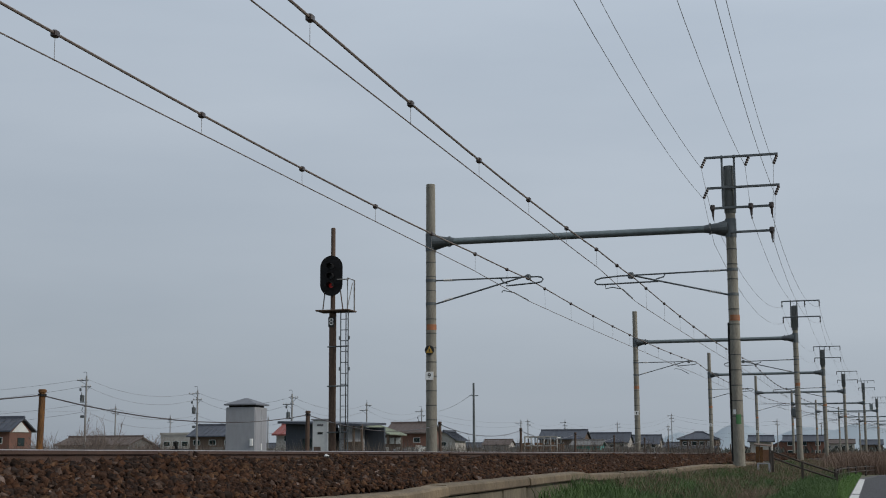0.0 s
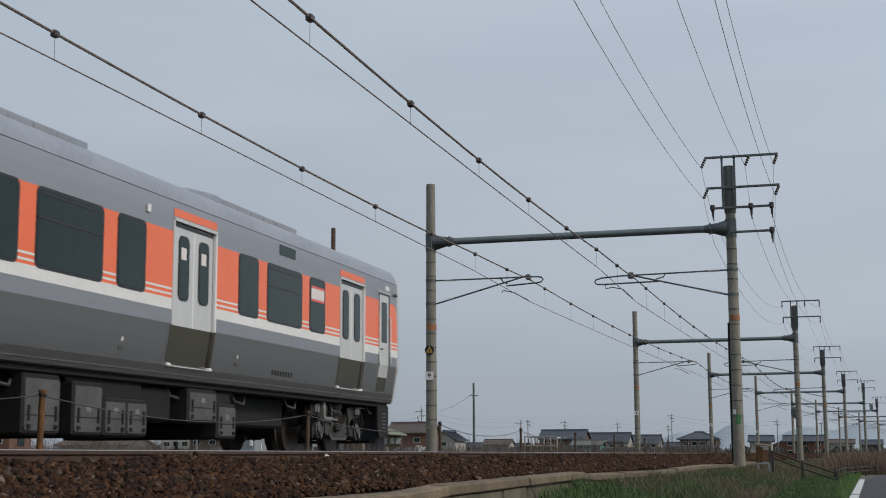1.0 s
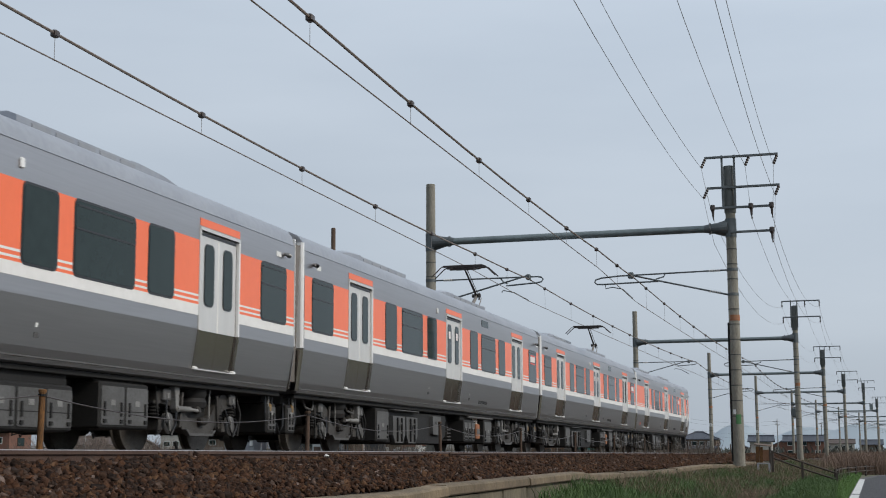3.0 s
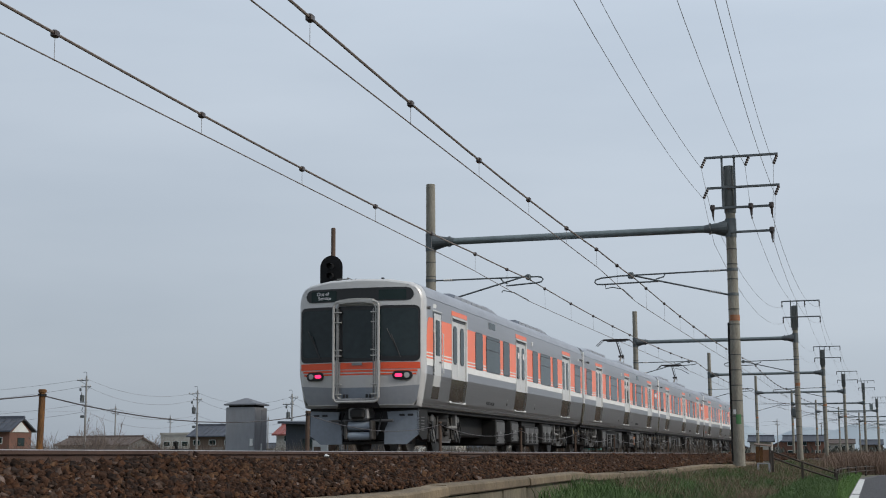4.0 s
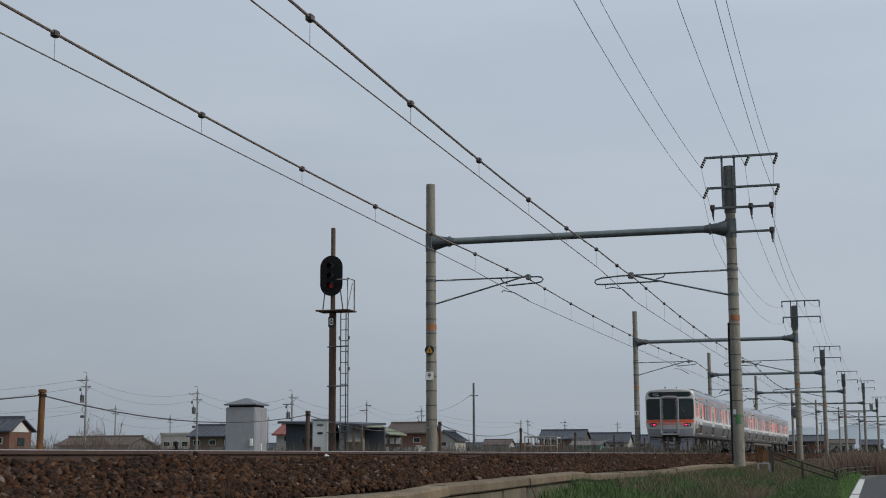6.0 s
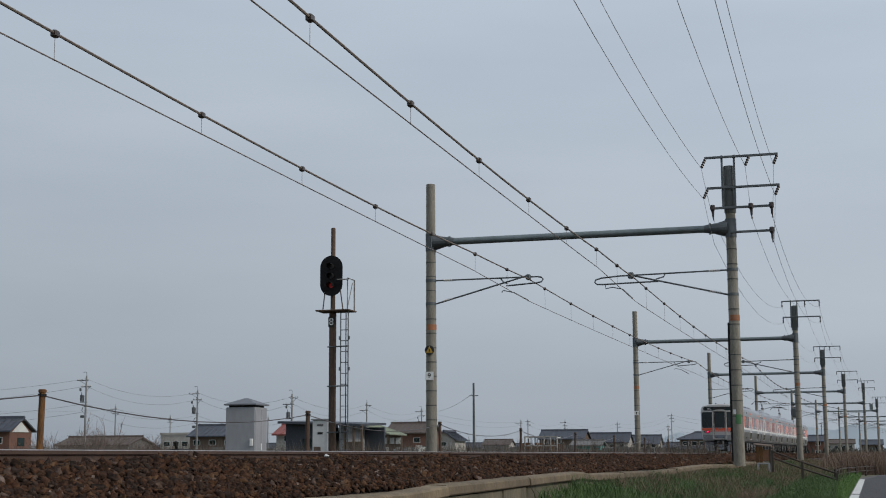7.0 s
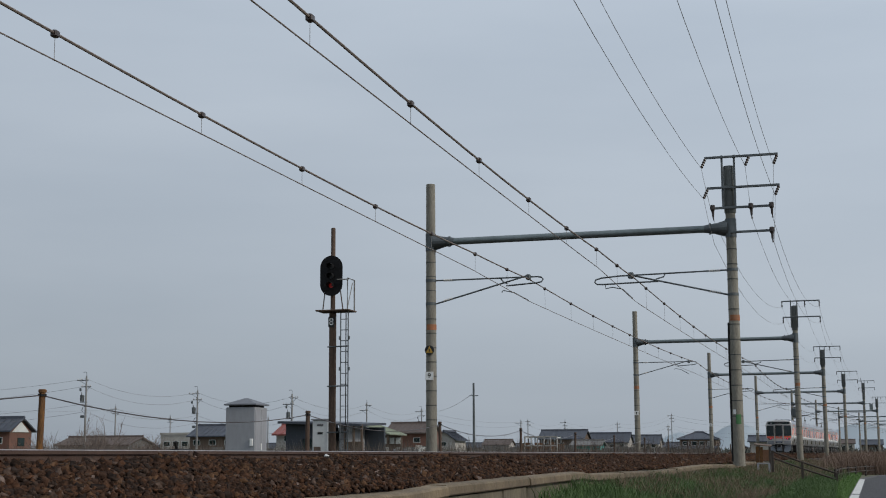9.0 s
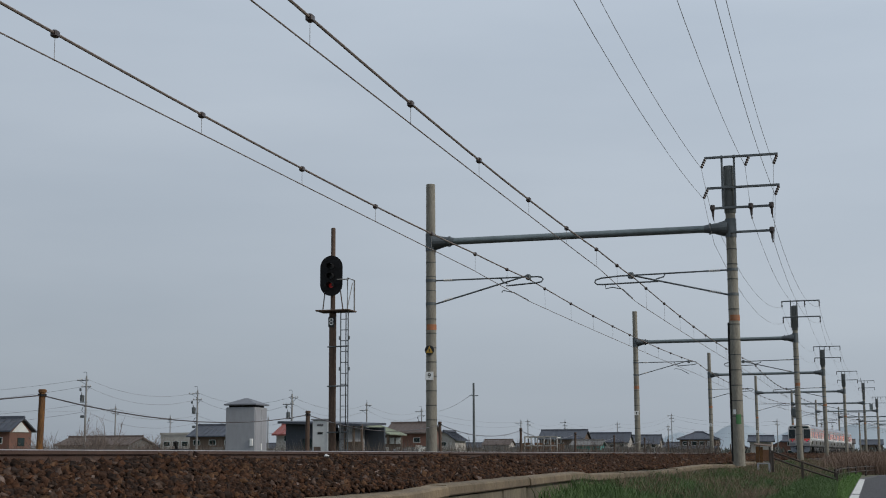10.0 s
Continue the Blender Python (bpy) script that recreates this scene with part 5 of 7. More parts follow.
    # black block behind the coupler stands for the shade of its recess
    part("coupler_recess", Shape().box(-0.62, 0.62, f - 0.8, f - 0.52, 0.27, 1.08, 0.02), M["black"], mask)
    cp = part("coupler", Shape().box(-0.24, 0.24, f - 0.6, f - 0.08, 0.72, 1.02, 0.05), M["coupler"], mask, "cast steel coupler")
    part("coupler_head", Shape().box(-0.16, 0.16, f - 0.2, f + 0.04, 0.76, 0.98, 0.04), M["under_dark"], cp)
    part("electric_coupler", Shape().tube([(-0.27, f - 0.2, 0.6), (-0.26, f - 0.2, 0.6), (0.26, f - 0.2, 0.6), (0.27, f - 0.2, 0.6)], [0.06, 0.1, 0.1, 0.06], 12), M["skirt"], cp, "", True)
    part("electric_coupler", Shape().tube([(-0.27, f - 0.2, 0.38), (-0.26, f - 0.2, 0.38), (0.26, f - 0.2, 0.38), (0.27, f - 0.2, 0.38)], [0.06, 0.095, 0.095, 0.06], 12), M["skirt"], cp, "", True)
    part("uncoupling_bar", Shape().tube([(-0.75, f - 0.28, 0.72), (0.75, f - 0.28, 0.72)], 0.03, 8), M["under"], cp)
    for u in (-0.3, 0.3):
        part("coupler_cheek", Shape().box(u - 0.035, u + 0.035, f - 0.34, f - 0.06, 0.3, 0.72, 0.02), M["bogie_frame"], cp)
    for s in (-1, 1):
        part("air_hose", Shape().tube([(s * 0.45, f - 0.42, 0.9), (s * 0.46, f - 0.25, 0.7), (s * 0.4, f - 0.2, 0.4)], 0.025, 8), M["black"], cp)
    part("roof_whistle", Shape().tube([(-0.35, f - 0.75, 3.85), (-0.35, f - 0.75, 3.95), (-0.35, f - 0.75, 3.96), (-0.35, f - 0.75, 3.99)], [0.02, 0.02, 0.05, 0.03], 10), M["black"], car)
    part("roof_antenna", Shape().tube([(0.35, f - 0.9, 3.82), (0.35, f - 0.9, 4.0)], 0.045, 10), M["black"], car)


def make_car(kind, label, windows_rear=True, panto=False, ahead=1):
    """A car on its rail-top centre, +y forwards. kind: 'cab' has its driving end on +y."""
    cab = kind == "cab"
    car = thing("train_car", pose(0, 0, 0), label, "train car", "four-car train")
    y_front = HALF_CAB - 0.45 if cab else HALF
    rings = [ring(PROFILE, -HALF)]
    for c in DOORS:
        rings += [ring(PROFILE, c - 0.67), ring(INSET, c - 0.67), ring(INSET, c + 0.67), ring(PROFILE, c + 0.67)]
    rings.append(ring(PROFILE, y_front))
    part("body", Shape().loft(rings), M["steel_body"], car, "brushed stainless steel body shell", True)
    # painted roof shoulders
    top = [(1.482, 3.475), (1.446, 3.614), (1.365, 3.725), (1.203, 3.806), (0.7, 3.881), (0.0, 3.906)]
    loop = top + [(-x, z) for x, z in reversed(top[:-1])]
    part("roof", Shape().loft([[(x, y, z) for x, z in loop] for y in (-HALF + 0.01, y_front)]), M["roof"], car, "pale grey roof", True)
    for side in (-1, 1):
        part("gutter", Shape().box(min(side * 1.478, side * 1.491), max(side * 1.478, side * 1.491), -HALF + 0.02, y_front, 3.466, 3.48, 0.003), M["roof"], car)
        part("sill_line", Shape().box(min(side * 1.35, side * 1.385), max(side * 1.35, side * 1.385), -HALF + 0.02, y_front, 1.075, 1.09), M["under"], car)
        # orange and white film between the openings
        edges = [-HALF + 0.02]
        for c in DOORS:
            edges += [c - 0.72, c + 0.72]
        edges.append(HALF_CAB - 0.52 if cab else HALF - 0.02)
        for a, b in zip(edges[::2], edges[1::2]):
            for z0, z1, m, d in ((2.245, 3.035, "orange", 0.003), (2.215, 2.245, "white_film", 0.0035), (2.17, 2.215, "orange", 0.003), (2.14, 2.17, "white_film", 0.0035), (2.1, 2.14, "orange", 0.003), (1.945, 2.1, "white_film", 0.0035)):
                e = b + (0.1 if cab and b > 9 else 0.0)
                poly = [(a, z0), (e, z0), (e, z1), (a, z1)]
                if e > b and z1 > 3:
                    poly = [(a, z0), (e, z0), (e - 0.02, z0 + 0.35), (e - 0.08, z1 - 0.12), (e - 0.16, z1 - 0.02), (e - 0.22, z1), (a, z1)]
                part("band", Shape().prism(poly, side_place(side, 1.489), -0.004, d), M[m], car)
        for c in DOORS:
            passenger_door(car, side, c, ahead)
        for c in (-3.4, 3.4):
            pane(car, side, c - 0.755, c + 0.755, vent=True)
            pane(car, side, c - 1.88, c - 1.14)
            pane(car, side, c + 1.14, c + 1.88, sticker=cab and c > 0 and ahead > 0)
        if not cab:
            pane(car, side, 8.35, 9.4, vent=True, sticker=True)
        if windows_rear:
            pane(car, side, -9.4, -8.35, vent=True)
        y0 = 3.15 if cab else 2.7
        part("side_display", Shape().prism([(y0, 3.235), (y0 + 0.7, 3.235), (y0 + 0.7, 3.41), (y0, 3.41)], side_place(side, 1.489), -0.004, 0.006), M["glass"], car, "dark side destination display")
        # series number, as bars
        for k in range(8):
            q = y0 - 0.1 + 0.115 * k
            part("number_bar", Shape().prism([(q, 1.25), (q + 0.07, 1.25), (q + 0.07, 1.33), (q, 1.33)], lambda u, w, d: (side * (lean_x(w) + d), u, w), -0.004, 0.003), M["sign_black"], car)
        for c in (-HALF + 0.45,) + (() if cab else (HALF - 0.45,)):
            cam_body = part("door_camera", Shape().tube([(side * 1.48, c, 3.27), (side * 1.52, c, 3.27), (side * 1.55, c - 0.02, 3.255), (side * 1.575, c - 0.04, 3.24)], [0.03, 0.03, 0.045, 0.04], 12), M["coupler"], car, "small silver door camera", True)
            part("camera_lens", Shape().tube([(side * 1.57, c - 0.035, 3.24), (side * 1.585, c - 0.048, 3.233)], 0.028, 10), M["black"], cam_body)
            part("camera_plate", Shape().prism([(c + 0.15, 3.2), (c + 0.35, 3.2), (c + 0.35, 3.28), (c + 0.15, 3.28)], side_place(side, 1.489), -0.004, 0.004), M["sign_white"], car)
        part("side_lamp", Shape().box(min(side * 1.485, side * 1.515), max(side * 1.485, side * 1.515), -1.5, -1.42, 3.17, 3.29, 0.01), M["post_white"], car)
        for c in (-2.0, 1.6):
            part("jack_mark", Shape().prism([(c, 1.42), (c + 0.05, 1.42), (c + 0.05, 1.47), (c, 1.47)], lambda u, w, d: (side * (lean_x(w) + d), u, w), -0.004, 0.003), M["sign_white"], car)
            part("jack_cover", Shape().prism([(c - 0.05, 1.3), (c + 0.06, 1.3), (c + 0.06, 1.36), (c - 0.05, 1.36)], lambda u, w, d: (side * (lean_x(w) + d), u, w), -0.004, 0.006), M["under"], car)
        # corner post at the coupled ends; the lit rear edge is painted white
        for e in (-HALF,) + (() if cab else (HALF,)):
            rear = e < 0
            dep = 0.075 if rear else 0.06
            for z0, z1 in ((1.05, 1.75), (1.775, 3.6)):
                white = rear and z0 > 1.5
                part("corner_post", Shape().loft([[(side * (lean_x(max(z, 1.19)) - 0.006 + o), e + math.copysign(q, e), z) for q, o in ((-0.012, -0.13), (dep, -0.11), (dep, -0.03), (dep - 0.02, 0.0), (-0.012, 0.008))] for z in (z0, z1)]), M["post_white"] if white else M["mirror_steel"] if rear else M["door_steel"], car, "corner post whitened where light falls" if white else "steel corner post")
            if rear:
                part("end_post", Shape().loft([[(side * (lean_x(max(z, 1.19)) + o), e - q, z) for q, o in ((0.0, -0.2), (0.17, -0.17), (0.17, -0.12), (0.055, -0.035), (0.0, -0.03))] for z in (1.2, 3.55)]), M["end_steel"], car, "polished steel end post with a brown reflection painted in")
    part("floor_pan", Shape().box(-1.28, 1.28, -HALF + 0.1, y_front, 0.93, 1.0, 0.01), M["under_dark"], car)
    for e in (-1,) + (() if cab else (1,)):
        y0, y1 = sorted((e * HALF, e * (HALF + 0.2)))
        part("gangway", Shape().box(-0.6, 0.6, y0, y1 + (0.05 if e > 0 else 0), 1.1, 3.4, 0.03), M["under_dark"], car, "dark rubber gangway")
        part("coupling", Shape().box(-0.15, 0.15, y0, y1, 0.7, 0.95, 0.03), M["coupler"], car)
    # roof units
    for y0, y1, slope in ((2.35 - 1.8, 2.35 + 2.9, -1), (-6.6, -2.15, -1)):
        unit = part("roof_unit", Shape().loft([[(x, y, z) for x, z in ((-0.95, 3.8), (0.95, 3.8), (0.95, 3.8 + h * 0.8), (0.82, 3.8 + h), (-0.82, 3.8 + h), (-0.95, 3.8 + h * 0.8))] for y, h in ((y0 - 0.1, 0.04), (y0 + 0.12, 0.14), (y0 + 0.6, 0.225), (y0 + 1.35, 0.27), (y0 + 1.37, 0.25), (y1, 0.25))]), M["roof"], car, "grey air-conditioning unit on the roof")
        for k in range(5):
            for side in (-1, 1):
                part("grille", Shape().box(min(side * 0.93, side * 0.962), max(side * 0.93, side * 0.962), y0 + 1.5 + 0.55 * k, y0 + 1.92 + 0.55 * k, 3.85, 3.97), M["mask_low"], unit)
    if cab:
        for z in (2.62, 2.8):
            part("pictogram", Shape().prism(round_rect(-6.02, -5.9, z, z + 0.13, 0.02, 2), side_place(1, 1.489), 0.0, 0.006), M["mask_low"], car, "small grey pictogram plate")
        part("emblem", Shape().prism([(-8.75, 1.28), (-8.57, 1.28), (-8.52, 1.4), (-8.7, 1.4)], lambda u, w, d: (lean_x(w) + d, u, w), -0.004, 0.004), M["orange"], car, "small orange emblem")
    # running gear, with near-black blocks along the middle that paint the underfloor shade
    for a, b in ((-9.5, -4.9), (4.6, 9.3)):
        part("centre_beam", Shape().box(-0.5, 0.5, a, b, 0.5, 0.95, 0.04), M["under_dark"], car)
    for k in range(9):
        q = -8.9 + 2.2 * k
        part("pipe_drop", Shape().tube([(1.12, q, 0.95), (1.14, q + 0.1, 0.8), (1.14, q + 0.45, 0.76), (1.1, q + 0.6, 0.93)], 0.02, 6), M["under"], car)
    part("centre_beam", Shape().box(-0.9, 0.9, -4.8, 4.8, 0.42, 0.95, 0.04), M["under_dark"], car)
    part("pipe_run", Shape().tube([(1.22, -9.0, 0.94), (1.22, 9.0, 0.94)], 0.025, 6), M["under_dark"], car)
    for y in (-6.95, 6.95):
        bogie(car, y, panto)
    for y0, y1 in ((-9.76, -9.4),) if cab else ((-9.76, -9.4), (8.3, 9.1)):
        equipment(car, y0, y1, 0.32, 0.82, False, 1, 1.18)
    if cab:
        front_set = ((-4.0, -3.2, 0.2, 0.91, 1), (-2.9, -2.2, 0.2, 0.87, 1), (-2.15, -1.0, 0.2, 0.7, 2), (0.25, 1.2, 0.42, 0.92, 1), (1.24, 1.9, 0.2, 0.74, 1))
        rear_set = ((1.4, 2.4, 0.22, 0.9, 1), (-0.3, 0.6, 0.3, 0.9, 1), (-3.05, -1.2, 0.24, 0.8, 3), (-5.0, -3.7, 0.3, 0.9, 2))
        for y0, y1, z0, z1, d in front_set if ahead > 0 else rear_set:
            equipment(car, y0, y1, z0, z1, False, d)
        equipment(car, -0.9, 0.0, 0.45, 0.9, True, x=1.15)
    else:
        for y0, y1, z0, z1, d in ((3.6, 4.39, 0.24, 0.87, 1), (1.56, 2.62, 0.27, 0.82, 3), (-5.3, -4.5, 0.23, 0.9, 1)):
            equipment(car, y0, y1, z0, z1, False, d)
        # near-black body paints the shade between the equipment boxes
        long_case = part("reactor_case", Shape().prism([(-4.4, 0.22), (-0.25, 0.22), (0.2, 0.42), (0.2, 0.88), (-4.4, 0.88)], lambda u, w, dd: (dd, u, w), -1.2, 1.2), M["under_dark"], car, "long dark case with a cut-off corner")
        part("lid", Shape().prism(round_rect(-1.12, -0.45, 0.42, 0.84, 0.03, 2), side_place(1, 1.2), -0.01, 0.08), M["case_face"], long_case, "grey inspection lid")
        for q in (-0.95, -0.85):
            part("mark", Shape().prism([(q, 0.66), (q + 0.05, 0.66), (q + 0.05, 0.72), (q, 0.72)], side_place(1, 1.28), 0.0, 0.004), M["sign_black"], long_case)
        part("lid", Shape().prism(round_rect(-2.2, -1.3, 0.28, 0.8, 0.03, 2), side_place(1, 1.2), -0.01, 0.015), M["under_shaded"], long_case)
        for q in range(4):
            part("rung", Shape().box(1.0, 1.22, 0.3, 0.62, 0.3 + 0.08 * q, 0.33 + 0.08 * q), M["bogie_frame"], car, "grey resistor grid")
        # twin inverter cases with cut-off lower corners
        for y0, y1 in ((-3.23, -2.42), (-4.17, -3.34)):
            case = part("inverter_case", Shape().prism([(y0 + 0.14, 0.21), (y1 - 0.14, 0.21), (y1, 0.38), (y1, 0.77), (y0, 0.77), (y0, 0.38)], lambda u, w, dd: (dd, u, w), -1.3, 1.3), M["case_face"], car, "grey inverter case with cut-off lower corners")
            m = (y0 + y1) / 2
            for q in (m - 0.15, m + 0.15):
                part("rib", Shape().box(1.295, 1.335, q - 0.02, q + 0.02, 0.24, 0.74), M["under_shaded"], case)
            for z in (0.42, 0.62):
                part("cross_rib", Shape().box(1.295, 1.33, m - 0.15, m + 0.15, z - 0.015, z + 0.015), M["under"], case)
            part("vent", Shape().box(1.298, 1.318, m - 0.08, m + 0.02, 0.47, 0.58), M["under_dark"], case)
        part("awning", Shape().box(1.1, 1.34, -4.2, -2.4, 0.88, 0.905, 0.01), M["case_face"], car, "pale cable tray")
        iso = part("isolator", Shape().box(1.05, 1.29, 2.85, 3.2, 0.36, 0.74, 0.02), M["mark_orange"], car, "orange disconnector box")
        part("plate", Shape().box(1.29, 1.3, 2.88, 3.17, 0.48, 0.62), M["under"], iso)
        for q in (2.9, 3.15):
            part("stud", insulator((1.2, q, 0.74), (1.2, q, 0.9), 0.04, 3), M["insul_white"], iso)
        part("conduit", Shape().tube([(1.28, 2.0, 0.9), (1.28, 4.6, 0.9)], 0.03, 8), M["under"], car)
    for k, e in enumerate((-1,) + (() if cab else (1,))):
        for sx in (-1, 1):
            for j, (dy, zt, zb) in enumerate(((0.14, 0.98, 0.45), (0.3, 0.98, 0.5), (0.42, 0.96, 0.36))):
                part("drop_pipe", Shape().tube([(sx * 1.16, e * (HALF - dy), zt), (sx * 1.17, e * (HALF - dy - 0.02), (zt + zb) / 2), (sx * 1.15, e * (HALF - dy + 0.03), zb)], 0.02 if j else 0.014, 8), M["lug_white"] if j == 1 else M["black"], car)
            part("tap", Shape().box(min(sx * 1.13, sx * 1.2), max(sx * 1.13, sx * 1.2), e * HALF - e * 0.26 - 0.05, e * HALF - e * 0.26 + 0.05, 0.66, 0.82, 0.03), M["brass"], car, "brass air tap")
            part("jumper_loop", Shape().tube([(sx * 1.1, e * (HALF - 0.05), 0.85), (sx * 1.12, e * (HALF + 0.02), 0.45), (sx * 1.1, e * (HALF + 0.12), 0.32), (sx * 1.08, e * (HALF + 0.2), 0.5)], 0.022, 8), M["black"], car)
    if panto:
        pantograph(car, 7.6)
    if cab:
        cab_front(car)
    return car


LABEL = "stainless steel train car with orange bands"
lead = make_car("cab", LABEL + " and a driving cab", windows_rear=False)
mid = make_car("mid", LABEL + " and raised pantograph", panto=True)
mid_b = copy_thing(mid, pose(0, 0, 0))
tail_car = make_car("cab", LABEL + " and lit tail lights", ahead=-1)


def motions():
    """The train runs away along the far track, slowly gaining speed."""
    for car, offset, turn in ((tail_car, 0.5, 180), (mid_b, 1.5, 0), (mid, 2.5, 0), (lead, 3.5, 0)):
        rows = []
        for k in range(41):
            t = 0.25 * k
            s = -78.871 + 26.6987 * t + 0.09676 * t * t + offset * CAR
            a, b = line_at(s - 6.95)[0], line_at(s + 6.95)[0]
            c, d = (a + b) / 2, b - a
            rows.append((t, pose(c.x, c.y, 0.0, 0, 0, math.degrees(math.atan2(-d.x, d.y)) + turn)))
        walk(car, rows)

# ---- rusty posts with a slack cable between the tracks ----
POSTS = [5.5 + 8.0 * i for i in range(16)]
for i, s in enumerate(POSTS):
    g = thing("cable_post", on_line(s, 1.9, 0), "rusty steel post between the tracks", "post", "cable posts")
    g.rotation_euler.y = radians((1.2, -0.6, 0.8, -0.9, 0.4)[i % 5] + (1.6 if i == 1 else 0))
    part("pipe", Shape().tube([(0, 0, -0.4), (0, 0, 0.5), (0, 0, 0.64)], [0.036, 0.035, 0.034], 12), M["old_post"] if i < 2 else M["rust"], g, "rust-streaked pipe", True)
    part("cap", Shape().tube([(0, 0, 0.64), (0, 0, 0.668), (0, 0, 0.676)], [0.044, 0.044, 0.034], 12), M["old_post"] if i < 2 else M["rust"], g)
    part("clip", Shape().tube([(0, 0, 0.60), (0, 0, 0.625)], 0.047, 10), M["under_dark"], g)
pts = []
for a, b in zip(POSTS, POSTS[1:]):
    for k in range(10):
        f = k / 10
        pts.append(line_at(a + (b - a) * f, 1.9, 0.61 - 0.20 * 4 * f * (1 - f))[0])
solid("slack_cable", Shape().tube(pts, 0.0075, 6), M["insul"], "slack dark cable strung from post to post", "cable")

# ---- colour-light signal ----
sig = thing("railway_signal", on_line(38.4, -3.9, 0), "rusty signal post with a black three-lamp head", "railway signal")
part("post", Shape().tube([(0, 0, -0.6), (0, 0, 4.1), (0, 0, 4.11), (0, 0, 6.6), (0, 0, 6.63)], [0.105, 0.105, 0.07, 0.065, 0.05], 16), M["rust"], sig, "brown rusty tubular post", True)
head = part("signal_head", Shape().prism(round_rect(-0.345, 0.345, 4.59, 5.78, 0.34, 8), lambda u, w, d: (u, d, w), -0.16, -0.13), M["signal_black"], sig, "black oval backboard")
part("lamp_case", Shape().box(-0.15, 0.15, -0.13, 0.08, 4.7, 5.66, 0.03), M["signal_black"], head)
for k, z in enumerate((5.45, 5.17, 4.89)):
    red = k == 2
    part("lamp", Shape().tube([(0, -0.175, z), (0, -0.16, z)], 0.07, 16), M["signal_red"] if red else M["black"], head, "dim red lamp" if red else "")
    hood = [[(math.cos(a) * r, y, z + math.sin(a) * r) for a in [radians(-20 + 20 * i) for i in range(12)]] for y, r in ((-0.16, 0.095), (-0.36, 0.1))]
    inner = [[(math.cos(a) * r, y, z + math.sin(a) * r) for a in [radians(-20 + 20 * i) for i in range(12)]] for y, r in ((-0.36, 0.09), (-0.16, 0.085))]
    part("hood", Shape().loft(hood + inner, caps=False, closed=False), M["signal_black"], head)
part("platform", Shape().box(-0.42, 0.62, -0.35, 0.35, 4.13, 4.17, 0.008), M["rust"], sig, "small steel service platform")
for x in (-0.32, 0.32):
    part("brace", Shape().tube([(x, 0, 4.15), (x * 0.75, -0.02, 4.75)], 0.018, 6), M["rust"], sig)
rail_pts = [(0.56, -0.3, 4.17), (0.56, -0.3, 5.08), (0.56, 0.3, 5.08), (0.56, 0.3, 4.17)]
part("guard_rail", Shape().tube(rail_pts, 0.022, 8), M["lug_white"], sig)
part("guard_rail", Shape().tube([(0.2, -0.2, 5.06), (0.56, -0.2, 5.06)], 0.018, 8), M["lug_white"], sig)
part("guard_rail", Shape().tube([(0.56, -0.3, 4.2), (0.5, 0.3, 5.0)], 0.014, 8), M["lug_white"], sig)
ladder = part("ladder", Shape().tube([(0.3, -0.14, -0.5), (0.3, -0.14, 4.15)], 0.018, 8), M["galv_dark"], sig, "steel ladder")
part("stile", Shape().tube([(0.53, -0.14, -0.5), (0.53, -0.14, 4.15)], 0.018, 8), M["galv_dark"], ladder)
for k in range(14):
    part("rung", Shape().tube([(0.3, -0.14, -0.2 + 0.315 * k), (0.53, -0.14, -0.2 + 0.315 * k)], 0.013, 6), M["galv_dark"], ladder)
for z in (0.62, 1.95, 3.1):
    part("ladder_tie", Shape().tube([(-0.12, -0.1, z), (0.52, -0.14, z + 0.01)], 0.022, 6), M["galv_dark"], sig)
part("signal_cable", Shape().tube([(0.43, -0.05, -0.5), (0.43, -0.05, 4.1)], 0.016, 6), M["under_dark"], sig)
for z in (0.65, 2.4, 3.3):
    for x in (0.28, 0.55):
        part("clamp", Shape().box(x - 0.03, x + 0.03, -0.17, -0.11, z, z + 0.1, 0.008), M["galv_dark"], ladder)
num = part("number_plate", Shape().box(-0.095, 0.095, -0.125, -0.112, 3.68, 3.97, 0.004), M["sign_black"], sig, "black plate with a white figure")
lettering("8", 0.3, M["sign_white"], num, pose(0, -0.127, 3.825, 90, 0, 0))

back = thing("railway_signal", on_line(106, 6.2, 0), "grey back of a signal head beside the near track", "railway signal")
part("post", Shape().tube([(0.25, 0, -1.0), (0.25, 0, 3.9)], 0.08, 12), M["rust"], back, "", True)
part("signal_head", Shape().prism(round_rect(-0.3, 0.3, 2.55, 3.35, 0.28, 6), lambda u, w, d: (u, d, w), 0.1, 0.14), M["cap_steel"], back, "grey oval backboard")
part("lamp_case", Shape().box(-0.16, 0.16, -0.08, 0.1, 2.65, 3.25, 0.04), M["galv_dark"], back)

# ---- trackside cabinets ----
hut = thing("relay_cabinet", pose(-15.52, 35.62, GROUND), "tall grey steel relay cabinet with a pyramid roof", "cabinet")
part("body", Shape().box(-0.425, 0.425, -0.425, 0.425, 0, 2.37, 0.012), M["hut"], hut)
# near-black inset block paints the shade of the gap under the roof
part("vent_gap", Shape().box(-0.36, 0.36, -0.36, 0.36, 2.37, 2.425), M["under_dark"], hut)
part("plinth", Shape().box(-0.47, 0.47, -0.47, 0.47, -0.05, 0.2, 0.02), M["kerb"], hut, "concrete plinth")
part("roof", Shape().loft([[(-w, -w, z), (w, -w, z), (w, w, z), (-w, w, z)] for w, z in ((0.47, 2.425), (0.47, 2.46), (0.05, 2.625), (0.03, 2.63))]), M["hut_roof"], hut, "dark shallow pyramid roof")
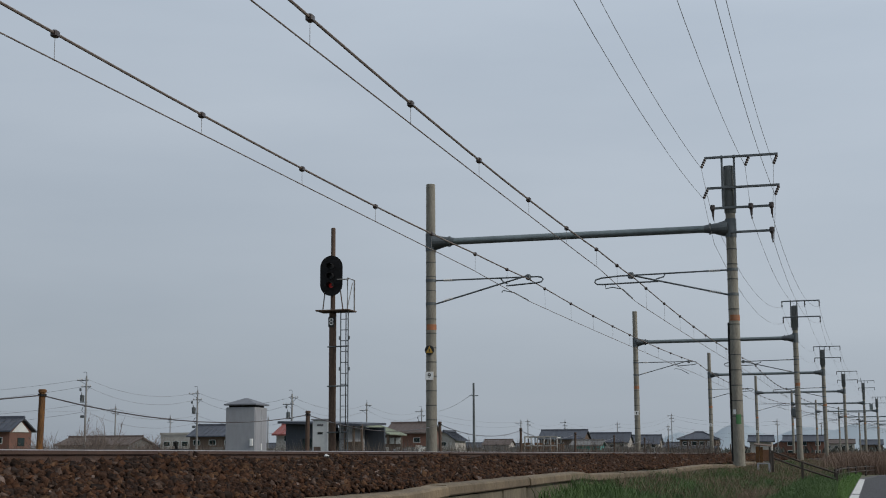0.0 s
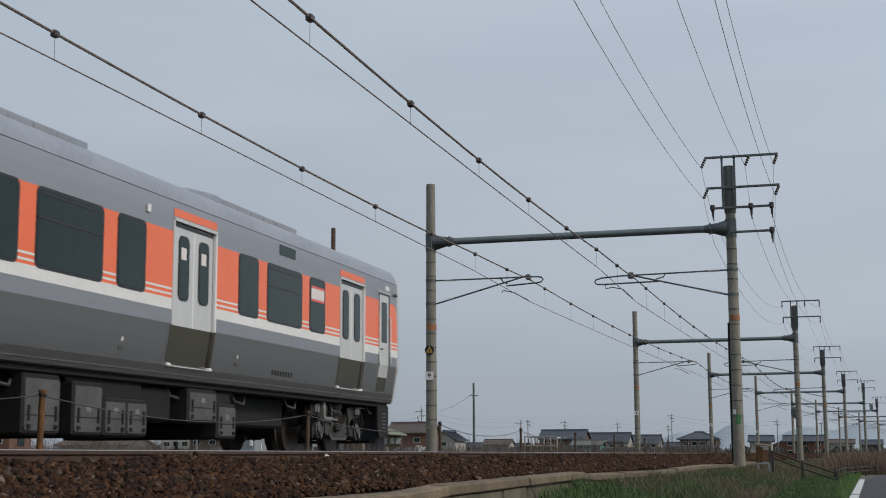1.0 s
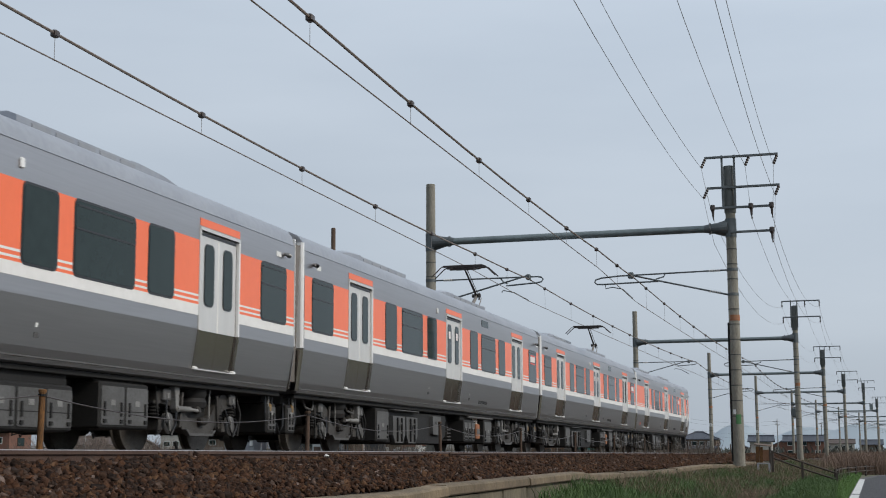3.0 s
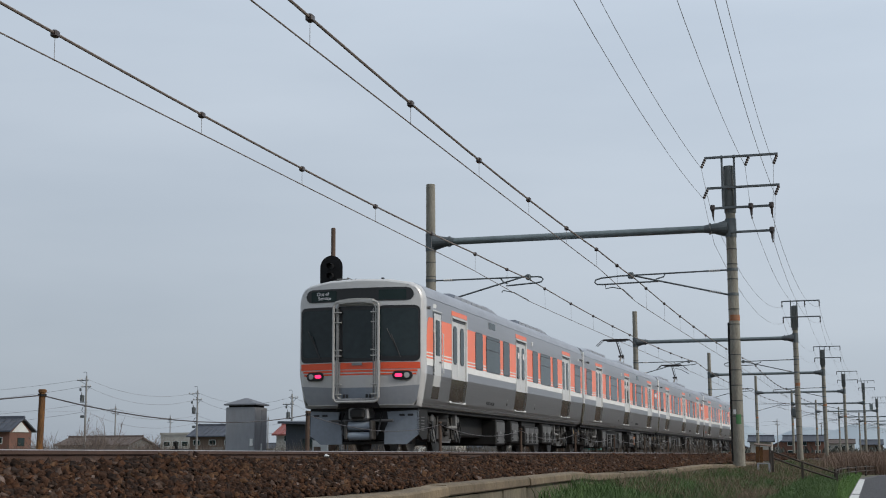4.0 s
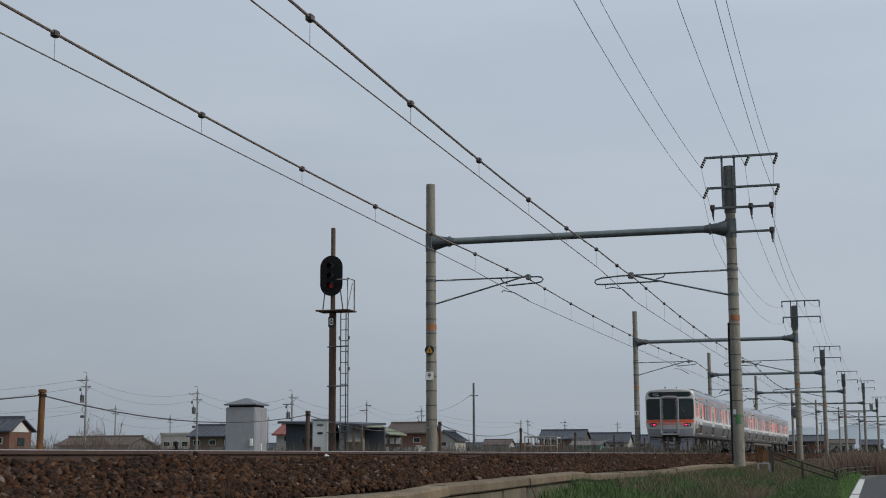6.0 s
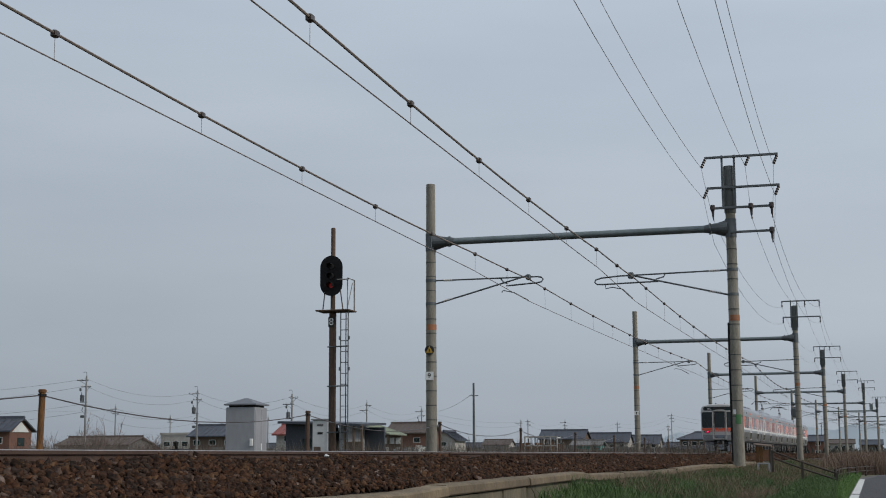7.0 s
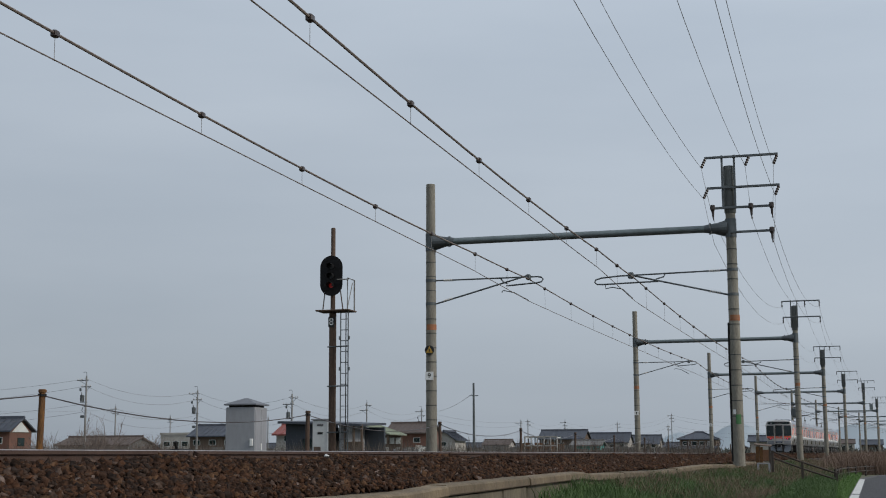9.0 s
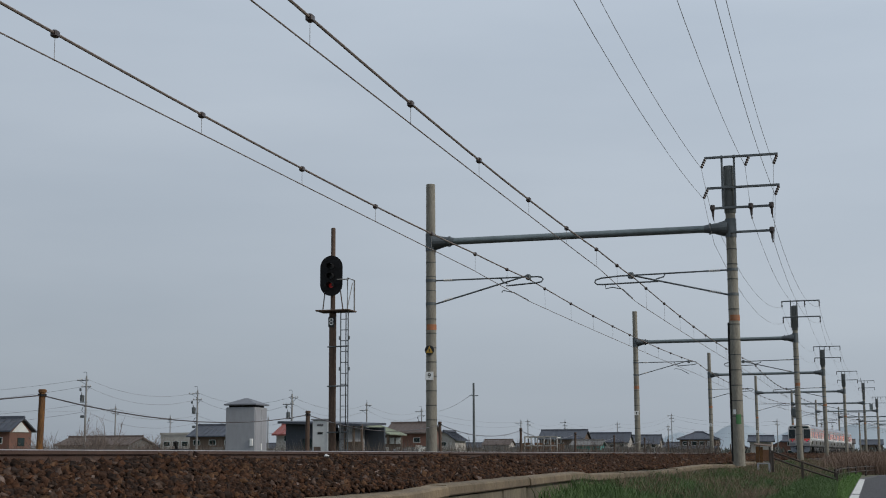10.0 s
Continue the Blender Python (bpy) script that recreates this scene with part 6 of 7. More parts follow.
for q in (-0.2, 0.2):
    part("door_panel", Shape().box(0.424, 0.437, q - 0.19, q + 0.19, 0.3, 2.3, 0.005), M["hut"], hut)
part("handle", Shape().box(0.437, 0.47, -0.04, 0.0, 1.2, 1.4, 0.01), M["sign_white"], hut)
part("meter_box", Shape().box(0.3, 0.38, -0.47, -0.424, 1.32, 1.52, 0.01), M["sign_white"], hut, "small pale box on the front")
cab2 = thing("control_cabinet", pose(-14.62, 39.2, GROUND), "pale painted steel control cabinet beside the signal", "cabinet")
part("body", Shape().box(-0.26, 0.26, -0.2, 0.2, 0, 2.1, 0.012), M["cabinet"], cab2)
part("edge_strip", Shape().box(0.2, 0.262, -0.212, -0.2, 0.05, 2.05, 0.003), M["sign_white"], cab2)
part("vent", Shape().box(-0.12, 0.08, -0.21, -0.2, 1.93, 1.98, 0.002), M["under"], cab2)
part("label_bar", Shape().box(-0.1, 0.06, -0.206, -0.2, 1.68, 1.75), M["under_dark"], cab2)
part("plate", Shape().box(-0.22, 0.0, -0.208, -0.2, 1.05, 1.32, 0.002), M["timber"], cab2)
part("top", Shape().box(-0.3, 0.3, -0.24, 0.24, 2.1, 2.14, 0.008), M["hut"], cab2)
marker = thing("track_marker", on_line(16.3, 2.2, -0.2), "small bent black marker by the rail", "marker")
part("foot", Shape().box(-0.08, 0.08, -0.2, 0.2, 0.0, 0.24, 0.02), M["under_dark"], marker)
part("arm", Shape().tube([(0, -0.1, 0.2), (0, -0.16, 0.33)], 0.02, 8), M["under_dark"], marker)


# ---- houses and sheds beyond the line ----
def gable_house(x0, x1, y, depth, eave, ridge, roof, wall, label, along=True, over=0.55, turn=0.0, hip=0.0):
    """A house with a pitched, thick-edged roof. along: the ridge runs along x."""
    w, cx = x1 - x0, (x0 + x1) / 2
    h = thing("house", pose(cx, y + depth / 2, GROUND, 0, 0, turn), label, "house", "houses beyond the line")
    part("wall", Shape().box(-w / 2, w / 2, -depth / 2, depth / 2, -0.1, eave), wall, h)
    a, b = (w / 2, depth / 2) if along else (depth / 2, w / 2)
    swap = (lambda u, v, z: (u, v, z)) if along else (lambda u, v, z: (v, u, z))
    th = 0.2
    prof = [(-b - over, eave - 0.12), (0, ridge - 0.08), (b + over, eave - 0.12), (b + over, eave - 0.12 + th), (0, ridge + th - 0.08), (-b - over, eave - 0.12 + th)]
    roof_ob = part("roof", Shape().loft([[swap(u, v, z) for v, z in prof] for u in (-a - over * 0.8, a + over * 0.8)]), roof, h)
    part("ridge_cap", Shape().loft([[swap(u, v, ridge + z) for v, z in ((-0.22, 0.05), (0.22, 0.05), (0.16, 0.36), (-0.16, 0.36))] for u in (-a - over * 0.85 + hip, a + over * 0.85 - hip)]), roof, roof_ob)
    n = 0
    nrib = int((2 * a + over * 1.6) / 0.9)
    for k in range(nrib):
        u = -a - over * 0.7 + 0.9 * k + 0.3
        for sgn in (-1, 1):
            p0, p1 = (u, sgn * (b + over), eave - 0.1 + th), (u, sgn * 0.15, ridge + th - 0.1)
            n += 1
            if n <= 60:
                part("roof_rib", Shape().tube([swap(*p0), swap(*p1)], 0.06, 5), roof, roof_ob)
    # gable infill
    part("gable", Shape().loft([[swap(u, v, z) for v, z in ((-b, eave - 0.02), (b, eave - 0.02), (0, ridge - 0.12))] for u in (-a, a)]), wall, h)
    r2 = random.Random(int(abs(x0) * 10 + y))
    # windows towards the line
    nw = max(1, int(w / 2.6))
    for k in range(nw):
        c = -w / 2 + w * (k + 0.5) / nw + r2.uniform(-0.2, 0.2)
        for base in ((0.9,) if eave < 3.6 else (1.0, 2.9 if eave < 4.7 else 3.3)):
            if base + 0.9 > eave:
                continue
            win = part("window", Shape().box(c - 0.6, c + 0.6, -depth / 2 - 0.05, -depth / 2 + 0.02, base, base + 0.85), M["cabinet"], h, "pale aluminium window frame")
            part("pane", Shape().box(c - 0.53, c + 0.53, -depth / 2 - 0.056, -depth / 2 - 0.045, base + 0.07, base + 0.78), M["glass"], win)
    return h


def hip_house(x0, x1, y, depth, eave, ridge, roof, wall, label, over=0.6):
    """A house whose four roof planes rise to a short ridge."""
    w, cx = x1 - x0, (x0 + x1) / 2
    h = thing("house", pose(cx, y + depth / 2, GROUND), label, "house", "houses beyond the line")
    part("wall", Shape().box(-w / 2, w / 2, -depth / 2, depth / 2, -0.1, eave), wall, h)
    a, b = w / 2 + over, depth / 2 + over
    part("roof", Shape().loft([[(-p, -q, z), (p, -q, z), (p, q, z), (-p, q, z)] for p, q, z in ((a, b, eave - 0.1), (a, b, eave + 0.1), (w * 0.1, 0.12, ridge), (w * 0.1 - 0.1, 0.05, ridge + 0.05))]), roof, h)
    part("ridge_cap", Shape().box(-w * 0.1 - 0.3, w * 0.1 + 0.3, -0.2, 0.2, ridge - 0.05, ridge + 0.3, 0.05), roof, h)
    for q in (-1, 1):
        part("hip_cap", Shape().tube([(q * a, -b, eave + 0.14), (q * w * 0.1, -0.1, ridge + 0.1)], 0.16, 6), roof, h)
    part("lean_to", Shape().loft([[(u, -depth / 2 - d, z) for d, z in ((0, 2.9), (1.8, 2.3), (1.8, 2.45), (0, 3.05))] for u in (-a, a)]), roof, h)
    for k, c in enumerate((-0.33, -0.1, 0.12, 0.34)):
        win = part("window", Shape().box(c * w - 0.75, c * w + 0.75, -depth / 2 - 0.06, -depth / 2 + 0.02, 3.2, 4.3), M["cabinet"], h, "pale window frame")
        part("pane", Shape().box(c * w - 0.66, c * w + 0.66, -depth / 2 - 0.07, -depth / 2 - 0.05, 3.3, 4.2), M["plaster"] if k == 3 else M["glass"], win)
    return h


front = gable_house(-120, -104.6, 162.9, 5.2, 4.55, 6.25, M["tile_dark"], M["brick_wall"], "brick house with a dark tiled roof and a white gable", over=0.6)
part("gable_panel", Shape().prism([(-2.05, 4.45), (2.05, 4.45), (0, 5.85)], lambda u, w, d: (7.7 + d, u, w), 0.005, 0.05), M["cabinet"], front, "white plaster gable")
part("gable_sill", Shape().box(7.7, 7.78, -2.6, 2.6, 4.35, 4.46), M["timber"], front)
part("window", Shape().box(7.7, 7.76, -0.7, 0.9, 2.6, 3.7), M["glass"], front, "dark side window")
gable_house(-116, -104, 194, 8, 2.9, 4.1, M["tile_brown"], M["fence"], "low weathered sheet-metal shed")
gable_house(-99.5, -91.5, 206, 8, 4.3, 6.0, M["tile_dark"], M["timber"], "timber house with a broad dark tiled roof")
gable_house(-68.2, -65.2, 166, 6, 3.8, 5.0, M["tile_red"], M["plaster"], "small white house with a red roof")
lean = thing("lean_to_shed", pose(-31.0, 95, GROUND), "open shed with a pale green sheet roof", "shed")
part("roof", Shape().loft([[(-1.2, y, 3.3), (1.1, y, 2.5), (1.12, y, 2.57), (-1.2, y, 3.38)] for y in (-1.6, 2.4)]), M["sheet_green"], lean, "pale green corrugated sheet roof")
for k in range(9):
    part("roof_rib", Shape().tube([(-1.15, -1.55 + 0.48 * k, 3.37), (1.08, -1.55 + 0.48 * k, 2.58)], 0.03, 5), M["sheet_green"], lean)
part("wall", Shape().box(-1.1, 0.9, 1.8, 2.0, -0.1, 2.6), M["timber"], lean, "weathered board wall")
for x in (-1.05, -0.1, 0.85):
    part("post", Shape().box(x - 0.05, x + 0.05, -1.4, -1.3, -0.1, 3.2 - 0.35 * (x + 1.1)), M["timber"], lean)
for k in range(4):
    part("window", Shape().box(-0.9 + 0.46 * k, -0.55 + 0.46 * k, 1.72, 1.78, 1.9, 2.35), M["cabinet"], lean, "pale window frame")
gable_house(-74.2, -67.0, 230, 8, 4.9, 6.6, M["tile_brown"], M["brick_wall"], "house with a brown roof and tan gable")
gable_house(-75.6, -71.2, 264, 8, 4.0, 5.7, M["tile_dark"], M["plaster"], "small house with a dark roof and pale gable", along=False)
gable_house(-63.8, -54.0, 309, 9, 4.6, 6.5, M["tile_dark"], M["timber"], "house with a wide dark tiled roof")
gable_house(-61.5, -50.8, 356, 9, 4.2, 6.5, M["tile_dark"], M["plaster"], "house with blue-black roof tiles and white gables")
gable_house(-53.0, -44.5, 368, 9, 3.8, 6.0, M["tile_dark"], M["plaster"], "house with blue-black tiles and a white gable end")
hip_house(-37.2, -28.3, 351, 9, 4.75, 6.5, M["tile_dark"], M["timber"], "single-storey house under a dark hipped tile roof")
gable_house(-16.4, -12.2, 284, 6, 3.5, 4.5, M["tile_dark"], M["plaster"], "low white building with a dark roof")
gable_house(-11.2, -2.6, 326, 8, 3.8, 5.0, M["tile_dark"], M["brick_wall"], "long tan building with a dark roof")
gable_house(-42.2, -37.6, 231, 5, 2.6, 3.3, M["fence"], M["teal"], "shed with teal sheet walls")
r3 = random.Random(11)
for i in range(30):
    y = r3.uniform(400, 640)
    k = -0.58 + 0.60 * (i + r3.uniform(0.1, 0.9)) / 30
    x = y * k
    w = r3.uniform(7, 12)
    e = r3.uniform(2.8, 5.2)
    gable_house(x, x + w, y, 8, e, e + r3.uniform(1.3, 2.0), M["tile_dark"] if i % 4 else M["tile_brown"], M[("plaster", "timber", "brick_wall", "fence")[i % 4]], "distant house with a dark roof", along=r3.random() < 0.7)

flat = thing("white_building", pose(-142.5, 292, GROUND), "flat-roofed white concrete building", "building", "houses beyond the line")
part("wall", Shape().box(-3.8, 3.8, -4, 4, -0.1, 6.0), M["plaster"], flat)
part("parapet", Shape().box(-3.95, 3.95, -4.15, 4.15, 6.0, 6.5), M["plaster"], flat)
for k in range(3):
    w = part("window", Shape().box(-3.0 + 2.2 * k, -1.4 + 2.2 * k, -4.06, -3.98, 3.4, 4.6), M["cabinet"], flat)
    part("pane", Shape().box(-2.9 + 2.2 * k, -1.5 + 2.2 * k, -4.075, -4.055, 3.5, 4.5), M["glass"], w)

shed = thing("flat_shed", pose(-29.35, 81, GROUND), "dark sheet-metal shed with a flat overhanging roof", "shed")
part("wall", Shape().box(-2.5, -0.6, -2, 2, -0.1, 3.0), M["dark_metal"], shed, "dark blue-grey sheet wall")
part("wall", Shape().box(0.75, 1.25, -1.6, 2, -0.1, 2.95), M["hut"], shed, "blue-grey sheet wall")
part("back_wall", Shape().box(-0.6, 2.5, 1.7, 2, -0.1, 2.8), M["dark_metal"], shed)
part("low_wall", Shape().box(1.3, 2.4, -2.0, -1.9, -0.1, 1.9), M["timber"], shed, "weathered timber wall")
part("roof", Shape().loft([[(-2.8, y, 3.0 + d), (2.45, y, 2.8 + d), (2.45, y, 2.93 + d), (-2.8, y, 3.14 + d)] for y, d in ((-2.6, 0.0), (2.3, 0.15))]), M["tile_dark"], shed)
part("window", Shape().box(-1.4, -0.75, -2.05, -1.98, 1.5, 2.1), M["glass"], shed)
for x in (0.1, 1.35, 1.9, 2.4):
    part("post", Shape().box(x - 0.06, x + 0.06, -2.3, -2.18, -0.1, 2.9), M["timber"], shed)

rack = thing("metal_rack", pose(-22.0, 107, GROUND), "pale weathered steel frame in five bays over boards", "rack")
for dy, m in ((0.0, "plaster"), (1.5, "galv")):
    for z in (1.78, 2.46):
        part("rail", Shape().box(-1.3, 1.3, dy - 0.05, dy + 0.05, z - 0.05, z + 0.05, 0.01), M[m], rack)
    for k in range(6):
        part("upright", Shape().box(-1.3 + 0.51 * k, -1.22 + 0.51 * k, dy - 0.05, dy + 0.05, -0.1, 2.46, 0.01), M[m], rack)
for x in (-1.26, 1.26):
    part("tie", Shape().box(x - 0.04, x + 0.04, 0, 1.5, 2.36, 2.44), M["cabinet"], rack)
for k in range(9):
    part("board", Shape().box(-1.7 + 0.39 * k, -1.33 + 0.39 * k, 0.3, 0.36, -0.1, 1.95 + 0.1 * math.sin(k * 2.3)), M["board_brown"], rack, "brown board")

# pale low fence and a bent chute near the sheds
fence = thing("board_fence", pose(-30.2, 88, GROUND), "pale weathered board fence", "fence")
for k in range(16):
    part("board", Shape().box(0.25 * k, 0.25 * k + 0.22, 0, 0.03, -0.1, 1.5 + 0.15 * math.sin(k * 2.1)), M["plaster"] if k % 3 else M["hut"], fence)
chute = thing("sheet_pile", pose(-26.8, 89.5, GROUND), "pale sheets stacked aslant by the sheds", "sheets")
for k in range(4):
    part("sheet", Shape().loft([[(-0.9 + 0.25 * k, y, 0.0), (-0.86 + 0.25 * k, y, 0.0), (0.0 + 0.25 * k, y, 1.75 - 0.12 * k), (-0.06 + 0.25 * k, y, 1.75 - 0.12 * k)] for y in (0.1 * k, 0.1 * k + 1.4)]), M["cabinet"] if k % 2 else M["plaster"], chute)
wallf = thing("sheet_fence", pose(0, 0, 0), "grey weathered sheet fence along the fields", "fence")
for k in range(46):
    x0 = -88 + 1.5 * k
    part("sheet", Shape().box(x0, x0 + 1.46, 150 + 0.35 * k, 150.05 + 0.35 * k, GROUND - 0.05, GROUND + 2.0 + 0.5 * math.sin(k * 0.9) * math.sin(k * 0.37)), M["fence"], wallf)


# ---- utility poles with their lines ----
def utility_pole(x, y, h, arms=2, transformer=False, turn=0.0):
    u = thing("utility_pole", pose(x, y, GROUND, 0, 0, turn), "grey concrete utility pole with cross-arms" + (" and a transformer" if transformer else ""), "utility pole", "utility poles")
    h -= 0.45
    part("pole", Shape().tube([(0, 0, -0.2), (0, 0, h)], [0.17, 0.10], 10), M["pole_grey"], u, "", True)
    part("top_pin", Shape().tube([(0, 0, h - 0.1), (0, 0, h + 0.45), (-0.12, 0, h + 0.55), (-0.5, 0, h + 0.5)] if transformer else [(0, 0, h - 0.1), (0, 0, h + 0.4)], 0.03, 6), M["galv_dark"], u)
    for k in range(arms):
        z = h - 0.55 - 0.85 * k
        x0, x1 = ((-1.35, 0.3), (-0.7, 0.7), (-0.3, 0.9))[(k + int(abs(x))) % 3]
        arm = part("cross_arm", Shape().box(x0, x1, -0.05, 0.05, z - 0.05, z + 0.05), M["galv_dark"], u)
        part("arm_brace", Shape().tube([(0.0, 0.0, z - 0.6), ((x0 if -x0 > x1 else x1) * 0.7, 0, z - 0.04)], 0.025, 5), M["galv_dark"], arm)
        for f in (0.06, 0.36, 0.68, 0.94):
            xx = x0 + (x1 - x0) * f
            part("insulator", insulator((xx, 0, z + 0.05), (xx, 0, z + 0.26), 0.06, 2), M["insul_white"], arm)
    for k in range(9):
        q = 0.2 if k % 2 else -0.2
        part("step_bolt", Shape().tube([(0, 0, 2.6 + 0.75 * k), (q, 0, 2.6 + 0.75 * k)], 0.018, 4), M["galv_dark"], u)
    if transformer:
        part("transformer", Shape().tube([(-0.55, 0, h - 3.3), (-0.55, 0, h - 3.25), (-0.55, 0, h - 2.5), (-0.55, 0, h - 2.42)], [0.18, 0.27, 0.27, 0.16], 12), M["galv_dark"], u, "grey pole transformer", True)
        part("bushing", insulator((-0.62, 0, h - 2.42), (-0.68, 0, h - 2.1), 0.06, 2), M["insul"], u)
        part("bracket", Shape().box(-0.85, 0.2, -0.06, 0.06, h - 3.42, h - 3.33), M["galv_dark"], u)
        part("cut_out", Shape().box(-0.95, -0.72, -0.1, 0.1, h - 1.95, h - 1.55, 0.04), M["galv_dark"], u)
        part("cable_loop", Shape().tube([(-0.08, 0.1, h - 3.9), (-0.45, 0.1, h - 4.0), (-0.6, 0.1, h - 4.4), (-0.4, 0.1, h - 4.75), (-0.08, 0.1, h - 4.8)], 0.035, 6), M["under_dark"], u)
        part("junction_box", Shape().box(-0.7, -0.25, -0.15, 0.15, h - 5.4, h - 5.05, 0.05), M["galv_dark"], u)
    return Vector((x, y, GROUND + h))


def span(a, b, dip, drop, r=0.018):
    pts = [a.lerp(b, k / 16) - Vector((0, 0, drop + dip * 4 * (k / 16) * (1 - k / 16))) for k in range(17)]
    solid("power_line", Shape().tube(pts, r, 5), M["wire_thin"], "sagging power line between utility poles", "wire", "power lines")


up = [utility_pole(-140, 160, 11, 2), utility_pole(-93.6, 163, 12, 2, True), utility_pole(-87.8, 184, 11, 2, True), utility_pole(-71.7, 180, 10, 2, True),
      utility_pole(-80.5, 238, 11, 2), utility_pole(-81.2, 275, 11, 2, True), utility_pole(-79.5, 370, 11, 2), utility_pole(-72.4, 386, 11, 3), utility_pole(-61.8, 413, 11, 2),
      utility_pole(-48.9, 440, 14, 3), utility_pole(-15.5, 402, 11, 2), utility_pole(-4.0, 440, 11, 2)]
for a, b in zip(up, up[1:]):
    for drop, dip in ((0.35, 1.3), (1.3, 1.5), (3.6, 1.2), (4.6, 1.4)):
        span(a, b, dip, drop)
extra = [utility_pole(-129.8, 237, 11, 2), utility_pole(-150, 300, 11, 2), utility_pole(-117, 280, 10, 1), utility_pole(-66, 300, 9, 1), utility_pole(-46.5, 409, 10, 2)]
span(extra[0], extra[1], 1.0, 0.4)
span(up[0], extra[0], 1.4, 0.5)
span(extra[0], extra[2], 1.4, 0.5)
mastp = thing("thin_mast", pose(-38.3, 150, GROUND), "thin dark steel pole by the fields", "pole")
part("pole", Shape().tube([(0, 0, -0.2), (0, 0, 9.0)], [0.16, 0.11], 10), M["galv_dark"], mastp)
part("arm", Shape().box(-0.5, 0.5, -0.04, 0.04, 7.55, 7.63), M["galv_dark"], mastp)
span(Vector((-38.3, 150, GROUND + 7.9)), up[5], 1.2, 0.0)

# ---- bare shrubs and weeds behind the tracks ----
r4 = random.Random(5)


def bare_shrub(x, y, h):
    sh = Shape()
    def grow(p, d, ln, r, level):
        q = p + d * ln
        mid = p.lerp(q, 0.5) + Vector((r4.uniform(-1, 1), r4.uniform(-1, 1), 0)) * ln * 0.07
        sh.tube([p, mid, q], [r, r * 0.8, r * 0.6], 4, False)
        if level:
            for _ in range(r4.randint(2, 3)):
                nd = (d + Vector((r4.uniform(-1, 1), r4.uniform(-1, 1), r4.uniform(-0.2, 0.7))) * 0.62).normalized()
                grow(p.lerp(q, r4.uniform(0.35, 1.0)), nd, ln * r4.uniform(0.5, 0.8), r * 0.6, level - 1)
    for _ in range(r4.randint(3, 5)):
        grow(Vector((0, 0, -0.05)), Vector((r4.uniform(-0.4, 0.4), r4.uniform(-0.4, 0.4), 1)).normalized(), h * 0.42, 0.0078 * h, 3)
    solid("bare_shrub", sh, M["twig"], "leafless thin-stemmed shrub in the field", "shrub", "bare shrubs", m=pose(x, y, GROUND))


for k in range(64):
    f = k / 63
    y = r4.uniform(60, 84)
    bare_shrub(y * (-0.625 + 0.125 * f + r4.uniform(-0.01, 0.01)), y, r4.uniform(2.0, 3.3) * (1.15 if 0.3 < f < 0.55 else 0.85))
for k in range(10):
    y = r4.uniform(95, 150)
    bare_shrub(y * (-0.36 + 0.022 * k), y, r4.uniform(1.8, 2.6))
n = 26000
wy = 52 + 90 * rng.random(n)
wx = wy * (-0.64 + 0.56 * rng.random(n))
blades("field_weeds", np.stack([wx, wy, np.full(n, GROUND)], 1), 1.45, 0.03, 0.22, M["weed_grey"], "grey-brown withered weeds in the fields", rng, "weeds")
n = 5000
wy = 300 + 330 * rng.random(n)
wx = wy * (-0.62 + 0.68 * rng.random(n))
blades("far_thicket", np.stack([wx, wy, np.full(n, GROUND)], 1), 2.6, 0.9, 0.5, M["far_tree"], "low dark hedges and trees among the houses", rng, "trees")

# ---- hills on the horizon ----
for base_y, peaks, name in ((3300, ((-350, 46, 60), (-215, 64, 85), (-60, 54, 110), (60, 60, 120), (190, 50, 150), (-900, 24, 300)), "far hill range with haze put into its blue colour"),):
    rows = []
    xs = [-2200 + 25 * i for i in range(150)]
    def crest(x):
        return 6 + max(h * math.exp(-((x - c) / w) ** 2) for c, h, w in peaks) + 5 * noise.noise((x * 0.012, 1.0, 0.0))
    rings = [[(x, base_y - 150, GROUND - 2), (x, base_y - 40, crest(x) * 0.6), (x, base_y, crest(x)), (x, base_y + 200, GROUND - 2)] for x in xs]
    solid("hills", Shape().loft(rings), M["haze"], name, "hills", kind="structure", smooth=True)

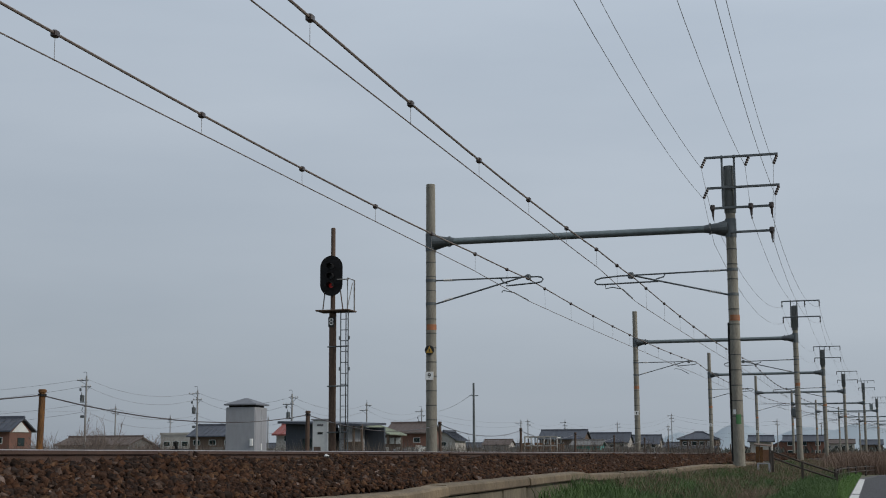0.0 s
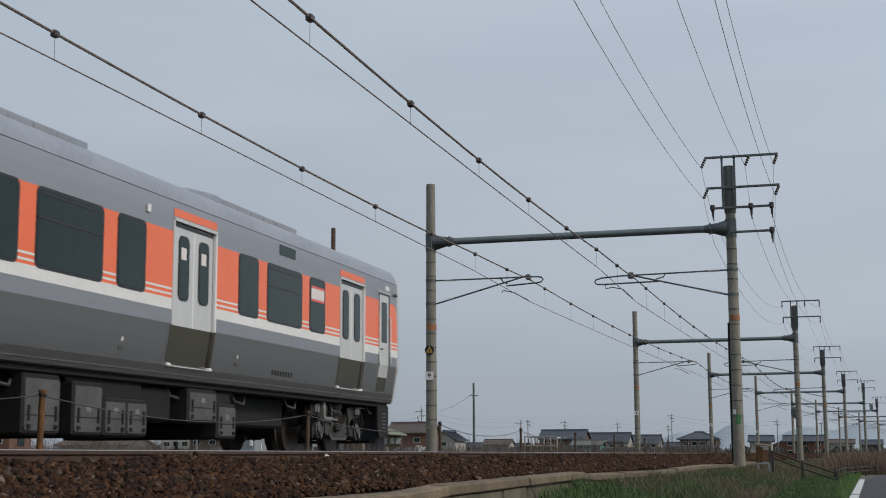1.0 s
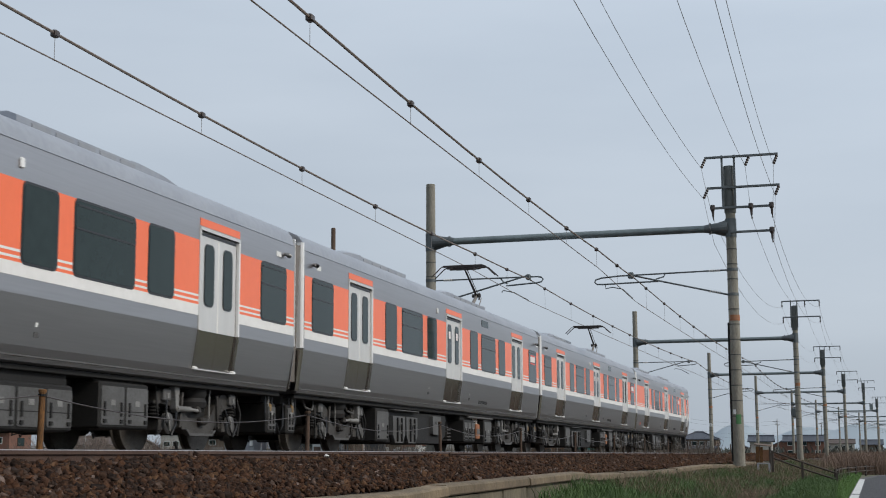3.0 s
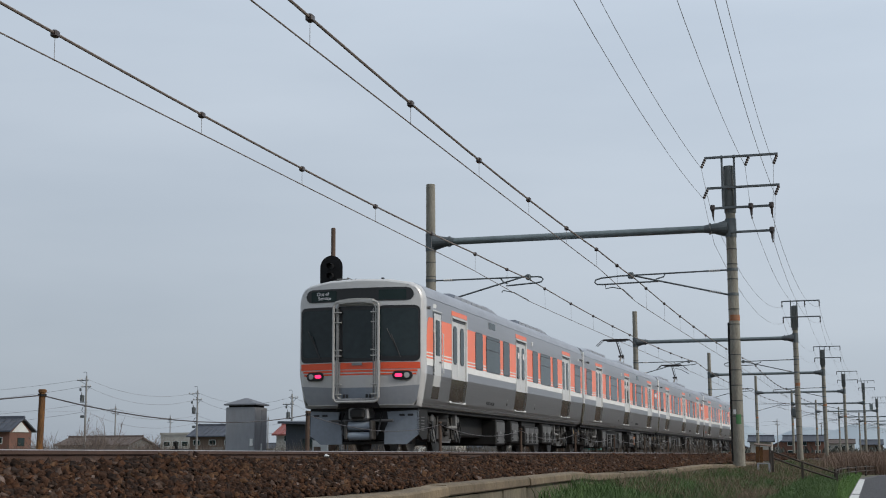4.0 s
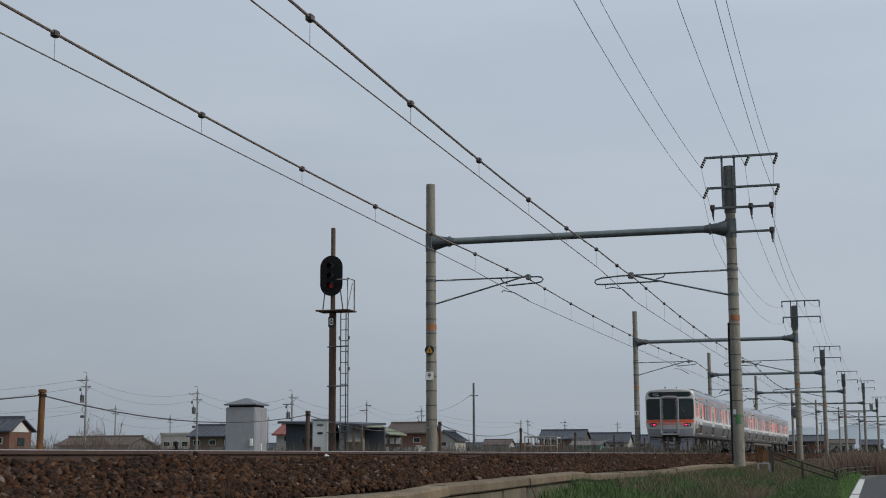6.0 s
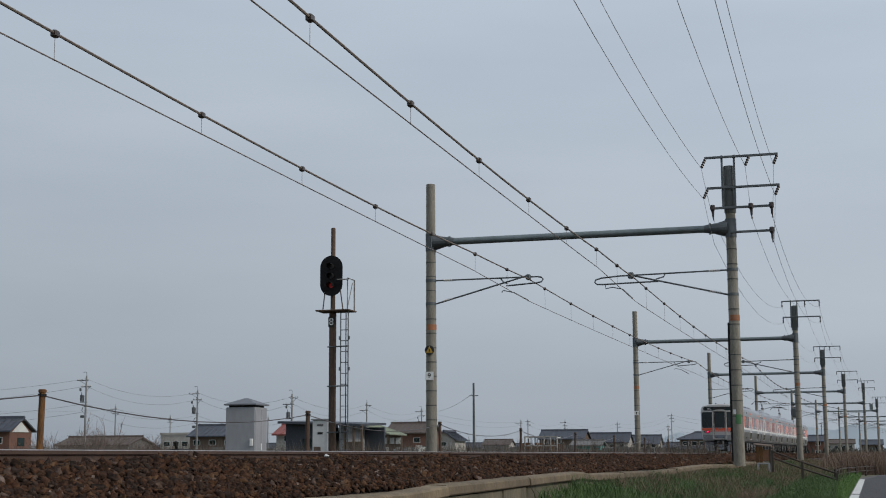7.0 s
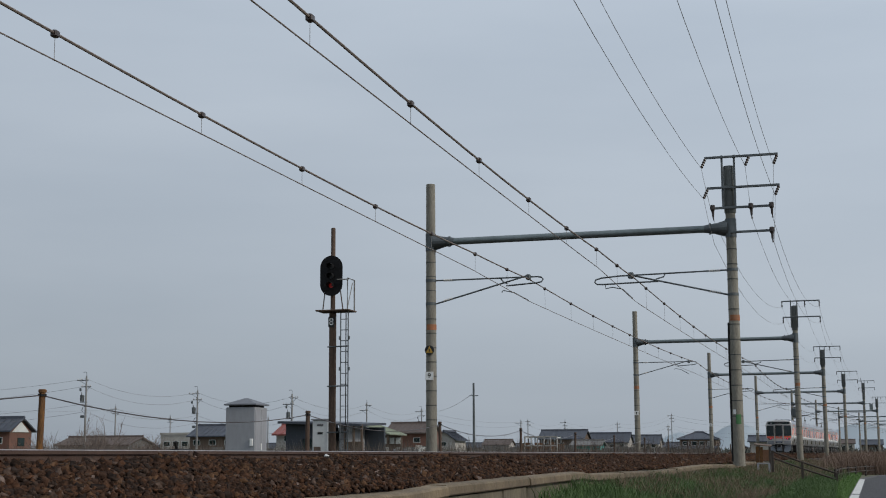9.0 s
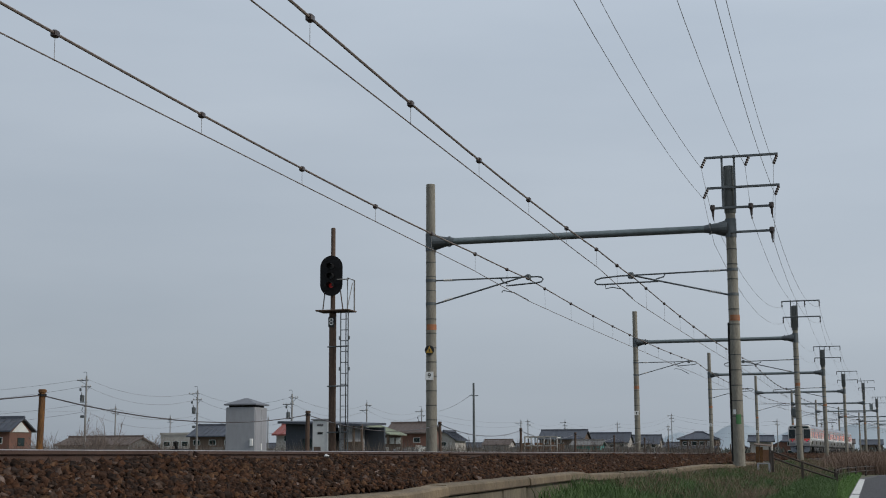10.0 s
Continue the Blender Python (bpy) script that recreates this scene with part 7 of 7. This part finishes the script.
# ---- railing and small box by the wall ----
box = thing("timber_stand", pose(-2.55, 52.3, -0.5), "weathered yellow-brown timber stand with a lid on pale legs", "stand")
for x in (-0.2, 0.2):
    part("leg", Shape().box(x - 0.035, x + 0.035, -0.05, 0.05, -0.35, 0.12, 0.008), M["hut"], box)
part("crossbar", Shape().box(-0.22, 0.22, -0.06, 0.0, 0.08, 0.13, 0.008), M["hut"], box)
for k in range(2):
    part("board", Shape().box(-0.26 + 0.13 * k, -0.14 + 0.13 * k, -0.03, 0.03, 0.14, 0.72 - 0.02 * k, 0.008), M["old_post"], box)
part("back_board", Shape().box(-0.02, 0.2, 0.12, 0.15, 0.2, 0.6, 0.008), M["board_brown"], box)
part("stile", Shape().box(0.2, 0.27, -0.04, 0.04, -0.3, 0.7, 0.008), M["dark_timber"], box)
part("lid", Shape().loft([[(-0.3, y, 0.76 + d), (0.3, y, 0.7 + d), (0.3, y, 0.73 + d), (-0.3, y, 0.79 + d)] for y, d in ((-0.12, 0), (0.2, 0.05))]), M["timber"], box)
hr = thing("step_railing", pose(0, 0, 0), "dark weathered handrail down the grassy bank", "railing")
RP = [(-2.05, 0.06, -0.55), (-1.1, -0.3, -0.85), (-0.02, -0.66, -1.12)]
for x, zt, zb in RP:
    part("post", Shape().box(x - 0.04, x + 0.04, 48.02, 48.1, zb - 0.1, zt, 0.006), M["dark_timber"], hr)
for drop in (0.03, 0.24):
    part("handrail", Shape().tube([(x, 48.06, zt - drop) for x, zt, _ in RP], 0.028, 8), M["dark_timber"], hr)

# ---- small litter and a dry stalk on the shoulder ----
for x, y, z, r in ((-4.9, 13.25, -0.09, 0.03), (-4.72, 18.4, -0.165, 0.03)):
    lt = Shape().tube([(-r, 0, 0), (-r * 0.4, r * 0.2, r * 0.5), (r * 0.3, -r * 0.1, r * 0.3), (r, 0, r * 0.1)], [r * 0.2, r * 0.6, r * 0.5, r * 0.15], 6)
    solid("litter", lt, M["sign_white"], "small crumpled white scrap on the stones", "litter", m=pose(x, y, z + 0.02))
stalk = Shape()
for k in range(7):
    a = 0.9 * k
    stalk.tube([(0, 0, 0), (0.02 * math.cos(a), 0.02 * math.sin(a), 0.06), (0.07 * math.cos(a), 0.07 * math.sin(a), 0.12 + 0.012 * k)], [0.004, 0.003, 0.0015], 5, False)
solid("dry_stalk", stalk, M["dry_grass"], "pale dry weed stalk among the stones", "weed", m=pose(-4.2, 11.9, -0.41))

motions()
